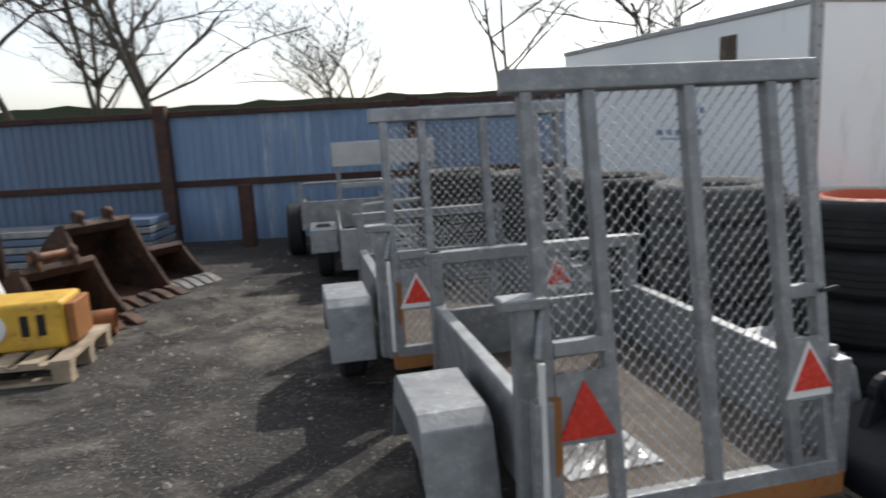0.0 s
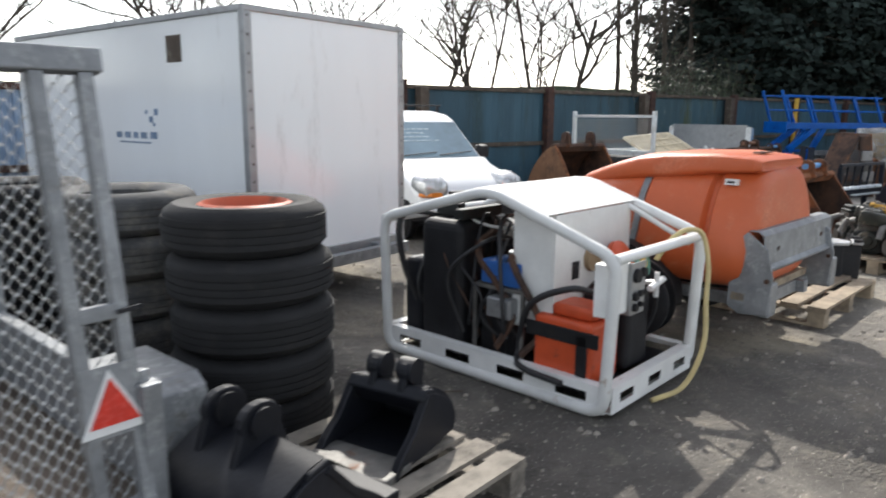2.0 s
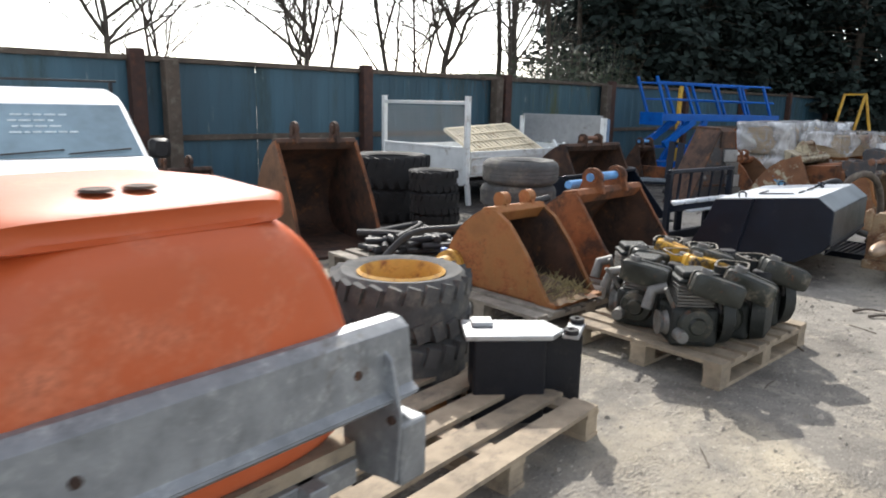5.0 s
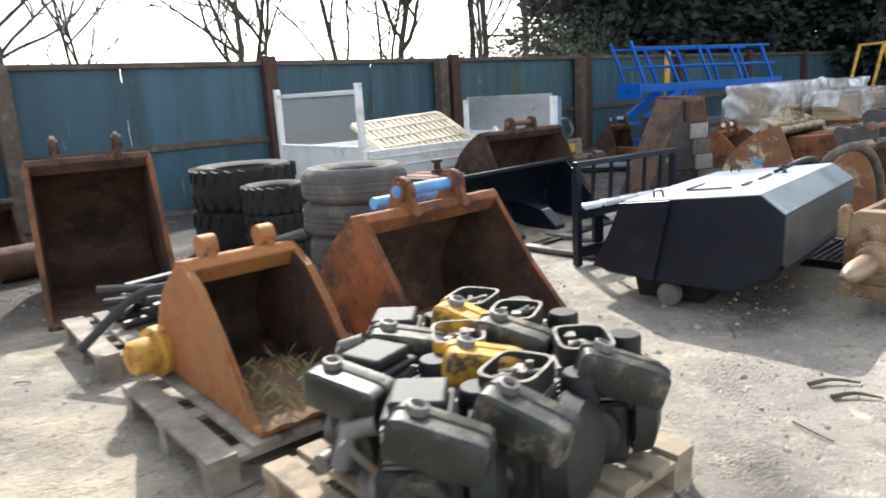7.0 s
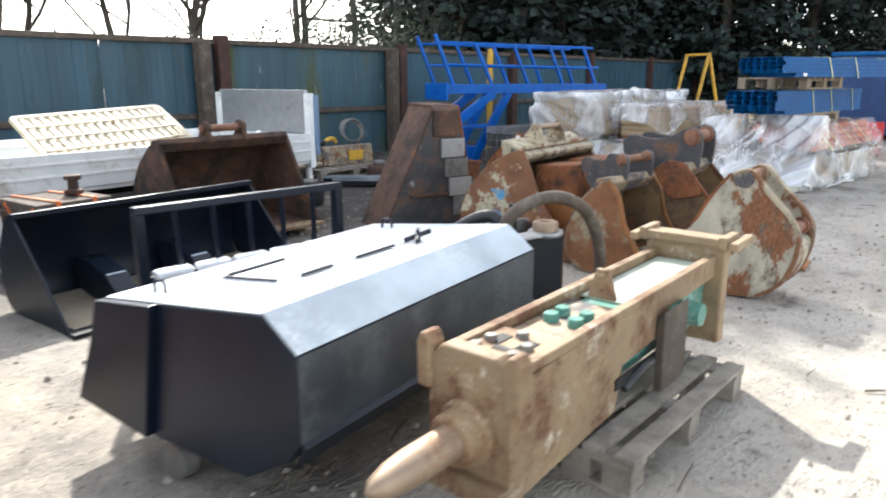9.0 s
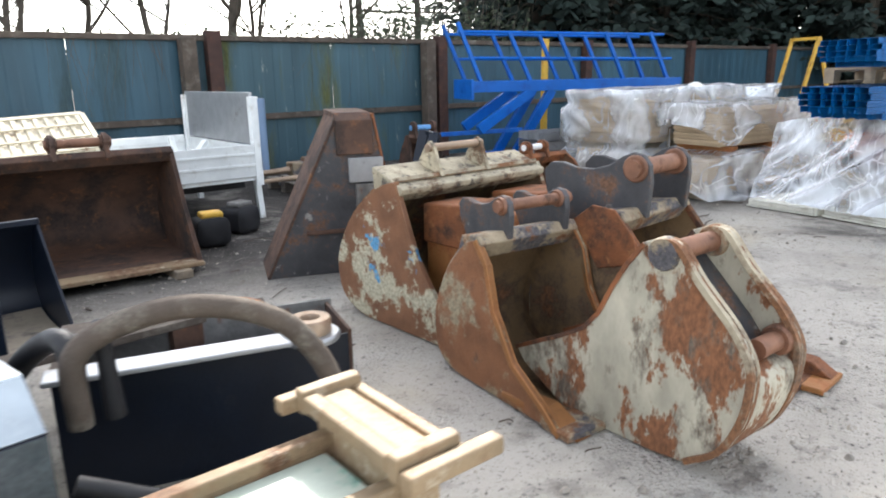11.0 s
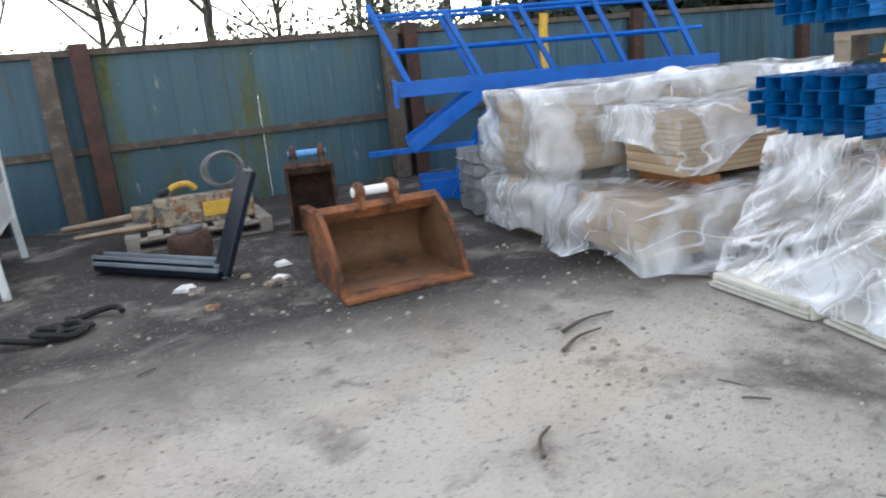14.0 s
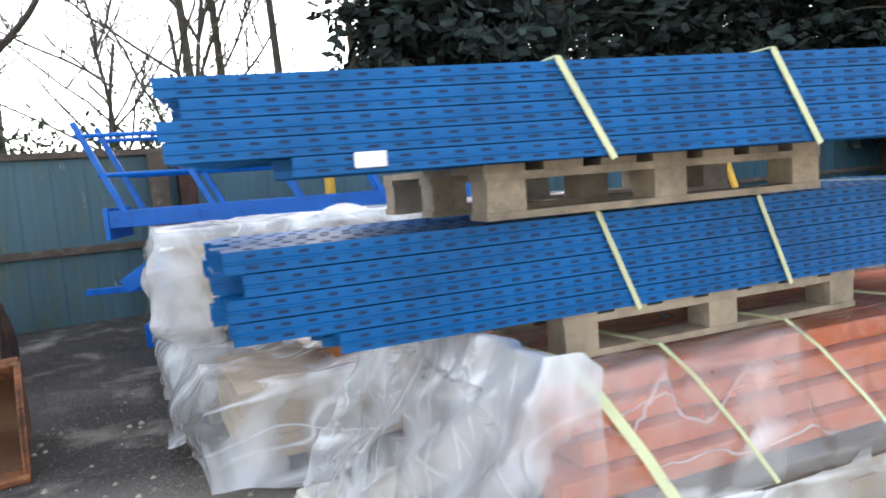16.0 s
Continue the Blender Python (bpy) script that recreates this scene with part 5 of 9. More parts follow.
part("base_rail", slotted_rail((0.0, CY - 0.03), (0.0, 0.03), 1), M_CAGE, ob, "white base channel with oval slots")
part("base_rail", slotted_rail((0.03, 0.0), (CX - 0.03, 0.0), 1), M_CAGE, ob)
part("base_rail", slotted_rail((CX - 0.03, CY), (0.03, CY), 1), M_CAGE, ob)
part("base_rail", slotted_rail((CX, 0.03), (CX, CY - 0.03), 1), M_CAGE, ob)
part("drip_tray", Geo().box(0.06, CX - 0.06, 0.06, CY - 0.06, 0.085, 0.105), M_BKT_G, ob)
part("control_panel", Geo().box(0.12, CX - 0.06, 0.40, 0.415, 0.46, 1.0), M_CAGE, ob, "white control panel", bevel=0.004)
part("panel_side", Geo().box(0.12, 0.135, 0.415, 0.66, 0.34, 1.0), M_CAGE, ob, "white control panel side", bevel=0.004)
part("sticker", Geo().box(0.30, 0.37, 0.394, 0.3995, 0.62, 0.72), M_BLACKP, ob)
part("gauge", Geo().lathe([(0.001, 0.022), (0.062, 0.022), (0.075, 0.03), (0.075, 0)], 24, Matrix.Translation((0.50, 0.40, 0.72)) @ Matrix.Rotation(radians(90), 4, "X")), M_BREAK, ob, "round brass gauge", smooth=True)
part("fan_guard", Geo().lathe([(0.001, 0.05), (0.09, 0.05), (0.12, 0.03), (0.12, 0)], 24, Matrix.Translation((0.70, 0.33, 0.68)) @ Matrix.Rotation(radians(70), 4, "X")), M_ORANGE2, ob, "orange red cowl", smooth=True)
part("label_disc", Geo().lathe([(0.001, 0.012), (0.085, 0.012), (0.085, 0)], 24, Matrix.Translation((0.76, 0.22, 0.68)) @ Matrix.Rotation(radians(75), 4, "X")), M_GREEN, ob, "pale green and yellow disc", smooth=True)
part("disc_centre", Geo().lathe([(0.001, 0.016), (0.035, 0.016), (0.035, 0.0)], 16, Matrix.Translation((0.76, 0.218, 0.68)) @ Matrix.Rotation(radians(75), 4, "X")), M_YELLOW, ob)
part("engine_block", Geo().box(0.06, 0.36, 0.14, 0.48, 0.11, 0.46).box(0.10, 0.32, 0.16, 0.40, 0.46, 0.53), M_ORANGE2, ob, "orange red engine block", bevel=0.025, seg=3)
part("engine_strap", Geo().box(0.045, 0.058, 0.10, 0.52, 0.34, 0.42).box(0.045, 0.058, 0.16, 0.22, 0.12, 0.40), M_BLACKP, ob, bevel=0.004)
part("black_tank", Geo().box(0.42, 0.68, 0.12, 0.40, 0.12, 0.55), M_BLACKP, ob, bevel=0.03, seg=3)
part("gas_bottle", Geo().lathe([(0.001, 0.0), (0.11, 0.01), (0.12, 0.04), (0.12, 0.38), (0.10, 0.46), (0.05, 0.50), (0.03, 0.54), (0.001, 0.54)], 24, Matrix.Translation((0.80, 0.36, 0.11))), M_ORANGE, ob, "orange gas bottle", smooth=True)
part("radiator", Geo().box(0.06, 0.56, 0.98, 1.30, 0.12, 0.90), M_BLACKP, ob, bevel=0.06, seg=4)
part("pump_block", Geo().box(0.34, 0.74, 0.62, 0.92, 0.11, 0.50), M_ENG, ob, bevel=0.03)
part("pulley_guard", Geo().lathe([(0.001, 0.04), (0.13, 0.04), (0.15, 0.02), (0.15, 0.0)], 24, Matrix.Translation((0.45, 0.95, 0.78)) @ Matrix.Rotation(radians(30), 4, "X")), M_BLACKP, ob, smooth=True)
part("blue_crate", Geo().box(0.10, 0.30, 0.60, 0.86, 0.56, 0.70), M_CRATE, ob, bevel=0.008)
part("crate_shelf", Geo().box(0.08, 0.34, 0.56, 0.90, 0.535, 0.555).box(0.08, 0.10, 0.56, 0.58, 0.1, 0.535).box(0.08, 0.10, 0.88, 0.90, 0.1, 0.535), M_IRON, ob)
part("grey_box", Geo().box(0.04, 0.20, 0.62, 0.78, 0.38, 0.50), M_ALU, ob, bevel=0.012)
part("switch_box", Geo().box(0.03, 0.24, 0.05, 0.13, 0.52, 0.80), M_CAGE, ob, "white switch box", bevel=0.01)
pn = part("switch_plate", Geo().box(0.245, 0.25, 0.04, 0.14, 0.50, 0.78).box(0.24, 0.40, 0.034, 0.040, 0.50, 0.78), M_ALU, ob, "alloy switch plate", bevel=0.003)
for x, z, r in ((0.29, 0.71, 0.035), (0.36, 0.72, 0.025), (0.28, 0.60, 0.022), (0.33, 0.61, 0.016), (0.37, 0.61, 0.012), (0.28, 0.54, 0.02), (0.34, 0.55, 0.014)):
    part("knob", Geo().lathe([(0.001, 0.02), (r, 0.02), (r * 1.1, 0)], 14, Matrix.Translation((x, 0.034, z)) @ Matrix.Rotation(radians(90), 4, "X")), M_BLACKP, pn, smooth=True)
part("tap", Geo().pipe([(0.50, 0.05, 0.60), (0.66, 0.05, 0.63)], 0.018, 10).pipe([(0.58, 0.05, 0.54), (0.58, 0.05, 0.68)], 0.014, 8).pipe([(0.60, 0.05, 0.62), (0.60, 0.3, 0.58)], 0.014, 8), M_REDWHITE, ob, "white tap", smooth=True)
for pts, r in (([(0.2, 0.2, 0.60), (0.1, 0.3, 0.62), (0.05, 0.5, 0.5), (0.1, 0.6, 0.2), (-0.02, 0.5, 0.16), (-0.03, 0.25, 0.14)], 0.018), ([(0.3, 0.3, 0.58), (0.25, 0.2, 0.68), (0.4, 0.16, 0.70), (0.5, 0.2, 0.58)], 0.012), ([(0.6, 0.9, 0.6), (0.5, 0.8, 0.9), (0.7, 0.7, 0.95), (0.8, 0.9, 0.7)], 0.014), ([(0.62, 0.06, 0.62), (0.68, 0.1, 0.4), (0.66, 0.2, 0.2)], 0.012)):
    part("hose", Geo().pipe(curve_pts(pts, 6), r, 8), M_HOSE, ob, smooth=True)
part("spray_hose", Geo().pipe(curve_pts([(0.72, 0.12, 0.72), (0.75, 0.04, 0.86), (0.80, -0.03, 0.905), (0.87, -0.07, 0.86), (0.86, -0.11, 0.70), (0.81, -0.13, 0.52), (0.71, -0.17, 0.28), (0.58, -0.13, 0.07), (0.38, -0.05, 0.02)], 7), 0.014, 8), M_HOSE_Y, ob, "yellow hose", smooth=True)
for k in range(5):
    a = 0.12 + 0.16 * k
    part("loose_cable", Geo().pipe(curve_pts([(0.08 + a * 0.5, 0.75, 0.12), (0.10 + a * 0.3, 0.85 - a * 0.3, 0.30 + 0.1 * (k % 3)), (0.16 + a * 0.4, 0.98, 0.55), (0.3, 1.1 - 0.1 * k, 0.90)], 5), 0.009, 6), M_HOSE if k % 2 else M_RUST_D, ob, smooth=True)
wr = random.Random(31)
for k in range(12):
    y0 = wr.uniform(0.55, 1.35)
    pts = [(wr.uniform(0.06, 0.2), y0, wr.uniform(0.12, 0.3)), (wr.uniform(0.02, 0.12), y0 + wr.uniform(-0.15, 0.15), wr.uniform(0.35, 0.6)), (wr.uniform(0.05, 0.3), y0 + wr.uniform(-0.2, 0.2), wr.uniform(0.7, 0.95)), (wr.uniform(0.25, 0.6), y0 + wr.uniform(-0.2, 0.2), wr.uniform(0.5, 0.9))]
    part("engine_hose", Geo().pipe(curve_pts(pts, 6), wr.choice((0.008, 0.012, 0.02)), 7), wr.choice((M_HOSE, M_HOSE, M_HOSE, M_RUST_D)), ob, smooth=True)
part("oil_cooler", Geo().box(0.10, 0.50, 1.00, 1.06, 0.905, 0.97).box(0.2, 0.26, 1.1, 1.28, 0.905, 0.99), M_ENG, ob, bevel=0.008)
part("hose_reel", Geo().lathe([(0.001, -0.07), (0.23, -0.07), (0.245, -0.06), (0.245, -0.045), (0.13, -0.04), (0.13, 0.04), (0.245, 0.045), (0.245, 0.06), (0.23, 0.07), (0.001, 0.07)], 32, Matrix.Translation((CX - 0.11, 0.34, 0.42)) @ Matrix.Rotation(radians(90), 4, "Y")), M_BLACKP, ob, "black hose reel", smooth=True)
part("fuel_can", Geo().box(0.14, 0.40, 0.66, 0.90, 0.11, 0.36), M_BLACKP, ob, bevel=0.03, seg=3)
part("side_tank", Geo().box(0.10, 0.34, 1.32, 1.46, 0.12, 0.62), M_BKT_G, ob, bevel=0.03, seg=3)
part("wire_coil", Geo().lathe([(0.15, 0), (0.165, 0.01), (0.15, 0.02), (0.14, 0.01)], 28, Matrix.Translation((0.38, 1.0, 0.88)) @ Matrix.Rotation(radians(15), 4, "X"), closed=True), M_REDWHITE, ob, smooth=True)


# ---- water bowser ----
def loft(sections, seg=28):
    """Rounded-box sections (y, left, right, bottom, top, roundness) joined along y."""
    g, rings = Geo(), []
    for y, x0, x1, z0, z1, n in sections:
        cx, cz, a, b = (x0 + x1) / 2, (z0 + z1) / 2, (x1 - x0) / 2, (z1 - z0) / 2
        ring = []
        for k in range(seg):
            t = 2 * math.pi * (k + 0.5) / seg
            c, s = math.cos(t), math.sin(t)
            ring.append((cx + a * math.copysign(abs(c) ** (2 / n), c), y, cz + b * math.copysign(abs(s) ** (2 / n), s)))
        rings.append(ring)
    m = len(rings)
    fs = [(i * seg + k, i * seg + (k + 1) % seg, (i + 1) * seg + (k + 1) % seg, (i + 1) * seg + k) for i in range(m - 1) for k in range(seg)]
    fs += [tuple(range(seg)), tuple(range((m - 1) * seg, m * seg))[::-1]]
    return g.add([p for r in rings for p in r], fs)


ob = thing("water_bowser", at(4.47, 2.52, 0, 13), "orange polyethylene water bowser tank on a galvanised road chassis", "water bowser")


def narrow(g, z0, z1, k, cx):
    """Draws the sides in towards the top."""
    g.v = [(cx + (x - cx) * (1 - k * max(0.0, min(1.0, (z - z0) / (z1 - z0)))), y + 0.06 * max(0.0, z - 0.8) * (1 if y < 0.2 else 0), z) for x, y, z in g.v]
    return g


tank = [(0.0, 0.05, 0.87, 0.49, 1.06, 4), (0.006, 0.0, 0.93, 0.46, 1.10, 4.2), (0.025, -0.05, 0.985, 0.44, 1.13, 4.4), (0.06, -0.095, 1.02, 0.425, 1.15, 4.5), (0.12, -0.13, 1.045, 0.415, 1.165, 4.5), (0.24, -0.15, 1.06, 0.41, 1.175, 4.5), (0.262, -0.105, 1.02, 0.43, 1.165, 4.5), (0.285, -0.105, 1.02, 0.43, 1.165, 4.5), (0.305, -0.155, 1.065, 0.41, 1.17, 4.5),
        (0.68, -0.16, 1.07, 0.41, 1.15, 4.5), (0.695, -0.135, 1.045, 0.42, 1.145, 4.5), (0.75, -0.135, 1.045, 0.42, 1.14, 4.5), (0.765, -0.16, 1.065, 0.41, 1.13, 4.5), (1.0, -0.15, 1.05, 0.41, 1.09, 4.2), (1.25, -0.10, 1.0, 0.42, 1.02, 3.8), (1.5, -0.02, 0.93, 0.44, 0.93, 3.3), (1.72, 0.08, 0.84, 0.48, 0.83, 2.8), (1.88, 0.22, 0.70, 0.56, 0.72, 2.5)]
part("tank", narrow(loft(tank, 40), 0.74, 1.18, 0.36, 0.43), M_ORANGE, ob, smooth=True)
lid = [(0.055, 0.14, 0.70, 1.135, 1.165, 5), (0.04, 0.08, 0.75, 1.125, 1.185, 6), (0.07, 0.04, 0.775, 1.115, 1.205, 6), (0.30, 0.015, 0.765, 1.09, 1.23, 5), (0.62, 0.005, 0.775, 1.04, 1.222, 4.5), (0.80, 0.0, 0.78, 1.02, 1.20, 4), (1.0, 0.03, 0.75, 0.98, 1.145, 3.5), (1.25, 0.10, 0.68, 0.93, 1.06, 3), (1.42, 0.2, 0.58, 0.9, 0.97, 2.5)]
part("lid", loft(lid, 40), M_ORANGE, ob, "raised orange tank lid", smooth=True)
for x in (0.34, 0.44):
    part("filler_hole", Geo().lathe([(0.001, 0.004), (0.035, 0.006), (0.04, 0)], 16, Matrix.Translation((x, 0.16, 1.222))), M_RUST_D, ob, smooth=True)
part("strap", narrow(loft([(0.70, -0.148, 1.058, 0.405, 1.155, 4.5), (0.742, -0.148, 1.058, 0.405, 1.155, 4.5)], 40), 0.74, 1.18, 0.36, 0.43), M_GALV, ob, "grey tie-down strap")
part("label_plate", Geo().box(-0.003, 0.03, 0.14, 0.215, 1.045, 1.08), M_REDWHITE, ob, "small white label")
part("label_bar", Geo().box(-0.0045, -0.003, 0.155, 0.20, 1.056, 1.069), M_BLACKP, ob)
# rear light beam: folded galvanised channel with hanging end plates
lb = part("light_beam", Geo().plate([(-0.10, 0.58), (-0.07, 0.60), (-0.05, 0.77), (-0.02, 0.79), (0.03, 0.79)], 0.006, -0.04, 1.13), M_GALV, ob, "folded galvanised rear light beam", bevel=0.003)
part("beam_lower_fold", Geo().plate([(-0.10, 0.575), (-0.04, 0.53), (0.03, 0.53)], 0.006, -0.04, 1.13), M_GALV, lb)
for x in (-0.06, 1.02):
    part("end_plate", Geo().prism([(-0.11, 0.32), (-0.13, 0.54), (-0.09, 0.70), (0.03, 0.79), (0.12, 0.70), (0.12, 0.34), (0.05, 0.30)], x, x + 0.012), M_GALV, ob, bevel=0.004)
    part("lamp_pocket", Geo().box(x + 0.013, x + 0.13, -0.12, 0.04, 0.30, 0.50), M_GALV, ob, bevel=0.012)
    part("bolt", Geo().lathe([(0.001, 0.012), (0.014, 0.012), (0.014, 0)], 8, Matrix.Translation((x * 0.7 + 0.2, -0.06, 0.68)) @ Matrix.Rotation(radians(100), 4, "X")), M_RUST_D, ob)
    part("bolt", Geo().lathe([(0.001, 0.012), (0.014, 0.012), (0.014, 0)], 8, Matrix.Translation((x - 0.001, -0.1, 0.52)) @ Matrix.Rotation(radians(-90), 4, "Y")), M_RUST_D, ob)
part("chassis", Geo().box(0.10, 0.17, -0.05, 2.5, 0.30, 0.379).box(0.75, 0.82, -0.05, 2.5, 0.30, 0.379).box(-0.05, 0.97, 0.0, 0.06, 0.30, 0.379).box(-0.02, 0.94, 0.70, 0.78, 0.31, 0.379), M_GALV, ob, bevel=0.005)
for y in (0.02, 1.2):
    part("bearer", Geo().box(-0.06, 0.98, y, y + 0.08, 0.38, 0.425), M_WOOD, ob)
for x, s in ((-0.14, -1), (1.06, 1)):
    wheel(ob, x, 0.78, 0.31, 0.19, M_RUBBER, s)
    part("mudguard", Geo().plate([(0.78 + 0.36 * math.cos(a), 0.31 + 0.36 * math.sin(a)) for a in [radians(d) for d in range(185, -6, -15)]], 0.008, x - 0.12, x + 0.12), M_BLACKP, ob, "black curved mudguard", smooth=True)
part("axle", Geo().pipe([(-0.14, 0.78, 0.31), (1.06, 0.78, 0.31)], 0.035, 10), M_GALV, ob)

# pallet and black bin beside it
pallet(at(6.03, 3.20, 0, 13.2 - 90), "pale empty timber pallet with wide gaps", M_WOOD, 0.85, 1.26, 5)
ob = thing("mounting_block", at(6.53, 3.31, 0, -32), "dark grey steel mounting block with a pale worn top plate", "steel block")
part("block", Geo().box(-0.17, 0.16, -0.10, 0.10, 0.0, 0.405), M_BKT_G, ob, bevel=0.012)
part("top_plate", Geo().add([(x, y, z) for z in (0.405, 0.43) for x, y in ((-0.21, -0.12), (0.18, -0.12), (0.25, -0.03), (0.19, 0.11), (-0.21, 0.12))], [(4, 3, 2, 1, 0), (5, 6, 7, 8, 9), (0, 1, 6, 5), (1, 2, 7, 6), (2, 3, 8, 7), (3, 4, 9, 8), (4, 0, 5, 9)]), M_ALU, ob, "pale worn steel top plate", bevel=0.005)
part("pad", Geo().box(-0.17, -0.07, 0.0, 0.09, 0.43, 0.455), M_ALU, ob, bevel=0.006)
lk = part("link_plate", Geo().beam((0.34, 0.07, 0.42), (0.26, -0.11, 0.42), 0.075, 0.025), M_ALU, ob, "pale link with two holes", bevel=0.006)
for x, y in ((0.335, 0.06), (0.265, -0.10)):
    part("bush_ring", Geo().lathe([(0.016, 0.0), (0.034, 0.0), (0.034, 0.022), (0.016, 0.022)], 18, Matrix.Translation((x, y, 0.4325)), closed=True), M_BLACKP, lk, smooth=True)
part("link_foot", Geo().box(0.16, 0.34, -0.04, 0.04, 0.0, 0.405), M_BKT_G, ob, bevel=0.01)

# ---- white van ----
ob = thing("small_van", at(5.39, 8.36, 0, -0.5), "small white panel van parked nose out by the fence", "van")
ob.scale = (SIZE * 0.87, SIZE * 0.86, SIZE * 0.845)
HW = 0.83


lower = [(-1.93, 0.28), (-1.97, 0.45), (-1.93, 0.66), (-1.80, 0.80), (-1.55, 0.92), (-1.10, 1.03), (-0.95, 1.07), (1.95, 1.07), (1.99, 0.6), (1.96, 0.28)]
vs, fs, n_ = [], [], len(lower)
cols = [-HW, -HW * 0.93, -HW * 0.6, 0, HW * 0.6, HW * 0.93, HW]
for x in cols:
    e = (abs(x) / HW) ** 4
    for y, z in lower:
        yy = y + (0.16 * e if y < -1.4 else -0.05 * e if y > 1.9 else 0)
        zz = z - (0.05 * e if 0.7 < z < 1.06 else 0)
        vs.append((x * (1.0 if 0.3 < z < 0.95 else 0.965), yy, zz))
for i in range(len(cols) - 1):
    fs += [(i * n_ + k, i * n_ + (k + 1) % n_, (i + 1) * n_ + (k + 1) % n_, (i + 1) * n_ + k) for k in range(n_)]
fs += [tuple(range(n_))[::-1], tuple(range((len(cols) - 1) * n_, len(cols) * n_))]
part("lower_body", Geo().add(vs, fs), M_VAN, ob, bevel=0.03, smooth=True, seg=3)
cab = [(-0.93, 1.04), (-0.25, 1.62), (-0.08, 1.70), (0.3, 1.76), (1.5, 1.77), (1.86, 1.72), (1.95, 1.04)]
vs, fs, n_ = [], [], len(cab)
cols = [-1.0, -0.9, -0.45, 0.45, 0.9, 1.0]
for c in cols:
    for y, z in cab:
        k = (z - 1.04) / 0.73
        vs.append((c * (HW * 0.965 - 0.10 * k), y + (0.05 if abs(c) > 0.95 and y < 0 else 0), z - (0.05 * k if abs(c) > 0.95 else 0)))
for i in range(len(cols) - 1):
    fs += [(i * n_ + k, i * n_ + (k + 1) % n_, (i + 1) * n_ + (k + 1) % n_, (i + 1) * n_ + k) for k in range(n_)]
fs += [tuple(range(n_))[::-1], tuple(range((len(cols) - 1) * n_, len(cols) * n_))]
part("cab_body", Geo().add(vs, fs), M_VAN, ob, bevel=0.04, smooth=True, seg=3)
slope = Matrix.Translation((0, -0.93, 1.04)) @ Matrix.Rotation(math.atan2(0.58, 0.68), 4, "X")
scr = Geo().add([(-0.72, 0.05, 0.012), (0.72, 0.05, 0.012), (0.64, 0.83, 0.012), (-0.64, 0.83, 0.012), (-0.72, 0.05, 0.006), (0.72, 0.05, 0.006), (0.64, 0.83, 0.006), (-0.64, 0.83, 0.006)], [(0, 1, 2, 3), (7, 6, 5, 4), (0, 4, 5, 1), (1, 5, 6, 2), (2, 6, 7, 3), (3, 7, 4, 0)], slope)
# the base colour carries the sky mirrored in the glass
part("windscreen", scr, mat("sky-tinted screen", (0.13, 0.20, 0.245), 0.04, 0, 0.35, 1.6, bump=0, gloss=1.0), ob, "windscreen coloured with reflected sky, with white writing")
M_CHALK = mat("chalk writing", (0.42, 0.50, 0.54), 0.8, 0, 0.3, 60, bump=0)
for k in range(4):
    x = -0.40 + 0.03 * (k % 2)
    while x < 0.12 - 0.07 * (k % 3):
        w = 0.05 + 0.05 * ((k * 7 + int(x * 100)) % 3) / 2
        part("screen_writing", Geo().box(x, x + w, 0.40 + 0.085 * k, 0.425 + 0.085 * k, 0.013, 0.015, slope), M_CHALK, ob)
        x += w + 0.022
for a, b in ((-0.60, 0.02), (0.05, 0.62)):
    part("wiper", Geo().beam(slope @ Vector((a, 0.08, 0.03)), slope @ Vector((b, 0.14, 0.03)), 0.018, 0.014), M_BLACKP, ob)
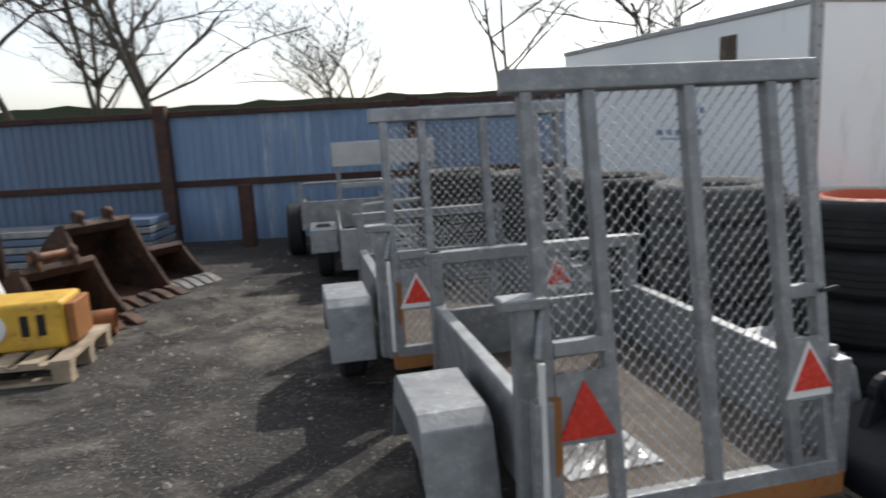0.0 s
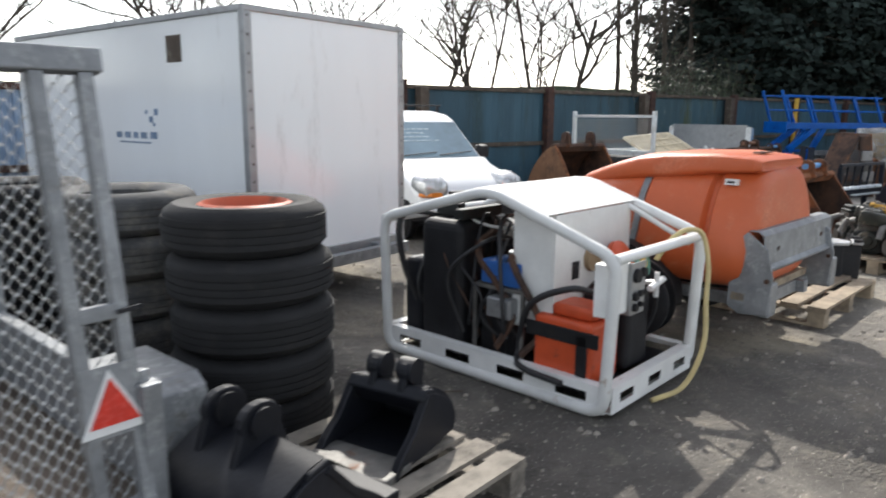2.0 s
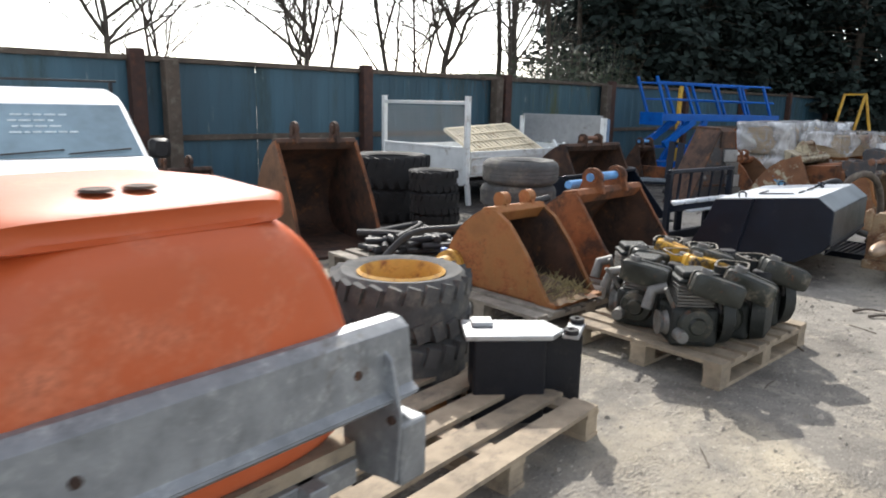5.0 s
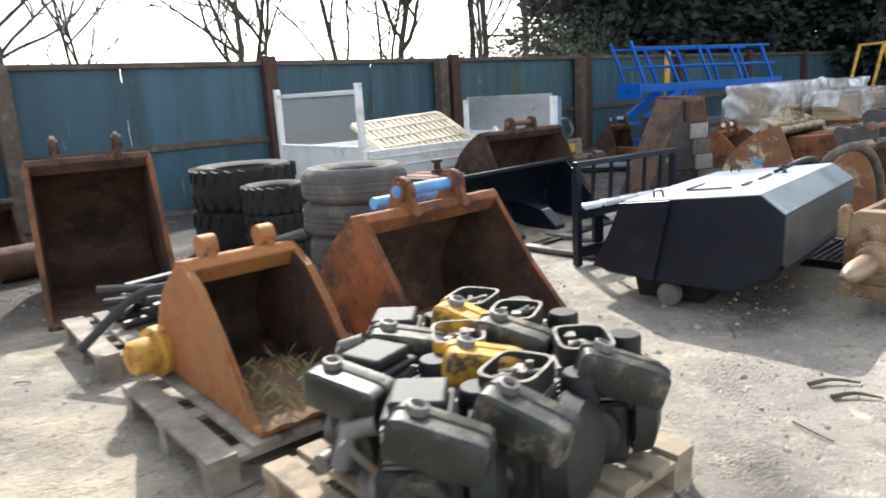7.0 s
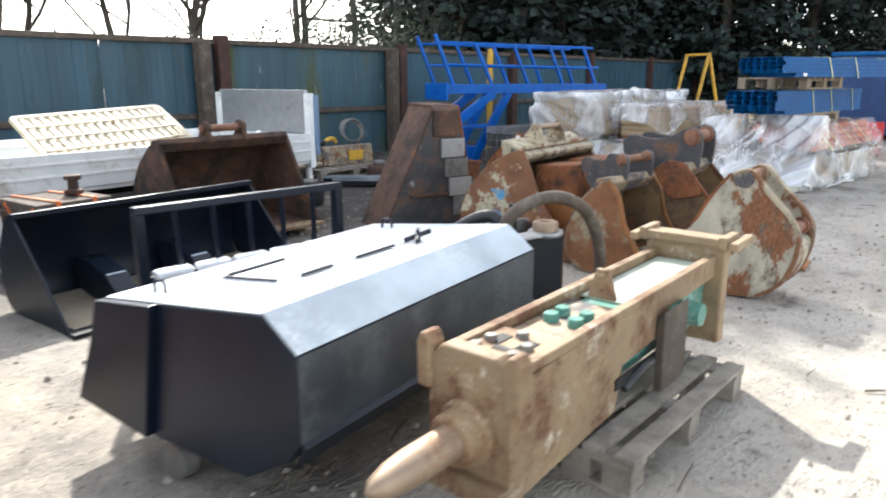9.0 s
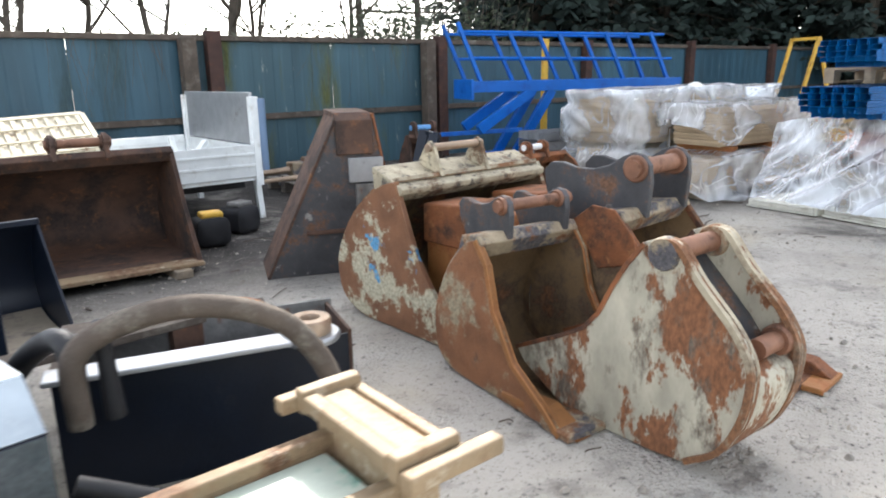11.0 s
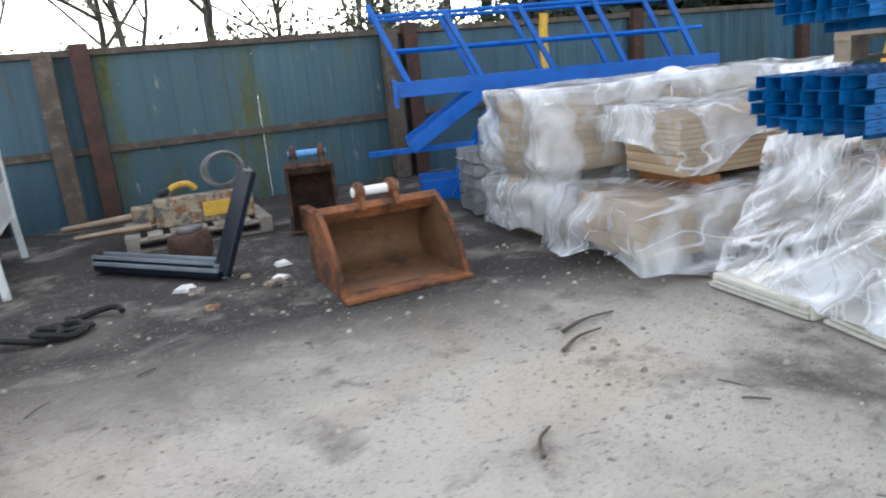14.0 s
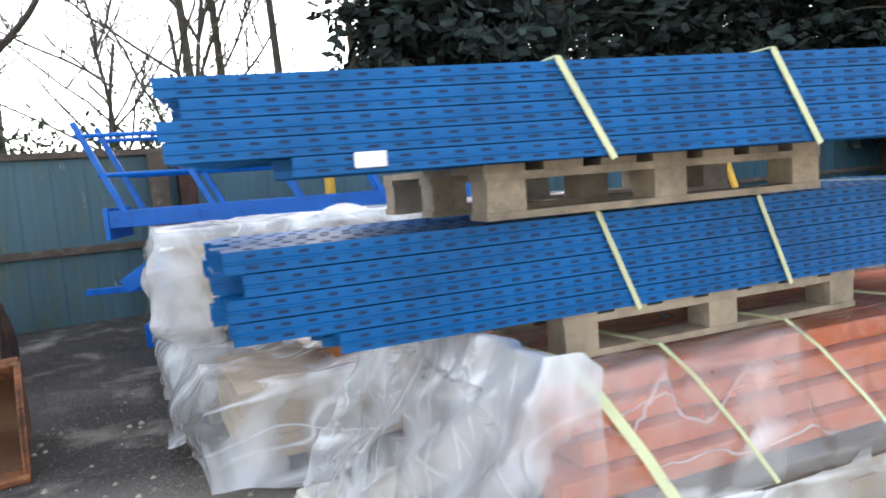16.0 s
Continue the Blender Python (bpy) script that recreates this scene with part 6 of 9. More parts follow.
for s in (-1, 1):
    side = [(s * 0.796, -0.62, 1.10), (s * 0.796, 0.02, 1.10), (s * 0.755, 0.02, 1.50), (s * 0.755, -0.15, 1.52)]
    part("side_window", Geo().add(side + [(x + s * 0.012, y, z) for x, y, z in side], [(0, 1, 2, 3), (7, 6, 5, 4), (0, 4, 5, 1), (1, 5, 6, 2), (2, 6, 7, 3), (3, 7, 4, 0)]), mat("dark side glass", (0.02, 0.025, 0.03), 0.06, 0, 0.1, 3, bump=0, gloss=0.8), ob)
    for y in (0.10, -0.72):
        part("door_seam", Geo().box(s * 0.828, s * 0.834, y, y + 0.008, 0.40, 1.0), M_BLACKP, ob)
    part("rubbing_strip", Geo().box(s * 0.826, s * 0.846, -1.0, 1.9, 0.44, 0.53), M_BLACKP, ob, bevel=0.008)
    part("door_handle", Geo().box(s * 0.826, s * 0.85, -0.08, 0.06, 0.86, 0.89), M_BLACKP, ob, bevel=0.006)
    part("mirror", loft([(-0.74, s * 0.94 - 0.06, s * 0.94 + 0.06, 1.06, 1.22, 4), (-0.68, s * 0.94 - 0.11, s * 0.94 + 0.11, 1.03, 1.25, 4), (-0.58, s * 0.94 - 0.10, s * 0.94 + 0.10, 1.04, 1.24, 4)], 18), M_BLACKP, ob, "black door mirror", smooth=True)
    lens = loft([(-1.935, s * 0.60 - 0.11, s * 0.60 + 0.11, 0.64, 0.80, 2.8), (-1.90, s * 0.60 - 0.17, s * 0.60 + 0.17, 0.61, 0.86, 2.8), (-1.78, s * 0.61 - 0.20, s * 0.61 + 0.20, 0.60, 0.91, 2.6), (-1.62, s * 0.62 - 0.20, s * 0.62 + 0.205, 0.62, 0.93, 2.6)], 24)
    hl = part("headlight", lens, mat("headlight chrome", (0.55, 0.56, 0.56), 0.15, 0.6, 0.3, 14, bump=0.2), ob, "clear oval headlight", smooth=True)
    part("reflector_bowl", loft([(-1.945, s * 0.60 - 0.06, s * 0.60 + 0.06, 0.72, 0.83, 2.2), (-1.90, s * 0.60 - 0.09, s * 0.60 + 0.09, 0.70, 0.86, 2.2)], 16), M_LENS, hl, smooth=True)
    part("indicator", loft([(-1.95, s * 0.62 - 0.09, s * 0.62 + 0.09, 0.625, 0.69, 3), (-1.80, s * 0.63 - 0.18, s * 0.63 + 0.19, 0.605, 0.70, 3)], 14), M_LAMP, hl, "amber indicator", smooth=True)
    for y in (-1.28, 1.35):
        part("arch", Geo().lathe([(0.001, 0.0), (0.36, 0.0), (0.37, 0.006), (0.001, 0.012)], 28, Matrix.Translation((s * 0.823, y, 0.33)) @ Matrix.Rotation(radians(90), 4, "Y")), M_BLACKP, ob)
        w = wheel(ob, s * 0.76, y, 0.30, 0.18, M_RUBBER, s)
part("grille", Geo().box(-0.42, 0.42, -1.985, -1.90, 0.62, 0.70), M_BLACKP, ob, bevel=0.01)
part("badge", Geo().lathe([(0.001, 0.012), (0.05, 0.012), (0.055, 0)], 4, Matrix.Translation((0, -1.985, 0.66)) @ Matrix.Rotation(radians(90), 4, "X")), M_ALU, ob)
part("front_bumper", loft([(-2.02, -0.62, 0.62, 0.32, 0.54, 5), (-1.98, -0.74, 0.74, 0.27, 0.58, 5), (-1.80, -0.845, 0.845, 0.25, 0.58, 6), (-1.55, -0.85, 0.85, 0.26, 0.56, 6)], 24), M_BLACKP, ob, "dark plastic bumper", smooth=True)
part("number_plate", Geo().box(-0.26, 0.26, -2.03, -2.02, 0.40, 0.51), M_REDWHITE, ob, "pale plate with plain bars")
part("plate_bar", Geo().box(-0.2, 0.2, -2.033, -2.03, 0.43, 0.48), M_BLACKP, ob)
part("roof_bar", Geo().box(-0.74, 0.74, 0.25, 0.29, 1.83, 1.855).box(-0.70, -0.66, 0.25, 0.29, 1.72, 1.83).box(0.66, 0.70, 0.25, 0.29, 1.72, 1.83), M_BLACKP, ob, "black roof bar", bevel=0.005)
part("underside", Geo().box(-0.74, 0.74, -1.6, 1.85, 0.2, 0.30), M_BLACKP, ob)


# ---- middle of the yard: buckets, tyres, engines ----
bucket(at(7.60, 7.40, 0, -5), "large deep rusty bucket standing open", 0.84, 1.04, 0.72, 0.70, M_RUST_D, M_RUST_B, M_RUST_D, ear_gap=0.42, ear_h=0.18, teeth=0, edge=[(-0.72, 0.012), (-0.60, 0.16), (-0.42, 0.48), (-0.20, 0.80)], edge_mat=M_RUST)
bucket(at(7.79, 4.62, 0.148, 7), "small orange-rust bucket with earth and dry grass on a pallet", 0.52, 0.58, 0.50, 0.45, M_RUST_Y, M_RUST_Y, M_RUST_D, ear_gap=0.27, ear_h=0.10, edge=[(-0.50, 0.012), (-0.43, 0.11), (-0.28, 0.33), (-0.13, 0.50)])
M_TOOTH = mat("worn pinkish rusty steel", (0.36, 0.215, 0.135), 0.7, 0.0, 0.3, 8, ((0.22, 0.10, 0.045), 7, 0.50, 0.64, 0.8), ((0.46, 0.36, 0.26), 9, 0.60, 0.72, 0.6), bump=0.4)
M_FLOORW = mat("orange rust and dried dirt on a bucket floor", (0.25, 0.125, 0.045), 0.8, 0.0, 0.3, 3, ((0.34, 0.25, 0.15), 2.2, 0.44, 0.62, 0.8), ((0.12, 0.07, 0.04), 4, 0.56, 0.70, 0.7), bump=0.35)
wb = bucket(at(8.90, 4.76, 0, 9), "wide rusty bucket with teeth and blue wrapped pins", 0.97, 0.78, 0.64, 0.50, M_RUST, M_RUST, M_RUST_D, teeth=4, ear_gap=0.36, ear_h=0.17, pin=M_PIN_B, pins=2, lip_mat=M_TOOTH)
part("floor_wear", Geo().plate([(0.34, 0.075), (0.22, 0.044), (0.0, 0.030), (-0.30, 0.029), (-0.55, 0.031)], -0.004, -0.455, 0.455), M_FLOORW, wb, "orange worn bucket floor", smooth=True)
for x, w in ((-0.28, 0.22), (0.10, 0.30), (0.40, 0.12)):
    part("mud_cake", Geo().prism([(-0.52, 0.033), (-0.20, 0.034), (-0.26, 0.05), (-0.44, 0.046)], x - w / 2, x + w / 2), M_FLOORW, wb, bevel=0.006)
bucket(at(6.75, 9.2, 0, 5), "dark rusty bucket by the fence", 0.8, 0.62, 0.4, 0.45, M_RUST_D, M_RUST_D, M_RUST_D, ear_h=0.15)
r_ = random.Random(77)
ob = thing("grass_clump", at(7.78, 4.30, 0.17), "dry grass and earth lying in the small bucket", "grass", kind="stuff")
g = Geo()
for k in range(420):
    x, y = r_.uniform(-0.15, 0.2), r_.gauss(0.05, 0.13)
    p = Vector((x, y, 0.02))
    d = Vector((r_.uniform(-1, 1), r_.uniform(-1, 1), r_.uniform(0.1, 1.2))).normalized() * r_.uniform(0.05, 0.16)
    w = d.orthogonal().normalized() * 0.003
    g.add([p - w, p + w, p + d * 0.6 + w * 0.7 + Vector((0, 0, 0.01)), p + d], [(0, 1, 2, 3)])
part("blades", g, M_STRAW, ob)
ob = thing("earth_heap", at(7.80, 4.36, 0.16), "loose dark earth in the bucket floor", "earth", kind="stuff")
g = Geo()
vs = [((i - 6) * 0.034, (j - 6) * 0.055, 0.10 * math.exp(-((i - 6) ** 2 + (j - 7) ** 2) / 26) + 0.02 * r_.random()) for j in range(13) for i in range(13)]
g.add(vs, [(j * 13 + i, j * 13 + i + 1, (j + 1) * 13 + i + 1, (j + 1) * 13 + i) for j in range(12) for i in range(12)])
part("soil", g, M_INSIDE, ob, smooth=True)

pallet(at(7.90, 4.55, 0, 6), "weathered pallet under the small orange bucket", M_WOOD_G, 1.15, 1.0)
pallet(at(7.78, 5.95, 0, 4), "grey pallet heaped with black hoses", M_WOOD_G, 1.15, 0.9)
pallet(at(8.14, 3.44, 0, 6), "worn pallet loaded with small engines", M_WOOD, 1.12, 0.98, 8)
ob = thing("hose_heap", at(7.8, 6.0, 0.146), "heap of thick black hydraulic hoses on a pallet", "hoses")
for k in range(13):
    a = r_.uniform(0, 3.14)
    c = [Vector((r_.uniform(-0.42, 0.42), r_.uniform(-0.32, 0.32), 0.035 + 0.028 * (k % 6))) for _ in range(4)]
    part("hose", Geo().pipe(curve_pts(c, 6), 0.028, 8), M_HOSE, ob, smooth=True)
part("hose", Geo().pipe(curve_pts([(-0.62, -0.42, 0.02), (-0.3, -0.45, 0.26), (0.0, -0.75, 0.34), (0.12, -1.25, 0.56), (0.3, -1.35, 0.62)], 7), 0.026, 8), M_HOSE, ob, "long hose looped up to the bucket ear", smooth=True)
part("cap", Geo().lathe([(0.001, 0.09), (0.03, 0.08), (0.035, 0)], 12, Matrix.Translation((0.05, -0.42, 0.02))), M_CRATE, ob, "blue plastic cap", smooth=True)
ob = thing("yellow_drive_head", at(7.42, 4.96, 0.146, 20), "rusty yellow painted auger drive head on its side", "drive head")
part("body", Geo().lathe([(0.001, 0.0), (0.07, 0.0), (0.085, 0.02), (0.085, 0.10), (0.12, 0.11), (0.12, 0.16), (0.10, 0.17), (0.10, 0.30), (0.001, 0.30)], 24, Matrix.Translation((-0.1, 0, 0.122)) @ Matrix.Rotation(radians(90), 4, "Y")), M_RIM_Y, ob, smooth=True)
part("flange", Geo().lathe([(0.001, 0.0), (0.115, 0.0), (0.115, 0.025), (0.001, 0.025)], 24, Matrix.Translation((0.2, 0, 0.122)) @ Matrix.Rotation(radians(90), 4, "Y")), M_YELLOW, ob)


# rocks of engines: small diesels with rocker boxes and fuel tanks
def engine(m, paint, tank_paint, label, is_open, grp="small engines"):
    ob = thing("small_engine", m, label, "engine", grp)
    part("crankcase", Geo().box(-0.13, 0.13, -0.12, 0.14, 0.0, 0.22), paint, ob, bevel=0.03, seg=3)
    cyl = part("cylinder", Geo().box(-0.075, 0.075, -0.075, 0.075, 0.22, 0.35), M_IRON, ob)
    for k in range(7):
        part("fin", Geo().box(-0.10, 0.10, -0.095, 0.095, 0.222 + 0.018 * k, 0.232 + 0.018 * k), M_IRON, cyl)
    if is_open:
        ring = lambda w, d: [(w * math.copysign(abs(math.cos(t)) ** 0.45, math.cos(t)), d * math.copysign(abs(math.sin(t)) ** 0.45, math.sin(t))) for t in [2 * math.pi * i / 28 for i in range(28)]]
        o_, i_ = ring(0.092, 0.115), ring(0.080, 0.103)
        def band(loops):
            """Ring of quads between the given closed loops (outline, height)."""
            n = 28
            return Geo().add([Vector((*p, z)) for lo, z in loops for p in lo], [(j * n + k, j * n + (k + 1) % n, (j + 1) * n + (k + 1) % n, (j + 1) * n + k) for j in range(len(loops) - 1) for k in range(n)])

        wall = band([(o_, 0.33), (o_, 0.405), (i_, 0.405), (i_, 0.33)])
        hd = part("rocker_box", wall, paint, ob)
        part("floor_plate", Geo().box(-0.079, 0.079, -0.1, 0.1, 0.33, 0.345), paint, hd)
        rim = band([(o_, 0.4055), (o_, 0.409), (i_, 0.409), (i_, 0.4055)])
        part("gasket_rim", rim, M_ENG_R, hd, "pale scraped gasket face")
        for k in range(9):
            cx, cy = rnd.uniform(-0.05, 0.05), rnd.uniform(-0.075, 0.075)
            if k % 3 == 0:
                gg = Geo().pipe([(cx - 0.03, cy, 0.375), (cx + 0.03, cy + rnd.uniform(-0.03, 0.03), rnd.uniform(0.38, 0.405))], 0.009, 7)
            elif k % 3 == 1:
                gg = Geo().pipe([(cx, cy, 0.345), (cx, cy, rnd.uniform(0.385, 0.41))], rnd.uniform(0.011, 0.017), 10)
            else:
                gg = Geo().box(cx - 0.012, cx + 0.012, cy - 0.022, cy + 0.022, 0.345, rnd.uniform(0.375, 0.4))
            part("valve_gear", gg, M_ENG_R if k % 2 else M_IRON, hd)
    else:
        hd = part("rocker_cover", Geo().box(-0.10, 0.10, -0.10, 0.10, 0.35, 0.375).box(-0.08, 0.08, -0.085, 0.085, 0.375, 0.415), paint, ob, bevel=0.014, seg=3)
    tk = part("fuel_tank", loft([(-0.245, -0.12, 0.11, 0.28, 0.375, 6), (-0.235, -0.138, 0.128, 0.268, 0.386, 7), (-0.18, -0.14, 0.13, 0.266, 0.388, 7), (-0.175, -0.147, 0.137, 0.260, 0.394, 7), (-0.168, -0.14, 0.13, 0.266, 0.388, 7), (-0.115, -0.138, 0.128, 0.268, 0.386, 7), (-0.105, -0.12, 0.11, 0.28, 0.375, 6)], 28), tank_paint, ob, smooth=True)
    tk.matrix_basis = Matrix.Translation((0.0, -0.015, 0.03)) @ Matrix.Rotation(radians(rnd.uniform(8, 19)), 4, "Y") @ Matrix.Rotation(radians(rnd.uniform(-8, 4)), 4, "Z")
    part("filler_cap", Geo().lathe([(0.014, 0.02), (0.022, 0.034), (0.03, 0.032), (0.033, 0.0)], 16, Matrix.Translation((-0.08, -0.17, 0.378))), M_IRON, tk, smooth=True)
    fw = Matrix.Translation((0.135, 0.02, 0.16)) @ Matrix.Rotation(radians(90), 4, "Y")
    part("flywheel_cowl", Geo().lathe([(0.001, 0.10), (0.10, 0.10), (0.16, 0.07), (0.175, 0.0)], 28, fw), paint, ob, smooth=True)
    part("recoil_cover", Geo().lathe([(0.001, 0.05), (0.04, 0.05), (0.05, 0.035), (0.085, 0.03), (0.098, 0.0)], 24, Matrix.Translation((0.0, -0.12, 0.13)) @ Matrix.Rotation(radians(90), 4, "X")), tank_paint, ob, smooth=True)
    part("air_filter", Geo().lathe([(0.001, 0.11), (0.05, 0.11), (0.058, 0.10), (0.058, 0.02), (0.05, 0.0), (0.001, 0.0)], 20, Matrix.Translation((0.16, 0.11, 0.26))), M_BLACKP, ob, smooth=True)
    part("fuel_pipe", Geo().pipe(curve_pts([(0.10, -0.16, 0.27), (0.13, -0.12, 0.20), (0.10, -0.08, 0.24), (0.05, -0.02, 0.30)], 5), 0.007, 6), M_HOSE, ob, smooth=True)
    part("lever", Geo().beam((-0.12, -0.10, 0.22), (-0.19, -0.16, 0.34), 0.012, 0.02), M_IRON, ob)
    part("oil_filter", Geo().lathe([(0.001, 0.08), (0.032, 0.078), (0.036, 0.0)], 16, Matrix.Translation((-0.09, -0.125, 0.08)) @ Matrix.Rotation(radians(90), 4, "X")), M_ENG_Y if is_open else M_IRON, ob, smooth=True)
    part("exhaust", Geo().pipe([(-0.13, 0.02, 0.30), (-0.21, 0.02, 0.28), (-0.24, 0.0, 0.18)], 0.032, 10), M_IRON, ob, smooth=True)
    part("pulley", Geo().lathe([(0.001, 0.05), (0.07, 0.05), (0.055, 0.025), (0.07, 0.0), (0.001, 0.0)], 20, Matrix.Translation((-0.13, -0.02, 0.11)) @ Matrix.Rotation(radians(-90), 4, "Y")), M_IRON, ob, smooth=True)
    return ob


for k, (x, y, a, p, tp, lab) in enumerate(((7.80, 3.22, -52, M_ENG, M_ENG_T, "oily dark green single-cylinder engine with a dusty tank"), (8.12, 3.18, -48, M_ENG, M_ENG_T, "dark oily engine with an open rocker box"), (8.44, 3.22, -44, M_ENG, M_ENG_T, "dark engine with a grey cowl at the pallet edge"), (7.86, 3.58, -56, M_ENG, M_ENG_T, "green engine with dented fuel tank"),
                            (8.17, 3.55, -50, M_ENG_Y, M_ENG_Y, "engine with faded yellow rocker box and tank"), (8.47, 3.60, -46, M_ENG, M_ENG_T, "dark engine with scratched tank"), (8.10, 3.86, -50, M_ENG, M_ENG_T, "dark engine behind the others"), (8.46, 3.86, -42, M_ENG, M_ENG_Y, "dark engine with a yellow tank"))):
    engine(at(x, y, 0.150, a + (14, -16, 9, -12, 18, -8, 12, -20)[k]), p, tp, lab, k in (1, 2, 4, 5, 7))

# yellow-rimmed tyres and steel sections beside the path
for x, y, z, rim_ in ((6.36, 3.93, 0.0, None), (6.36, 3.95, 0.30, M_RIM_Y)):
    tyre(at(x, y, z, 20), "chunky agricultural tyre on a rusty yellow rim" if rim_ else "chunky worn agricultural tyre lying flat", 0.36, 0.30, M_RUBBER_G, rim_, 24, "tractor tyres", hole=0.62)
tyre(at(5.72, 4.25, 0, 10), "chunky worn agricultural tyre lying flat", 0.36, 0.3, M_RUBBER_G, None, 20, "tractor tyres", hole=0.6)
tyre(at(5.9, 5.6, 0, 40), "old black tyre lying flat by the van", 0.33, 0.2, M_RUBBER)
ob = thing("timber_offcut", at(6.18, 3.42, 0, 30), "split brown timber offcut", "timber")
part("block", Geo().prism([(-0.05, 0), (0.05, 0), (0.045, 0.09), (-0.03, 0.12)], -0.1, 0.1), M_RUST_Y, ob, bevel=0.006)

# loader wheels and other tyres further back
for cx, cy, rad, wd, n_, mt, lg in ((9.05, 8.35, 0.50, 0.40, 2, M_RUBBER, 24), (8.95, 7.25, 0.27, 0.235, 3, M_RUBBER, 20), (9.06, 6.00, 0.365, 0.228, 4, M_RUBBER_G, 0)):
    z = 0.0
    for i in range(n_):
        tyre(at(cx + r_.uniform(-0.02, 0.02), cy + r_.uniform(-0.02, 0.02), z, r_.uniform(0, 90)), "dusty grey lorry tyre in a stack" if not lg else "dusty block-tread loader tyre in a stack", rad, wd, mt, None, lg)
        z += wd
pallet(at(9.62, 5.62, 0, 20), "broken grey pallet behind the buckets", M_WOOD_G, 0.5, 0.5, 4)
ob = thing("steel_roller", at(7.3, 8.6, 0, 10), "rusty cast roller lying by the fence", "roller")
part("drum", Geo().lathe([(0.001, -0.4), (0.13, -0.4), (0.15, -0.38), (0.15, 0.38), (0.13, 0.4), (0.001, 0.4)], 20, Matrix.Translation((0, 0, 0.15)) @ Matrix.Rotation(radians(90), 4, "Y")), M_RUST_D, ob, smooth=True)

# ---- sweeper collector: long chamfered steel box ----
ob = thing("sweeper_attachment", at(10.38, 3.80, 0, 13.8), "black painted steel sweeper box with sky sheen painted on top", "sweeper")
SL, SW = 1.52, 0.82
cs = [(0.0, 0.72), (SW, 0.63), (SW + 0.07, 0.45), (SW + 0.19, 0.21), (SW + 0.10, 0.17), (0.55, 0.15), (0.12, 0.15), (-0.08, 0.27), (-0.13, 0.34), (-0.13, 0.62)]
# sky reflection is put into the colours of the top and chamfer skins
M_SWTOP = mat("pale paint and sky sheen", (0.76, 0.80, 0.83), 0.30, 0.0, 0.10, 3, ((0.58, 0.61, 0.63), 2.5, 0.52, 0.75, 0.5), bump=0.06, gloss=0.8)
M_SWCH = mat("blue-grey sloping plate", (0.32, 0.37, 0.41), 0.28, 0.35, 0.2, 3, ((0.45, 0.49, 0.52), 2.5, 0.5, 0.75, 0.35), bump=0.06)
part("body", Geo().prism(cs, 0.0, SL), M_BLACK, ob, bevel=0.006)
tipped = Matrix.Translation((0, 0, 0.72)) @ Matrix.Rotation(math.atan2(-0.09, SW), 4, "X")
part("top_skin", Geo().box(0.004, SL - 0.004, 0.004, SW - 0.006, 0.001, 0.006, tipped), M_SWTOP, ob, "top plate coloured pale for sky reflection")
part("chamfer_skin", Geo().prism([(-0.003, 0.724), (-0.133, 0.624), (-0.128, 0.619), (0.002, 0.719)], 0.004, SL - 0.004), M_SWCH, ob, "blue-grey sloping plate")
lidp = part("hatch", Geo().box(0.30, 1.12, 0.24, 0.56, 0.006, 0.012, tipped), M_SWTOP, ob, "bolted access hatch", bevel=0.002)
for a, b, c, d in ((0.34, 0.62, 0.545, 0.56), (0.70, 0.94, 0.225, 0.24), (0.30, 0.312, 0.26, 0.54), (0.4, 0.56, 0.225, 0.24)):
    part("hatch_bar", Geo().box(a, b, c, d, 0.012, 0.022, tipped), M_BLACK, lidp)
part("wing_bolt", Geo().beam(tipped @ Vector((1.0, 0.16, 0.02)), tipped @ Vector((1.12, 0.23, 0.05)), 0.012, 0.02).beam(tipped @ Vector((1.02, 0.24, 0.02)), tipped @ Vector((1.10, 0.15, 0.05)), 0.012, 0.02).pipe([tipped @ Vector((1.06, 0.19, 0.0)), tipped @ Vector((1.06, 0.19, 0.06))], 0.01, 8), M_BLACK, lidp)
for x in (0.10, 1.40):
    part("lifting_ring", Geo().pipe(rounded([tipped @ Vector(p) for p in ((x, 0.60, 0.0), (x, 0.60, 0.05), (x, 0.66, 0.05), (x, 0.66, 0.0))], 0.02), 0.007, 6), M_BLACK, ob)
part("end_flange", Geo().prism([(0.50, 0.665), (SW, 0.63), (SW + 0.07, 0.45), (SW + 0.19, 0.21), (0.60, 0.16)], -0.035, -0.001), M_BLACK, ob, bevel=0.004)
# dust and the light on the side share this one colour
M_SWSIDE = mat("dusty dark side plate with lit tone", (0.060, 0.072, 0.085), 0.34, 0.2, 0.3, 3, ((0.16, 0.18, 0.19), 2.2, 0.45, 0.70, 0.6), bump=0.15)
part("side_skin", Geo().box(0.004, SL - 0.004, -0.136, -0.131, 0.345, 0.615), M_SWSIDE, ob, "dented dusty side plate, coloured as lit")
part("lower_fold", Geo().plate([(-0.135, 0.345), (-0.15, 0.33), (-0.10, 0.25)], 0.005, 0.0, SL), M_BLACK, ob)
part("caster", Geo().lathe([(0.001, -0.03), (0.07, -0.03), (0.075, 0.0), (0.07, 0.03), (0.001, 0.03)], 16, Matrix.Translation((0.04, 0.52, 0.075)) @ Matrix.Rotation(radians(90), 4, "Y")), M_IRON, ob, smooth=True)
part("bristle_roll", Geo().prism([(0.36, 0.0), (0.78, 0.0), (0.82, 0.16), (0.32, 0.16)], 0.16, SL - 0.12), M_BLACKP, ob, "worn brush bristles")

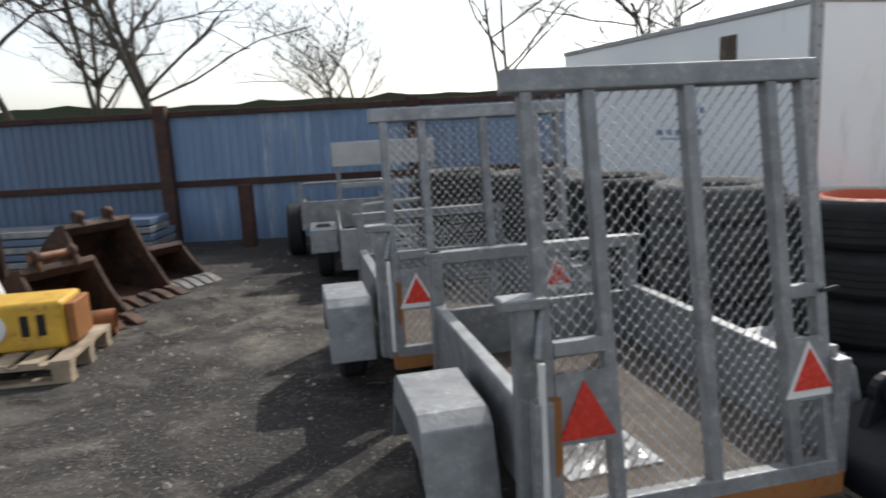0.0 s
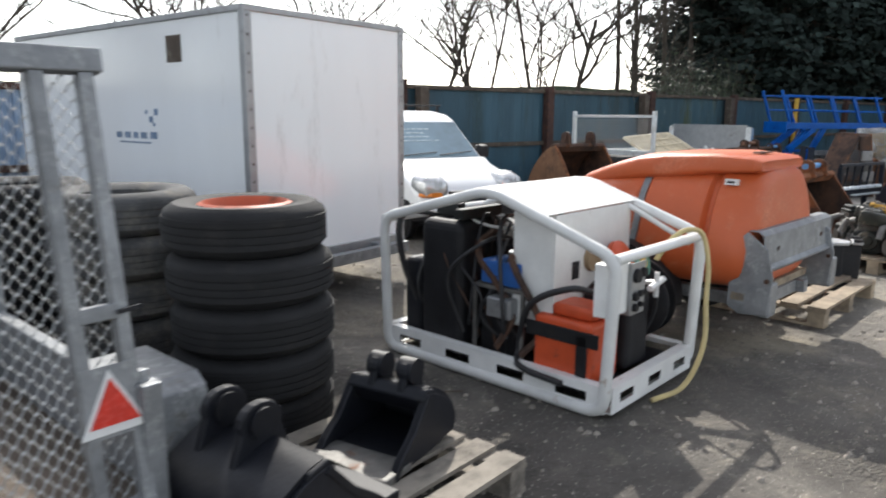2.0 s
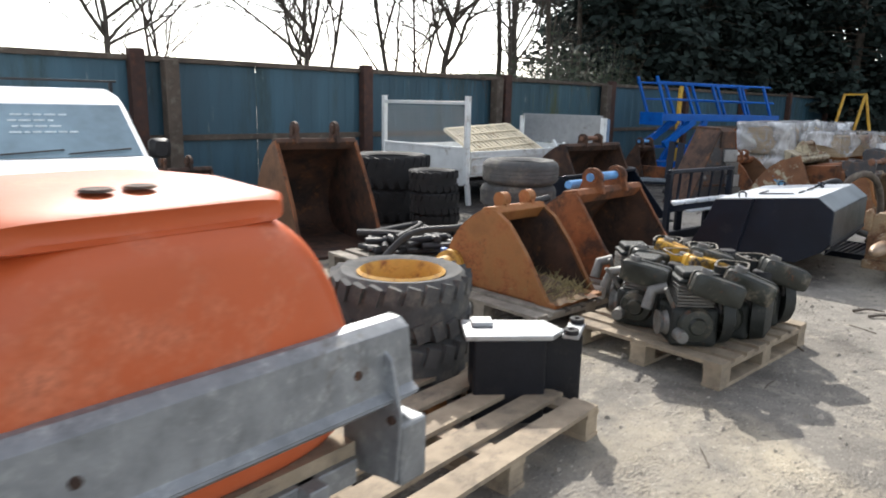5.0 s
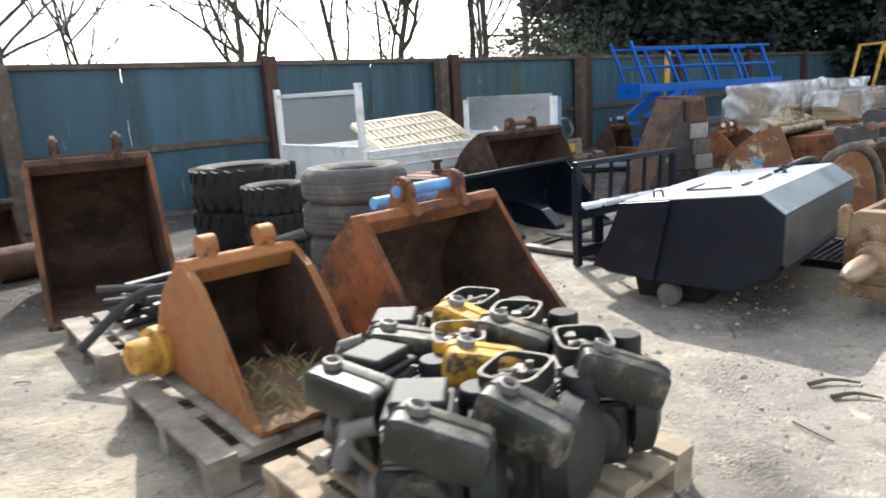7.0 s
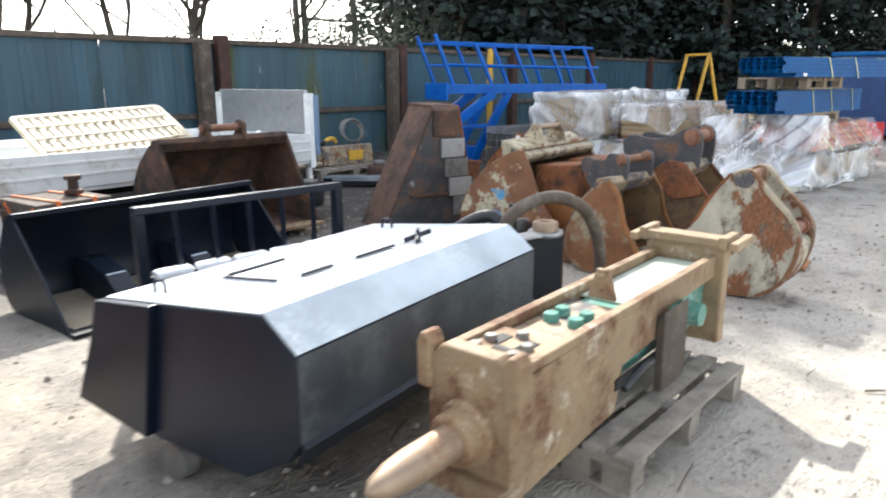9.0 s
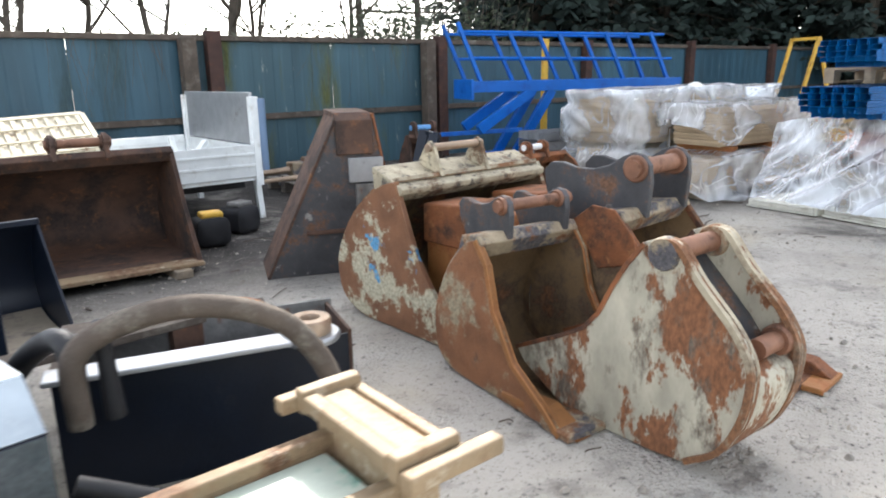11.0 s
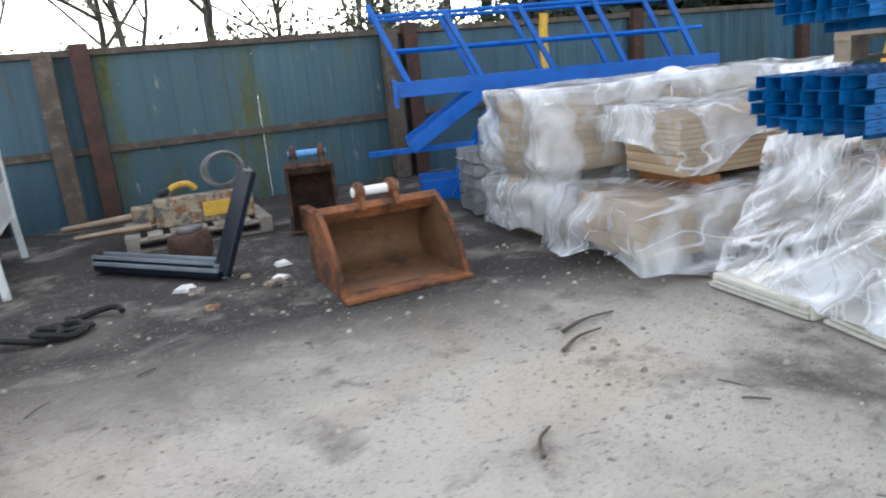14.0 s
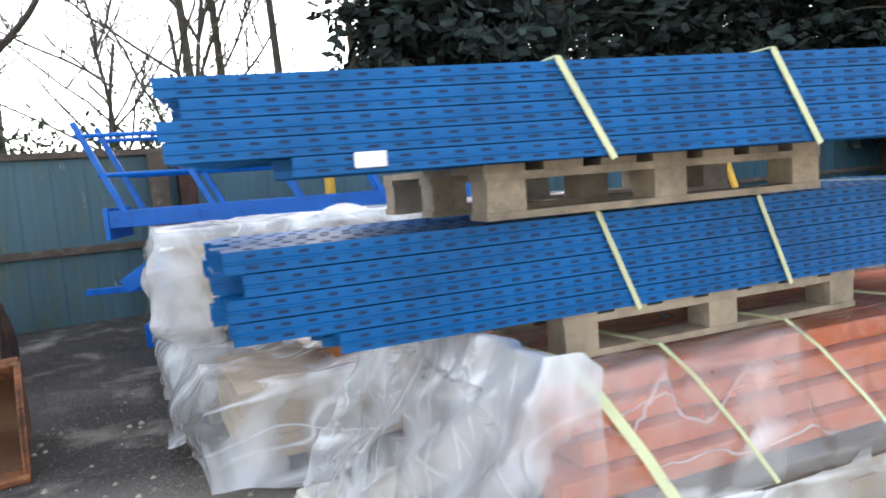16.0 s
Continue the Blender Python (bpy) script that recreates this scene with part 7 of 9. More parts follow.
# ---- hydraulic breaker on its pallet ----
pallet(at(11.85, 3.40, 0, 96), "old grey pallet under the hydraulic breaker", M_WOOD_G, 0.44, 1.08, 4)
ob = thing("hydraulic_breaker", Matrix.Translation((10.86, 3.40, 0.147)) @ Matrix.Rotation(radians(7.0), 4, "Z") @ Matrix.Rotation(radians(-0.9), 4, "Y"), "large ochre hydraulic breaker with green core and worn chisel", "hydraulic breaker")
BLn = 1.68
for s in (-1, 1):
    y = s * 0.135
    sp = part("side_plate", Geo().add([(x, yy, z) for yy in (y - 0.016, y + 0.016) for x, z in ((0.0, -0.01), (0.66, 0.03), (0.70, 0.20), (1.06, 0.22), (1.12, 0.31), (BLn - 0.02, 0.32), (BLn - 0.02, 0.42), (0.0, 0.38))], [(0, 1, 2, 7), (2, 3, 4, 7), (4, 5, 6, 7), (15, 10, 9, 8), (15, 12, 11, 10), (15, 14, 13, 12), (0, 8, 9, 1), (1, 9, 10, 2), (2, 10, 11, 3), (3, 11, 12, 4), (4, 12, 13, 5), (5, 13, 14, 6), (6, 14, 15, 7), (7, 15, 8, 0)]), M_BREAK, ob, bevel=0.006)
    part("slot_bar", Geo().box(0.64, 1.05, y + s * 0.017, y + s * 0.022, 0.12, 0.165), M_BLACKP, sp)
    part("top_edge", Geo().box(0.0, BLn - 0.05, y - 0.02, y + 0.02, 0.39, 0.425), M_BREAK, ob, "pale worn edge bar", bevel=0.006)
part("end_cheek", Geo().prism([(-0.16, 0.0), (0.16, 0.0), (0.16, 0.40), (0.10, 0.46), (-0.10, 0.46), (-0.16, 0.40)], -0.03, 0.04), M_BREAK, ob, bevel=0.01)
part("nose_cap", Geo().box(0.04, 0.32, -0.118, 0.118, 0.37, 0.41), M_BREAK, ob, "bolted nose cap", bevel=0.008)
for x, y in ((0.10, -0.07), (0.10, 0.07), (0.18, -0.07), (0.18, 0.07), (0.26, 0.0)):
    part("bolt", Geo().lathe([(0.001, 0.022), (0.02, 0.022), (0.024, 0)], 6, Matrix.Translation((x, y, 0.41))), M_IRON, ob)
part("nose_slot", Geo().box(0.13, 0.16, -0.03, 0.03, 0.41, 0.414), M_BLACKP, ob)
for y in (-0.075, 0.03):
    part("nose_slot", Geo().box(0.17, 0.25, y, y + 0.045, 0.4101, 0.4135), M_BLACKP, ob, "dark keyhole slot")
for s in (-1, 1):
    part("corner_knob", Geo().prism([(s * 0.165 - 0.03, 0.30), (s * 0.165 + 0.03, 0.30), (s * 0.165 + 0.03, 0.45), (s * 0.165 + 0.012, 0.485), (s * 0.165 - 0.012, 0.485), (s * 0.165 - 0.03, 0.45)], -0.045, 0.03), M_BREAK, ob, "rounded corner lug", bevel=0.012)
part("yoke_foot", Geo().box(-0.07, 0.03, -0.17, 0.17, -0.02, 0.06), M_BREAK, ob, bevel=0.015)
for x in (BLn - 0.02, BLn + 0.05):
    part("head_bar", Geo().box(x - 0.016, x + 0.016, -0.25, 0.22, 0.465, 0.495), M_BREAK, ob, "pale worn cross bar", bevel=0.006)
part("head_arm", Geo().box(BLn - 0.10, BLn + 0.14, -0.255, -0.215, 0.46, 0.50), M_BREAK, ob, bevel=0.006)
part("head_arm", Geo().box(BLn - 0.14, BLn + 0.08, 0.20, 0.24, 0.46, 0.50), M_BREAK, ob, bevel=0.006)
part("hydraulic_hose", Geo().pipe(curve_pts([(0.72, -0.15, 0.10), (0.86, -0.17, 0.15), (1.0, -0.15, 0.12)], 5), 0.018, 8), M_HOSE, ob, smooth=True)
part("lifting_lug", Geo().prism([(-0.06, 0.40), (0.06, 0.40), (0.025, 0.52), (-0.025, 0.52)], 0.80, 0.825), M_BREAK, ob, bevel=0.006)
for x, y in ((0.52, -0.05), (0.52, 0.05), (0.60, -0.05), (0.60, 0.05)):
    part("green_bolt", Geo().lathe([(0.001, 0.03), (0.026, 0.03), (0.03, 0)], 12, Matrix.Translation((x, y, 0.385))), M_GREEN, ob, smooth=True)
part("top_channel", Geo().box(0.32, 0.78, -0.117, 0.117, 0.371, 0.383), M_CREAM_D, ob, "pale scuffed channel floor", bevel=0.003)
# sky reflection on the far channel is mixed into its green
part("far_channel", Geo().box(0.86, BLn - 0.08, -0.09, 0.117, 0.371, 0.383), mat("green paint with sky sheen", (0.50, 0.56, 0.47), 0.35, 0, 0.15, 7, ((0.16, 0.40, 0.30), 5, 0.56, 0.68, 0.5), bump=0.1), ob, "green channel floor paled for sky reflection", bevel=0.003)
part("core", Geo().box(0.32, BLn - 0.06, -0.112, 0.112, 0.12, 0.37), M_GREEN, ob, "pale green breaker core", bevel=0.02, seg=3)
part("saddle", Geo().prism([(-0.19, -0.0), (-0.155, 0.0), (-0.155, 0.30), (-0.19, 0.34)], 0.98, 1.22), M_WOOD_D, ob, "dark curved saddle plate", bevel=0.006)
part("valve_boss", Geo().lathe([(0.001, 0.09), (0.05, 0.09), (0.055, 0.03), (0.09, 0.02), (0.09, 0.0)], 20, Matrix.Translation((1.36, -0.11, 0.22)) @ Matrix.Rotation(radians(90), 4, "X")), M_GREEN, ob, smooth=True)
part("head_block", Geo().box(BLn - 0.06, BLn + 0.02, -0.19, 0.19, 0.0, 0.50), M_BREAK, ob, "ochre head plate", bevel=0.01)
part("head_rim", Geo().box(BLn - 0.10, BLn + 0.06, -0.21, -0.17, 0.46, 0.52).box(BLn - 0.10, BLn + 0.06, 0.17, 0.21, 0.46, 0.52).box(BLn - 0.10, BLn - 0.06, -0.17, 0.17, 0.47, 0.51), M_BREAK, ob, "pale head rim", bevel=0.006)
ax = Matrix.Translation((0, 0, 0.20)) @ Matrix.Rotation(radians(-90), 4, "Y")
part("retainer", Geo().lathe([(0.001, 0.0), (0.105, 0.0), (0.105, 0.05), (0.085, 0.06), (0.085, 0.11), (0.07, 0.12), (0.001, 0.12)], 24, ax), M_BREAK, ob, smooth=True)
part("chisel", Geo().lathe([(0.001, 0.10), (0.056, 0.10), (0.056, 0.30), (0.05, 0.36), (0.035, 0.42), (0.012, 0.45), (0.001, 0.455)], 20, ax), M_CHISEL, ob, "worn round chisel", smooth=True)

# ---- black loader bucket and pallet forks ----
ob = thing("loader_bucket", at(11.14, 6.78, 0, 10.5), "wide black loader bucket lying open on the ground", "bucket")
lp = [(0.0, 0.62), (0.10, 0.58), (0.24, 0.36), (0.26, 0.16), (0.18, 0.03), (0.0, 0.008), (-0.55, 0.004)]
part("shell", Geo().plate([(p.x, p.y) for p in curve_pts([Vector(a) for a in lp], 4)], 0.012, -0.84, 0.84), M_BLACK, ob, smooth=True)
for s in (-1, 1):
    part("side_plate", Geo().prism(lp + [(-0.50, 0.06)], s * 0.84 - 0.008, s * 0.84 + 0.008), M_BLACK, ob, bevel=0.003)
part("top_edge", Geo().box(-0.85, 0.85, -0.03, 0.01, 0.60, 0.635), M_BLACK, ob, bevel=0.006)
part("lip", Geo().box(-0.85, 0.85, -0.60, -0.48, 0.0, 0.022), M_BKT_G, ob, bevel=0.004)
M_DUST = mat("dried pale mud", (0.30, 0.25, 0.185), 0.95, 0, 0.25, 5, ((0.12, 0.10, 0.085), 5, 0.50, 0.64, 0.8), bump=0.4)
part("mud_floor", Geo().plate([(0.16, 0.05), (0.0, 0.022), (-0.30, 0.018), (-0.50, 0.017)], -0.006, -0.80, 0.82), M_DUST, ob, "dried pale mud on the bucket floor", smooth=True)
for x0 in (-0.44, 0.16):
    pl = part("pusher_box", Geo().prism([(0.16, 0.06), (0.20, 0.26), (0.02, 0.27), (-0.20, 0.20), (-0.36, 0.06), (-0.36, 0.02), (0.0, 0.024)], x0, x0 + 0.15), M_BLACK, ob, "bent dark blue pusher housing", bevel=0.008)
    part("wear_plate", Geo().plate([(-0.19, 0.208), (-0.352, 0.066)], 0.006, x0 + 0.012, x0 + 0.138), M_SWCH, pl, "scuffed sloping plate")
ob = thing("pallet_forks", at(10.58, 5.40, 0, 1), "black pallet fork carriage with tines laid on the ground", "fork carriage")
part("top_bar", Geo().box(0.0, 1.20, -0.02, 0.03, 0.76, 0.80), M_BLACK, ob, bevel=0.005)
part("post", Geo().box(0.0, 0.05, -0.02, 0.04, 0.0, 0.76), M_BLACK, ob, bevel=0.005)
part("post", Geo().box(1.15, 1.20, -0.02, 0.04, 0.0, 0.76), M_BLACK, ob, bevel=0.005)
for k in range(5):
    x = 0.20 + 0.2 * k
    part("guard_bar", Geo().beam((x, 0.0, 0.76), (x + 0.03, 0.04, 0.46), 0.022, 0.022), M_BLACK, ob)
part("carriage_plate", Geo().box(0.05, 1.15, -0.02, 0.02, 0.36, 0.45), M_BLACK, ob, bevel=0.006)
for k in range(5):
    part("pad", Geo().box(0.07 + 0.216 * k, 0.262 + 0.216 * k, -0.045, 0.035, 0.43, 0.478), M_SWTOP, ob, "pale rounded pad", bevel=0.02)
part("ledge", Geo().box(0.30, 1.02, -0.09, -0.022, 0.35, 0.372), M_SWTOP, ob, "pale ledge", bevel=0.006)
part("carriage_bar", Geo().box(0.05, 1.15, -0.01, 0.05, 0.06, 0.15), M_BLACK, ob, bevel=0.006)
for x in (0.28, 0.80):
    part("tine", Geo().beam((x, 0.04, 0.03), (x - 0.16, 0.98, 0.022), 0.10, 0.035), M_IRON, ob, bevel=0.004)
    part("tine_heel", Geo().box(x - 0.05, x + 0.05, 0.02, 0.055, 0.02, 0.44), M_BLACK, ob, bevel=0.004)

# ---- white drop-side tipper body by the fence ----
ob = thing("drop_side_tipper", at(10.57, 8.71, 0, 8.3), "white drop-side tipper truck bed with mesh headboard", "truck bed")
TL, TWd = 3.46, 1.85
part("bed", Geo().box(0, TL, 0.0, TWd, 0.40, 0.47), M_WHITE_W, ob, bevel=0.006)
for y in (-0.03, TWd):
    sb = part("drop_side", Geo().box(0.04, TL - 0.06, y, y + 0.03, 0.44, 0.76), M_WHITE_W, ob, "scuffed white drop side", bevel=0.006)
    part("side_rib", Geo().box(0.04, TL - 0.06, y - 0.012, y - 0.0005, 0.55, 0.575).box(0.04, TL - 0.06, y - 0.012, y - 0.0005, 0.66, 0.685), M_WHITE_W, sb, bevel=0.003)
for y in (0.0, TWd - 0.06):
    part("headboard_post", Geo().box(-0.03, 0.045, y, y + 0.06, 0.3, 1.52), M_WHITE_W, ob, bevel=0.006)
    part("tail_post", Geo().box(TL - 0.06, TL + 0.02, y - 0.03, y + 0.06, 0.35, 1.22), M_WHITE_W, ob, bevel=0.006)
part("headboard_bar", Geo().box(-0.02, 0.03, 0.06, TWd - 0.06, 1.40, 1.45), M_WHITE_W, ob, bevel=0.005)
hm = part("headboard_mesh", mesh_sheet(0.06, TWd - 0.06, 0.78, 1.40, 0.05, 0.026, 0.007), M_WHITE, ob)
hm.matrix_basis = Matrix.Rotation(radians(90), 4, "Z")
part("headboard_panel", Geo().box(-0.012, 0.012, 0.06, TWd - 0.06, 0.27, 0.80), M_WHITE_W, ob, "scuffed white headboard panel", bevel=0.003)
part("headboard_bar", Geo().box(-0.02, 0.03, 0.06, TWd - 0.06, 0.78, 0.82), M_WHITE_W, ob, bevel=0.005)
part("tail_panel", Geo().box(TL - 0.03, TL, 0.05, TWd - 0.05, 0.75, 1.26), M_ALU, ob, "dull alloy tail lift plate", bevel=0.006)
part("tail_board", Geo().box(TL - 0.03, TL, 0.05, TWd - 0.05, 0.44, 0.74), M_WHITE_W, ob, bevel=0.006)
part("tail_ram", Geo().pipe([(TL + 0.05, -0.02, 0.5), (TL + 0.05, -0.02, 1.2)], 0.04, 12), M_SHEET_B, ob, "pale blue ram", smooth=True)
for x, y, z in ((0.02, 0.02, 0.30), (0.02, TWd - 0.03, 0.30), (TL, 0.1, 0.40), (TL, TWd - 0.1, 0.40)):
    part("leg", Geo().beam((x, y, z), (x + 0.02, y - 0.02, 0.0), 0.055, 0.055), M_WHITE_W, ob)
part("subframe", Geo().box(0, TL, 0.4, 0.5, 0.28, 0.40).box(0, TL, 1.3, 1.4, 0.28, 0.40), M_BLACKP, ob)
ob = thing("tipper_cage_lid", at(11.85, 9.6, 0.47, 9), "rusty cream mesh cage lid leaning inside the truck bed", "mesh lid")
tilt = Matrix.Translation((0, 0, 0.37)) @ Matrix.Rotation(radians(27), 4, "X") @ Matrix.Rotation(radians(-3), 4, "Y")
fr = part("frame", Geo().beam((-0.75, -0.45, 0), (0.75, -0.45, 0), 0.05, 0.05).beam((-0.75, 0.45, 0), (0.75, 0.45, 0), 0.05, 0.05).beam((-0.75, -0.45, 0), (-0.75, 0.45, 0), 0.05, 0.05).beam((0.75, -0.45, 0), (0.75, 0.45, 0), 0.05, 0.05), M_CREAM_P, ob, bevel=0.004)
fr.matrix_basis = tilt
part("slat_sheet", Geo().box(-0.73, 0.73, -0.43, 0.43, -0.01, 0.006), M_CREAM_P, fr)
for k in range(16):
    part("slat", Geo().box(-0.70 + 0.092 * k, -0.66 + 0.092 * k, -0.43, 0.43, 0.0, 0.018), M_CREAM_P, fr)
for y in (-0.2, 0.02, 0.24):
    part("cross_slat", Geo().box(-0.72, 0.72, y - 0.012, y + 0.012, 0.0185, 0.03), M_CREAM_P, fr)
for x in (-0.66, 0.66):
    part("hinge_bar", Geo().beam((x, -0.47, -0.03), (x, 0.50, -0.03), 0.035, 0.03), M_RUST_Y, fr)
part("prop", Geo().beam((-0.5, -0.3, 0.0), (-0.42, 0.0, 0.30), 0.03, 0.03), M_CREAM_P, ob)
part("prop", Geo().beam((0.5, -0.3, 0.0), (0.45, 0.0, 0.30), 0.03, 0.03), M_CREAM_P, ob)
ob = thing("junk_load", at(13.2, 9.8, 0.47), "tangle of pale scrap metal in the truck bed", "scrap")
for k in range(14):
    a = Vector((r_.uniform(-0.5, 0.5), r_.uniform(-0.5, 0.4), 0.04))
    part("offcut", Geo().beam(a, a + Vector((r_.uniform(-0.4, 0.4), r_.uniform(-0.4, 0.4), r_.uniform(0.05, 0.35))), 0.05, 0.05), rnd.choice([M_WHITE_W, M_RUST_D, M_ALU, M_CREAM_P]), ob)

bucket(at(12.32, 7.98, 0.06, 4), "wide dark rusty grading bucket on timber blocks", 1.28, 0.82, 0.5, 0.6, M_RUST_D, M_RUST_D, M_RUST_D, ear_gap=0.35, ear_h=0.15, pin=M_PIN, lip_mat=M_BREAK)
for x in (11.85, 12.78):
    ob = thing("timber_block", at(x, 7.75, 0, 10), "sawn timber block under the bucket", "timber", "timber blocks")
    part("block", Geo().box(-0.06, 0.06, -0.35, 0.4, 0, 0.058), M_WOOD, ob, bevel=0.004)
ob = thing("strapped_crate", at(10.85, 7.85, 0, 12), "brown timber offcuts strapped with orange on a pallet", "timber stack")
for k in range(6):
    part("timber", Geo().box(-0.28, 0.28, -0.28 + 0.0, 0.28, 0.02 + 0.085 * k, 0.095 + 0.085 * k), M_WOOD_D if k % 2 else M_RUST_D, ob, bevel=0.006)
for x in (-0.15, 0.12):
    for p, q in (((x - 0.03, -0.284, 0.03), (x + 0.03, -0.284, 0.53)), ((x + 0.03, -0.284, 0.532), (x - 0.03, 0.284, 0.532)), ((x - 0.03, 0.284, 0.53), (x + 0.03, 0.284, 0.03))):
        part("strap", Geo().beam(p, q, 0.03, 0.005, up=(0, 1, 0) if p[1] == q[1] else (0, 0, 1)), M_PACK_O, ob, "orange ratchet strap")
for y0, y1, z0, z1 in ((-0.25, 0.2, 0.05, 0.5), (0.2, -0.25, 0.05, 0.5)):
    part("strap", Geo().beam((-0.284, y0, z0), (-0.284, y1, z1), 0.025, 0.005, up=(1, 0, 0)), M_PACK_O, ob, "orange ratchet strap")
part("skid", Geo().box(-0.3, 0.3, -0.25, -0.15, 0.0, 0.0199).box(-0.3, 0.3, 0.15, 0.25, 0.0, 0.0199), M_WOOD, ob)
ob = thing("cast_fitting", at(10.98, 7.85, 0.535, 0), "rusty cast valve standing on the strapped timber", "valve")
part("body", Geo().lathe([(0.001, 0), (0.07, 0), (0.07, 0.03), (0.04, 0.04), (0.035, 0.1), (0.06, 0.11), (0.06, 0.14), (0.001, 0.15)], 18), M_RUST_D, ob, smooth=True)


# ---- group of painted buckets ----
bb = bucket(at(14.19, 5.69, 0, 10, k=0.97), "wide rusty bucket with cream and blue flaking paint", 1.20, 0.86, 0.52, 0.62, M_CREAM, M_CREAM_B, M_INSIDE, ears=0, edge=[(-0.52, 0.012), (-0.40, 0.17), (-0.17, 0.46)], top_box=0.0)
part("top_beam", Geo().prism([(-0.05, 0.79), (-0.058, 0.822), (0.21, 0.925), (0.22, 0.91), (0.20, 0.77), (0.03, 0.74)], -0.597, 0.597), M_CREAM_T, bb, "broad beam in faded cream paint", bevel=0.008)
for x in (-0.26, 0.12):
    part("ear", Geo().prism([(-0.02, 0.855), (0.05, 1.02), (0.085, 1.05), (0.12, 1.03), (0.19, 0.93), (0.15, 0.90)], x - 0.011, x + 0.011), M_CREAM_T, bb, bevel=0.004)
part("pin", Geo().pipe([(-0.29, 0.085, 1.01), (0.15, 0.085, 1.01)], 0.024, 14), M_CHISEL, bb, smooth=True)
ob = thing("inner_box", at(14.25, 5.47, 0.1, 10, k=0.97), "rusty brown steel box lying inside the wide bucket", "box")
part("box", Geo().box(-0.42, 0.48, -0.15, 0.22, 0.0, 0.55), M_RUST_Y, ob, bevel=0.02)
for u, v in ((-0.44, -0.14), (0.12, 0.5)):
    part("notch_plate", Geo().prism([(-0.17, 0.4), (0.22, 0.4), (0.22, 0.62), (-0.17, 0.65)], u, v), M_RUST, ob, bevel=0.012)
part("notch_rail", Geo().prism([(0.02, 0.55), (0.20, 0.55), (0.20, 0.585), (0.02, 0.59)], -0.139, 0.119), M_CREAM_D, ob, bevel=0.006)
bucket(at(13.86, 4.76, 0, 1.0, k=1.0), "medium bucket with rusty sides and scraped cream top", 0.58, 0.70, 0.56, 0.36, M_CREAM_D, M_CREAM_R, M_INSIDE, ear_gap=0.33, ear_h=0.16, pin=M_PIN, edge=[(-0.56, 0.012), (-0.46, 0.09), (-0.26, 0.21), (-0.13, 0.41), (-0.08, 0.60)], ear_x=0.04, top_box=0.12, saddle=M_BKT_W, edge_mat=M_RUST_Y)
ob = thing("bucket_teeth", at(13.63, 4.30, 0, 6.06, k=1.035), "broken rusty cutting edge with a hooked tip", "cutting edge")
part("edge_plate", Geo().prism([(-0.16, 0.0), (0.26, 0.035), (0.26, 0.06), (0.02, 0.075), (-0.06, 0.035)], -0.04, 0.06), M_RUST_Y, ob, bevel=0.008)
db = bucket(at(14.51, 4.60, 0, 12, k=1.0), "deep bucket with rusty cheek plates and large dark hitch ears", 0.62, 0.76, 0.66, 0.52, M_CREAM_D, M_INSIDE, M_INSIDE, ear_gap=0.36, ear_h=0.25, pin=M_PIN, edge=[(-0.66, 0.012), (-0.52, 0.17), (-0.30, 0.42), (-0.10, 0.64)], lip_mat=M_RUST, ear_x=0.04, top_box=0.16, saddle=M_BKT_W, edge_mat=M_RUST)
part("cheek_plate", Geo().prism([(-0.12, 0.56), (-0.08, 0.68), (0.02, 0.79), (0.14, 0.80), (0.24, 0.72), (0.10, 0.50)], -0.327, -0.311), M_RUST, db, "bright rusty cheek plate", bevel=0.005)
part("side_cutter", Geo().prism([(-0.68, 0.02), (-0.60, 0.02), (-0.24, 0.44), (-0.28, 0.50), (-0.36, 0.42)], 0.312, 0.338), M_RUST, db, "rusty bolt-on side cutter", bevel=0.005)
part("lip_plate", Geo().box(0.10, 0.36, -0.80, -0.60, 0.0, 0.028), M_RUST_Y, db, "worn rusty corner of the cutting edge", bevel=0.006)
part("tooth_socket", Geo().prism([(-0.79, 0.028), (-0.62, 0.028), (-0.62, 0.09), (-0.70, 0.085)], 0.24, 0.34), M_RUST, db, bevel=0.006)

# narrow trenching bucket, its hinge side turned out
ob = thing("trenching_bucket", at(13.965, 3.955, 0, 6, k=1.035), "narrow trenching bucket with flaking cream paint over rust", "bucket", "digger buckets")
back = [(0.02, 0.815), (-0.03, 0.822), (-0.08, 0.80), (-0.16, 0.70), (-0.285, 0.575), (-0.352, 0.47), (-0.362, 0.38), (-0.34, 0.25), (-0.27, 0.11), (-0.15, 0.02)]
back = [(p.x, p.y) for p in curve_pts([Vector(q) for q in back], 4)]
floor_line = [(0.0, 0.004), (0.20, 0.002), (0.44, 0.02), (0.66, 0.14), (0.71, 0.205)]
mouth = [(0.58, 0.27), (0.46, 0.33), (0.34, 0.40), (0.27, 0.48), (0.21, 0.60), (0.15, 0.70), (0.08, 0.79)]
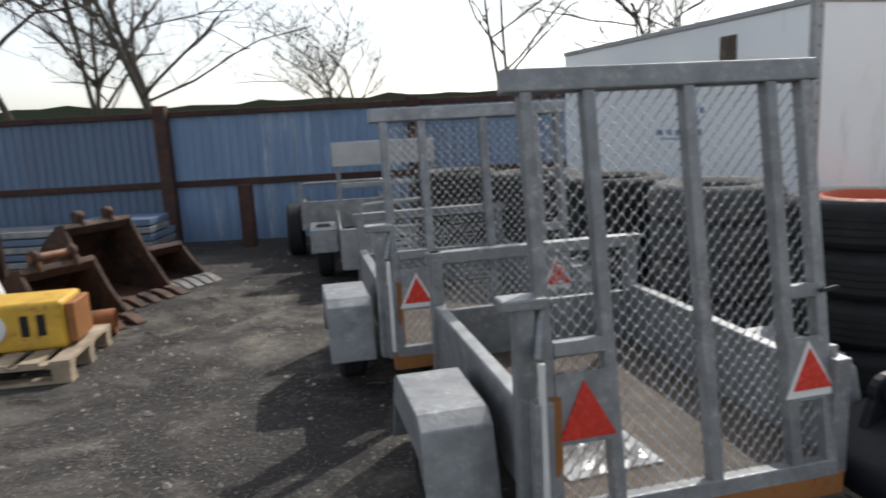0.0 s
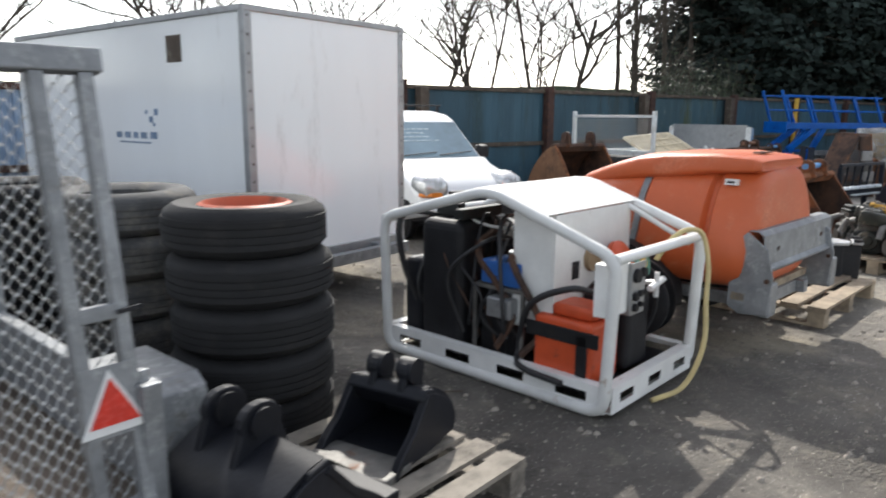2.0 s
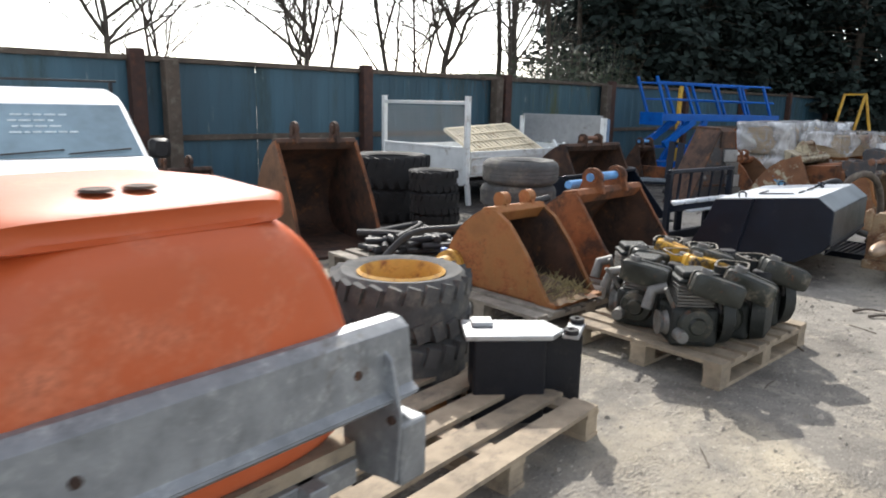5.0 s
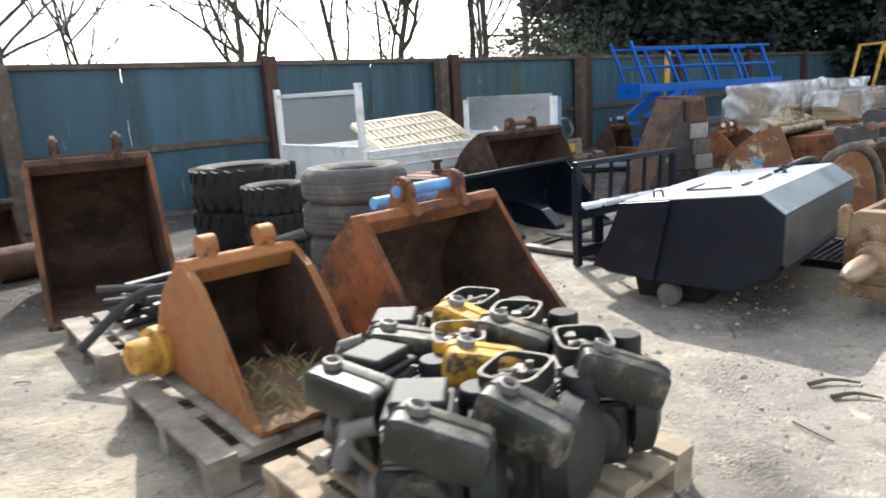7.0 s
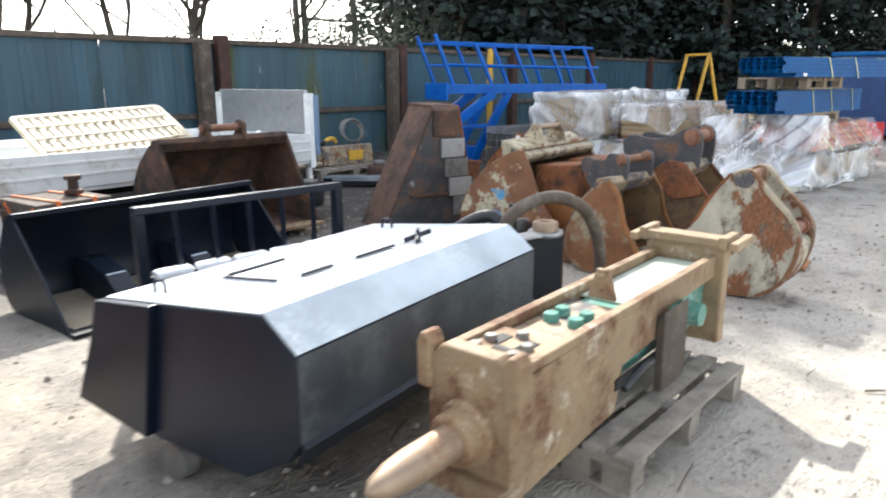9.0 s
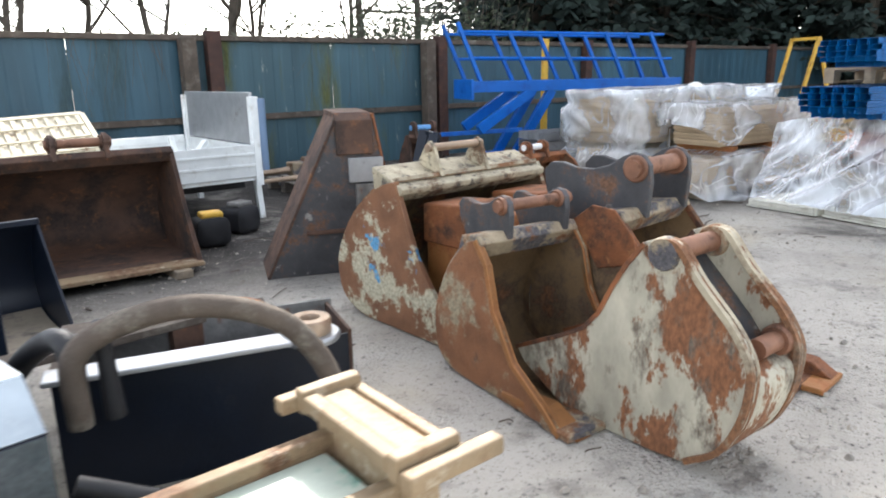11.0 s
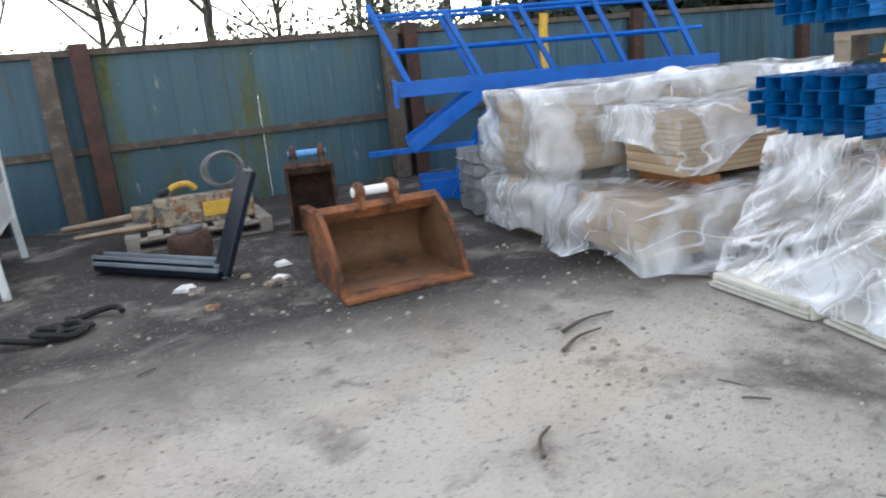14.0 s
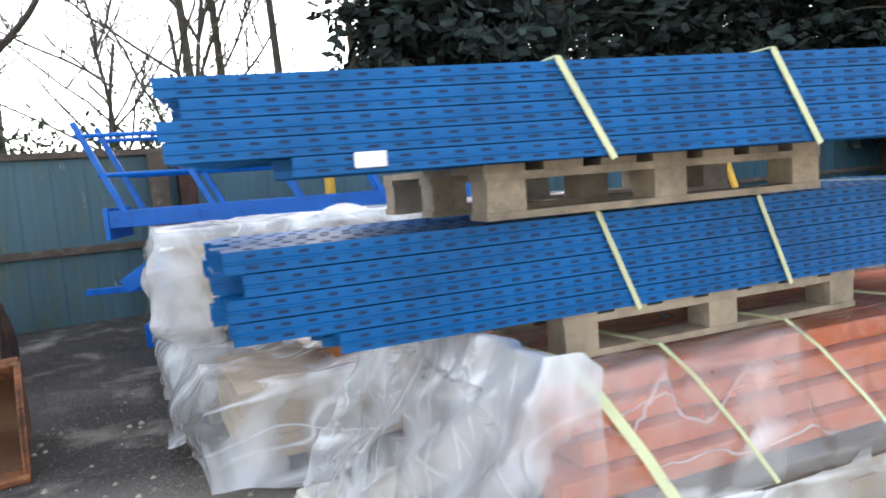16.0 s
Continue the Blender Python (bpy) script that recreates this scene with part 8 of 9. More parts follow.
for s in (-1, 1):
    x = s * 0.150
    sp = part("side_plate", Geo().prism(back + floor_line + mouth, x - 0.009, x + 0.009), M_TRENCH, ob, "curved cheek with flaking cream paint", bevel=0.004)
    part("rim_bar", Geo().plate(back[3:], 0.022, x - 0.024, x + 0.024), M_CREAM, sp, "scraped cream rim bar", smooth=True)
    part("mouth_bar", Geo().plate([floor_line[-1]] + mouth, 0.018, x - 0.014, x + 0.014), M_RUST, sp, smooth=True)
    part("boss", Geo().lathe([(0.001, -0.026), (0.055, -0.026), (0.06, -0.02), (0.06, 0.02), (0.001, 0.026)], 18, Matrix.Translation((x, -0.01, 0.765)) @ Matrix.Rotation(radians(90), 4, "Y")), M_CREAM_D, sp, smooth=True)
    part("boss", Geo().lathe([(0.001, -0.026), (0.05, -0.026), (0.055, -0.02), (0.055, 0.02), (0.001, 0.026)], 18, Matrix.Translation((x * 0.86, -0.285, 0.46)) @ Matrix.Rotation(radians(90), 4, "Y")), M_PIN, sp, smooth=True)
part("pin", Geo().pipe([(-0.165, -0.01, 0.765), (0.165, -0.01, 0.765)], 0.038, 16), M_PIN, ob, "rusty hinge pin", smooth=True)
part("pin", Geo().pipe([(-0.02, -0.285, 0.46), (0.14, -0.285, 0.46)], 0.036, 16), M_PIN, ob, "rusty hinge pin", smooth=True)
part("back_plate", Geo().plate([(0.03, 0.72), (-0.06, 0.63), (-0.17, 0.52), (-0.25, 0.42)], 0.012, -0.141, 0.141), M_BKT_W, ob, "scraped dark grey back plate", smooth=True)
shell_line = [(-0.25, 0.41), (-0.335, 0.38), (-0.325, 0.26), (-0.262, 0.125), (-0.145, 0.036), (0.0, 0.02), (0.20, 0.016), (0.44, 0.034), (0.66, 0.15)]
part("shell", Geo().plate([(p.x, p.y) for p in curve_pts([Vector(q) for q in shell_line], 4)], -0.012, -0.141, 0.141), M_TRENCH, ob, "curved belly in flaking cream paint", smooth=True)
part("mud", Geo().prism([(0.0, 0.03), (0.5, 0.06), (0.42, 0.20), (0.1, 0.26), (-0.2, 0.2)], -0.14, 0.14), M_INSIDE, ob, "dried mud", bevel=0.04)

# tapering hopper standing on end
ob = thing("steel_hopper", at(13.96, 7.12, 0, -13.94, k=1.0), "brown rusty steel hopper standing on its wide end", "hopper")
hop = lambda y: [(-0.58, y, 0.0), (0.42, y, 0.0), (0.22, y, 1.12), (-0.04, y, 1.12)]
a, b = hop(-0.24), hop(0.26)
part("front_plate", Geo().add([(x, y, z) for x, y, z in a] + [(x, y + 0.015, z) for x, y, z in a], [(0, 1, 2, 3), (7, 6, 5, 4), (0, 4, 5, 1), (1, 5, 6, 2), (2, 6, 7, 3), (3, 7, 4, 0)]), M_BKT_W, ob, "dark grey front plate", bevel=0.004)
part("back_plate", Geo().add([(x, y, z) for x, y, z in b] + [(x, y - 0.015, z) for x, y, z in b], [(3, 2, 1, 0), (4, 5, 6, 7), (0, 1, 5, 4), (1, 2, 6, 5), (2, 3, 7, 6), (3, 0, 4, 7)]), M_RUST_D, ob, bevel=0.004)
part("left_slope", Geo().beam((-0.59, 0.01, 0.0), (-0.05, 0.01, 1.12), 0.52, 0.02, up=(1, 0, 0)), M_RUST_D, ob, bevel=0.004)
part("right_slope", Geo().beam((0.43, 0.01, 0.0), (0.21, 0.01, 1.14), 0.52, 0.02, up=(1, 0, 0)), M_RUST, ob, bevel=0.004)
part("cap_box", Geo().prism([(-0.27, 0.86), (-0.27, 1.10), (-0.20, 1.15), (0.27, 1.16), (0.27, 0.86)], -0.06, 0.20), M_RUST_D, ob, "brown rusty folded cap", bevel=0.006)
for k in range(4):
    part("step_plate", Geo().box(0.02 + 0.045 * k, 0.27 + 0.04 * k, -0.275, -0.241, 0.66 - 0.185 * k, 0.835 - 0.185 * k), M_ALU if k % 2 == 0 else M_IRON, ob, "grey bolted plate", bevel=0.006)
for z in (0.30,):
    part("stiffener", Geo().box(-0.40 + z * 0.32, 0.40 - z * 0.18, -0.265, -0.241, z, z + 0.03), M_RUST_D, ob, bevel=0.004)

# quick hitch and rotator with thick hoses
ob = thing("grab_rotator", at(12.43, 4.62, 0, 8), "brown steel grab rotator block with thick looped hoses", "rotator")
tb = Matrix.Translation((0.08, 0.07, 0)) @ Matrix.Rotation(radians(-16), 4, "Z")
bx_ = part("base_box", Geo().box(-0.60, 0.40, 0.0, 0.34, 0.0, 0.30, tb), M_BLACKP, ob, "dark steel box frame", bevel=0.006)
part("front_plate", Geo().box(-0.60, 0.40, -0.012, -0.001, 0.0, 0.455, tb), M_BLACK, bx_, bevel=0.003)
part("end_plate", Geo().box(0.401, 0.415, -0.012, 0.345, 0.0, 0.47, tb), M_RUST_D, bx_, "dark riveted end plate", bevel=0.003)
part("back_rail", Geo().box(-0.60, 0.43, 0.341, 0.362, 0.0, 0.485, tb), M_IRON, bx_, "thin pale back rail", bevel=0.003)
part("flange", Geo().box(-0.62, 0.33, -0.07, 0.045, 0.457, 0.478, tb), M_ALU, ob, "worn pale grey flange", bevel=0.006)
part("flange_eye", Geo().lathe([(0.001, 0.0), (0.105, 0.0), (0.11, 0.008), (0.11, 0.022), (0.105, 0.028), (0.001, 0.028)], 28, tb @ Matrix.Translation((0.26, 0.0, 0.452))), M_ALU, ob, smooth=True)
part("pin_boss", Geo().lathe([(0.034, 0.0), (0.078, 0.0), (0.078, 0.05), (0.074, 0.056), (0.038, 0.056), (0.034, 0.05)], 24, tb @ Matrix.Translation((0.26, 0.0, 0.481)), closed=True), M_CHISEL, ob, smooth=True)
for k in range(6):
    for y in (0.05, 0.29):
        part("rivet", Geo().lathe([(0.001, 0.010), (0.010, 0.008), (0.014, 0)], 8, tb @ Matrix.Translation((0.415, y, 0.05 + 0.072 * k)) @ Matrix.Rotation(radians(90), 4, "Y")), M_IRON, bx_)
part("rear_shelf", Geo().box(-0.66, 0.24, 0.364, 0.98, 0.30, 0.33, tb), M_WOOD_D, ob, "dusty brown rear plate", bevel=0.006)
part("shelf_foot", Geo().box(-0.5, 0.1, 0.5, 0.9, 0.0, 0.299, tb), M_RUST_D, ob)
part("ring_guide", Geo().lathe([(0.19, 0), (0.225, 0.0), (0.225, 0.07), (0.19, 0.07)], 32, tb @ Matrix.Translation((-0.02, 0.63, 0.331)), closed=True), M_RUST_Y, ob, "brown slewing ring", smooth=True)
for x, y, r0, h in ((-0.08, 0.60, 0.08, 0.06), (0.06, 0.66, 0.065, 0.05), (0.0, 0.74, 0.05, 0.07), (-0.16, 0.70, 0.04, 0.05)):
    part("planet_gear", Geo().lathe([(0.02, 0.0), (r0, 0.0), (r0, h * 0.8), (r0 * 0.8, h), (0.02, h)], 18, tb @ Matrix.Translation((x, y, 0.331)), closed=True), M_CHISEL, ob, smooth=True)
for pts, mt in (([(-0.42, -0.26, 0.50), (-0.40, -0.28, 0.72), (-0.15, -0.36, 0.80), (0.12, -0.42, 0.70), (0.26, -0.45, 0.45), (0.24, -0.44, 0.20), (0.1, -0.42, 0.06)], M_WOOD_D), ([(-0.46, -0.28, 0.34), (-0.2, -0.36, 0.22), (0.1, -0.4, 0.14), (0.25, -0.42, 0.10)], M_HOSE), ([(-0.62, 0.1, 0.40), (-0.5, 0.0, 0.62), (-0.42, -0.2, 0.72), (-0.42, -0.26, 0.50)], M_HOSE)):
    part("hose", Geo().pipe(curve_pts([Vector(p) - Vector((0.09, 0, 0)) for p in pts], 7), 0.034, 10), mt, ob, "thick worn hose", smooth=True)
part("pivot_spike", Geo().pipe([(-0.42, -0.26, 0.50), (-0.43, -0.26, 0.78)], 0.03, 10, 0.02), M_BLACKP, ob, smooth=True)
ob = thing("drain_grate", at(12.10, 4.05, 0, 10), "black slatted steel grate lying on the ground", "grate")
for k in range(12):
    part("slat", Geo().box(-0.35, 0.35, -0.3 + 0.05 * k, -0.28 + 0.05 * k, 0.02, 0.05), M_BLACK, ob)
part("edge", Geo().box(-0.37, -0.35, -0.31, 0.29, 0.0, 0.055), M_BLACK, ob)
part("edge", Geo().box(0.35, 0.37, -0.31, 0.29, 0.0, 0.055), M_BLACK, ob)
ob = thing("flat_bar", at(11.95, 5.0, 0.0, 12), "long flat steel bar resting on blocks", "bar")
part("bar", Geo().box(-0.6, 0.6, -0.06, 0.06, 0.46, 0.49), M_WOOD_D, ob, bevel=0.004)
for x in (-0.5, 0.38):
    part("block", Geo().box(x, x + 0.12, -0.06, 0.06, 0.0, 0.459), M_RUST_D, ob)
ob = thing("steel_beam_offcut", at(11.0, 4.75, 0, 9), "rusty steel beam behind the sweeper", "beam")
part("web", Geo().box(-0.5, 0.6, -0.01, 0.01, 0.02, 0.28).box(-0.5, 0.6, -0.07, 0.07, 0.0, 0.02).box(-0.5, 0.6, -0.07, 0.07, 0.28, 0.30), M_RUST_D, ob)

# small machine parts behind the hopper
for k, (x, y, mt, lab) in enumerate([(13.272, 8.409, M_BLACKP, "black and yellow compact pump on the ground"), (13.616, 8.761, M_BLACKP, "black engine part on the ground"), (15.341, 9.689, M_RUST_D, "rusty cast gearbox on the dirt"), (12.973, 8.783, M_BLACKP, "black plastic drum part")]):
    ob = thing("machine_part", at(x, y, 0, 30 * k), lab, "machine part", "loose machine parts")
    part("case", loft([(-0.16, -0.1, 0.1, 0.03, 0.20, 3), (-0.13, -0.14, 0.14, 0.0, 0.25, 4), (0.12, -0.14, 0.14, 0.0, 0.24, 4), (0.16, -0.1, 0.1, 0.04, 0.18, 3)], 20), mt, ob, smooth=True)
    part("top_cover", Geo().box(-0.09, 0.10, -0.10, 0.06, 0.235, 0.29), M_YELLOW if k == 0 else M_IRON, ob, bevel=0.02)
ob = thing("tyre_scrap", at(14.564, 8.21, 0, -1.94, k=1.035), "curled black rubber scraps on the ground", "rubber scrap")
for k in range(5):
    c = Vector((rnd.uniform(-0.2, 0.2), rnd.uniform(-0.15, 0.15), 0.02))
    part("strip", Geo().pipe([c + Vector((0.16 * math.cos(t), 0.10 * math.sin(t), 0.02 + 0.02 * math.sin(2 * t))) for t in [0.5 * j + k for j in range(9)]], 0.022, 6), M_RUBBER, ob, smooth=True)

# ---- far pile: breaker on a pallet, forks, buckets ----
pallet(at(15.378, 10.779, 0, 6.06, k=1.035), "grey pallet against the fence loaded with scrap", M_WOOD_G, 1.3, 0.9)
ob = thing("old_breaker", at(15.376, 10.727, 0.146, 4.06, k=1.035), "pale grey breaker with yellow paint mark and long chisel", "hydraulic breaker")
part("body", Geo().prism([(-0.16, 0.0), (0.16, 0.0), (0.13, 0.26), (-0.13, 0.28)], -0.35, 0.55), M_CREAM_D, ob, bevel=0.02)
part("neck", Geo().box(-0.55, -0.35, -0.1, 0.1, 0.05, 0.22), M_CREAM_D, ob, bevel=0.015)
part("spare_chisel", Geo().pipe([(-0.40, -0.14, 0.05), (-1.05, -0.12, 0.03)], 0.034, 12, 0.022), M_CHISEL, ob, smooth=True)
part("chisel", Geo().pipe([(-0.55, 0.0, 0.13), (-1.15, 0.03, 0.10)], 0.04, 12, 0.028), M_CHISEL, ob, smooth=True)
part("paint_mark", Geo().box(0.08, 0.34, -0.165, -0.150, 0.06, 0.20), M_YELLOW, ob, "sprayed yellow mark")
ob = thing("hose_coil", at(15.691, 10.82, 0.43, -1.94, k=1.035), "grey hose coil on top of the scrap pile", "hose")
for k in range(3):
    part("turn", Geo().lathe([(0.17, 0), (0.19, 0.02), (0.17, 0.04), (0.155, 0.02)], 28, Matrix.Translation((0.02 * k, 0, 0.18)) @ Matrix.Rotation(radians(62 + 8 * k), 4, "X"), closed=True), M_IRON, ob, smooth=True)
ob = thing("yellow_grip", at(15.274, 10.782, 0.43, 18.06, k=1.035), "yellow and black breaker handle on the pile", "handle")
part("grip", Geo().pipe(curve_pts([(-0.12, 0, 0.03), (-0.05, 0, 0.08), (0.08, 0, 0.09), (0.15, 0, 0.03)], 5), 0.03, 10), M_YELLOW, ob, smooth=True)
part("wrap", Geo().pipe([(-0.2, 0, 0.03), (-0.1, 0, 0.05)], 0.034, 10), M_BLACKP, ob, smooth=True)
ob = thing("fork_tine_pair", at(15.591, 8.798, 0, -1.94, k=1.035), "black L-shaped pallet fork tines leaning together", "fork tines")
for dx, dy, dz in ((0.0, 0.0, 0.0), (-0.03, 0.17, 0.02)):
    part("tine", Geo().beam((dx, dy, 0.05 + dz), (-0.98 + dx, 0.86 + dy, 0.06 + dz), 0.13, 0.05), M_BLACK, ob, bevel=0.006)
    for u in (-0.055, 0.055):
        part("worn_edge", Geo().beam((dx + u * 0.66, dy + u * 0.75, 0.085 + dz), (-0.98 + dx + u * 0.66, 0.86 + dy + u * 0.75, 0.095 + dz), 0.016, 0.03), M_SWCH, ob, "worn bright channel edge")
    part("upright", Geo().beam((dx, dy, 0.03), (0.30 + dx, 0.18 + dy, 0.76 + dz), 0.12, 0.05), M_BLACK, ob, bevel=0.006)
part("hook_bar", Geo().beam((0.30, 0.16, 0.74), (0.27, 0.37, 0.76), 0.06, 0.05), M_BLACK, ob, bevel=0.005)
bucket(at(16.501, 10.221, 0, -5.94, k=1.035), "narrow black-brown bucket standing by the fence", 0.45, 0.62, 0.2, 0.35, M_RUST_D, M_RUST_D, M_RUST_D, ear_gap=0.26, ear_h=0.18, pin=M_PIN_B)
ob = thing("rust_channel", at(16.447, 9.548, 0, 98.06, k=1.035), "orange rusty channel section on the ground", "channel")
part("channel", Geo().box(-0.62, 0.62, -0.012, 0.012, 0.0, 0.24).box(-0.62, 0.62, -0.08, -0.012, 0.0, 0.02).box(-0.62, 0.62, -0.08, -0.012, 0.22, 0.24), M_RUST, ob, bevel=0.003)
bucket(at(16.712, 8.168, 0, 7.06, k=1.035), "rusty brown ditching bucket with a pale pin", 0.87, 0.53, 0.42, 0.36, M_RUST, M_RUST, M_RUST_B, ear_gap=0.24, ear_h=0.15, pin=M_REDWHITE, edge=[(-0.42, 0.012), (-0.37, 0.14), (-0.24, 0.33), (-0.12, 0.46)])

# ---- blue steel walkway frame ----
ob = thing("walkway_frame", at(17.784, 11.31, 0, -13.44, k=1.035), "bright blue steel walkway frame with leaning handrails", "steel frame")
FL = 3.3
for y in (0.0, -0.62):
    part("long_beam", Geo().box(-0.05, FL, y - 0.05, y + 0.05, 1.12, 1.27), M_BLUE_F, ob, bevel=0.006)
    for z in (1.55, 1.90):
        part("hand_rail", Geo().pipe([(0.02 - 0.45 * (z - 1.27), y, z + 0.04), (FL - 0.05 - 0.45 * (z - 1.27), y, z)], 0.02, 8), M_BLUE_F, ob, smooth=True)
    for k in range(5):
        x = 0.10 + 0.75 * k
        part("rail_post", Geo().beam((x, y, 1.20), (x - 0.36, y, 2.06 if k == 0 else 1.93), 0.05, 0.05), M_BLUE_F, ob, bevel=0.004)
for k in range(6):
    x = 0.05 + 0.63 * k
    part("cross_member", Geo().box(x - 0.03, x + 0.03, -0.57, -0.05, 1.15, 1.24), M_BLUE_F, ob, bevel=0.004)
part("end_plate", Geo().box(-0.09, -0.05, -0.68, 0.06, 1.02, 1.30), M_BLUE_F, ob, bevel=0.005)
for y in (0.0, -0.62):
    part("raking_leg", Geo().beam((0.85, y, 1.13), (0.02, y - 0.05, 0.60), 0.09, 0.14), M_BLUE_F, ob, bevel=0.006)
    part("raking_leg", Geo().beam((1.15, y, 1.13), (0.45, y, 0.0), 0.09, 0.13), M_BLUE_F, ob, bevel=0.006)
    part("far_leg", Geo().beam((FL - 0.3, y, 1.12), (FL - 0.3, y, 0.0), 0.08, 0.08), M_BLUE_F, ob, bevel=0.006)
part("low_arm", Geo().beam((-0.42, -0.3, 0.53), (0.7, -0.62, 0.58), 0.05, 0.06), M_BLUE_F, ob, bevel=0.005)
part("low_foot", Geo().box(0.1, 0.65, -0.55, 0.05, 0.0, 0.22), M_BLUE_F, ob, bevel=0.01)
ob = thing("galvanised_bundle", at(17.978, 9.964, 0, -5.94, k=1.035), "bundle of galvanised beams with open ends on the ground", "steel bundle")
for j in range(5):
    for i in range(5):
        x0, z = 0.0, 0.02 + 0.12 * j
        y = -0.42 + 0.125 * i
        part("beam", Geo().box(x0 + rnd.uniform(-0.04, 0.04), 2.6, y, y + 0.115, z, z + 0.008).box(x0, 2.6, y, y + 0.008, z + 0.008, z + 0.1).box(x0, 2.6, y + 0.107, y + 0.115, z + 0.008, z + 0.1), M_ALU, ob)


# ---- wrapped packs and racking ----
def film_box(x0, x1, y0, y1, z0, z1, amp, step=0.07, flare=0.0, waist=0.0, bag=0.0, ragged=0.0):
    """Polythene round a pack: a shell pinched into slack facets. flare: how far it spreads on the ground; waist: a height at which it is drawn in; bag: slack at its -x end; ragged: uneven hem."""
    g = Geo()
    x0, x1, y0, y1, z1 = x0 - amp * 0.5, x1 + amp * 0.5, y0 - amp * 0.5, y1 + amp * 0.5, z1 + amp * 0.4
    mid = Vector(((x0 + x1) / 2, (y0 + y1) / 2, 0))

    def push(p):
        warp = p + noise.noise_vector(p * 1.1) * 0.35
        tilted = Vector((warp.x * 1.7 + warp.z * 1.4, warp.y * 1.7 - warp.z * 0.9, warp.z * 1.9 - warp.x * 0.5))
        ridge = 1 - 2.2 * abs(noise.noise(tilted))
        fine = 1 - 2.0 * abs(noise.noise(tilted * 2.3 + Vector((7, 3, 1))))
        d = (ridge * 0.55 + fine * 0.42 - 0.3) * amp
        out = p - mid
        out.z = 0
        out = Vector((out.x / (x1 - x0) * 2, out.y / (y1 - y0) * 2, 0))
        side = Vector((out.x ** 5, out.y ** 5, 0))
        k = max(0.0, 1 - (p.z - z0) / max(0.01, z1 - z0))
        q = p + side * d + Vector((0, 0, d * 0.7 * max(0.0, 1 - 3 * k)))
        q += noise.noise_vector(p * 2.6) * amp * 0.35
        if waist:
            q -= side * 0.07 * math.exp(-((p.z - waist) / 0.07) ** 2)
        if flare:
            q += side * flare * k * k * (0.7 + 0.9 * noise.noise(p * 2.3))
        if bag and out.x < -0.9:
            q.x -= bag * (0.6 + noise.noise(p * 2.2)) * math.sin(min(1.0, k * 1.2) * 3.0)
        if ragged:
            q.z += ragged * k ** 3 * (0.5 + 1.6 * noise.noise(Vector((p.x * 1.6, p.y * 1.6, 4))))
        q.z = max(q.z, 0.012 + 0.01 * abs(noise.noise(p * 9)))
        return q

    def face(o, u, v):
        o, u, v = Vector(o), Vector(u), Vector(v)
        n, m = max(2, int(u.length / step)), max(2, int(v.length / step))
        vs = [push(o + u * i / n + v * j / m) for j in range(m + 1) for i in range(n + 1)]
        g.add(vs, [(j * (n + 1) + i, j * (n + 1) + i + 1, (j + 1) * (n + 1) + i + 1, (j + 1) * (n + 1) + i) for j in range(m) for i in range(n)])

    dx, dy, dz = (x1 - x0, 0, 0), (0, y1 - y0, 0), (0, 0, z1 - z0)
    face((x0, y0, z0), dx, dz)
    face((x0, y1, z0), dx, dz)
    face((x0, y0, z0), dy, dz)
    face((x1, y0, z0), dy, dz)
    face((x0, y0, z1), dx, dy)
    return g


def film_drape(profile, x0, x1, amp):
    """Slack film over a long load: a profile swept along x with slanting folds."""
    g = Geo()
    line = [(p.x, p.y) for p in curve_pts([Vector(q) for q in profile], 5)]
    n, m = int((x1 - x0) / 0.03), len(line) - 1
    vs = []
    for j, (y, z) in enumerate(line):
        for i in range(n + 1):
            x = x0 + (x1 - x0) * i / n
            q = Vector((x * 3.6 - z * 3.0, y * 1.6, z * 2.0 + x * 0.6))
            q += noise.noise_vector(Vector((x, y, z)) * 2.5) * 0.5
            d = amp * (0.55 - 1.5 * abs(noise.noise(q))) + amp * 0.4 * noise.noise(q * 2.6)
            k = 0.25 if 0.14 < y < 0.78 else 1.0
            vs.append(Vector((x, y - d * k * 0.8, z + d * k * 0.6)))
    g.add(vs, [(j * (n + 1) + i, j * (n + 1) + i + 1, (j + 1) * (n + 1) + i + 1, (j + 1) * (n + 1) + i) for j in range(m) for i in range(n)])
    return g


def board_pack(ob, x0, x1, y0, y1, z0, z1, th, mt):
    n = max(1, round((z1 - z0) / th))
    for k in range(n):
        a = z0 + (z1 - z0) * k / n
        part("board_layer", Geo().box(x0 + rnd.uniform(0, 0.03), x1, y0 + rnd.uniform(0, 0.015), y1, a, a + (z1 - z0) / n - 0.004), mt, ob)


ob = thing("wrapped_board_pack", at(18.07, 8.091, 0, 3.06, k=1.035), "tall pack of boards under creased polythene", "wrapped pack", "wrapped packs")
for x in (0.05, 1.2, 2.3):
    part("skid", Geo().box(x, x + 0.1, 0, 0.9, 0, 0.1), M_WOOD, ob)
board_pack(ob, 0.0, 2.5, 0.02, 0.88, 0.10, 0.46, 0.09, M_CARD)
for x in (0.05, 1.2, 2.3):
    part("skid", Geo().box(x, x + 0.1, 0, 0.9, 0.46, 0.55), M_WOOD, ob)
board_pack(ob, -0.03, 2.6, 0.0, 0.9, 0.55, 1.08, 0.06, M_CARD)
part("wrap", film_box(-0.08, 2.66, -0.05, 0.95, 0.03, 1.12, 0.07, 0.04, 0.0, 0.50, 0.08, 0.12), M_FILM, ob, "creased clear polythene", smooth=True)
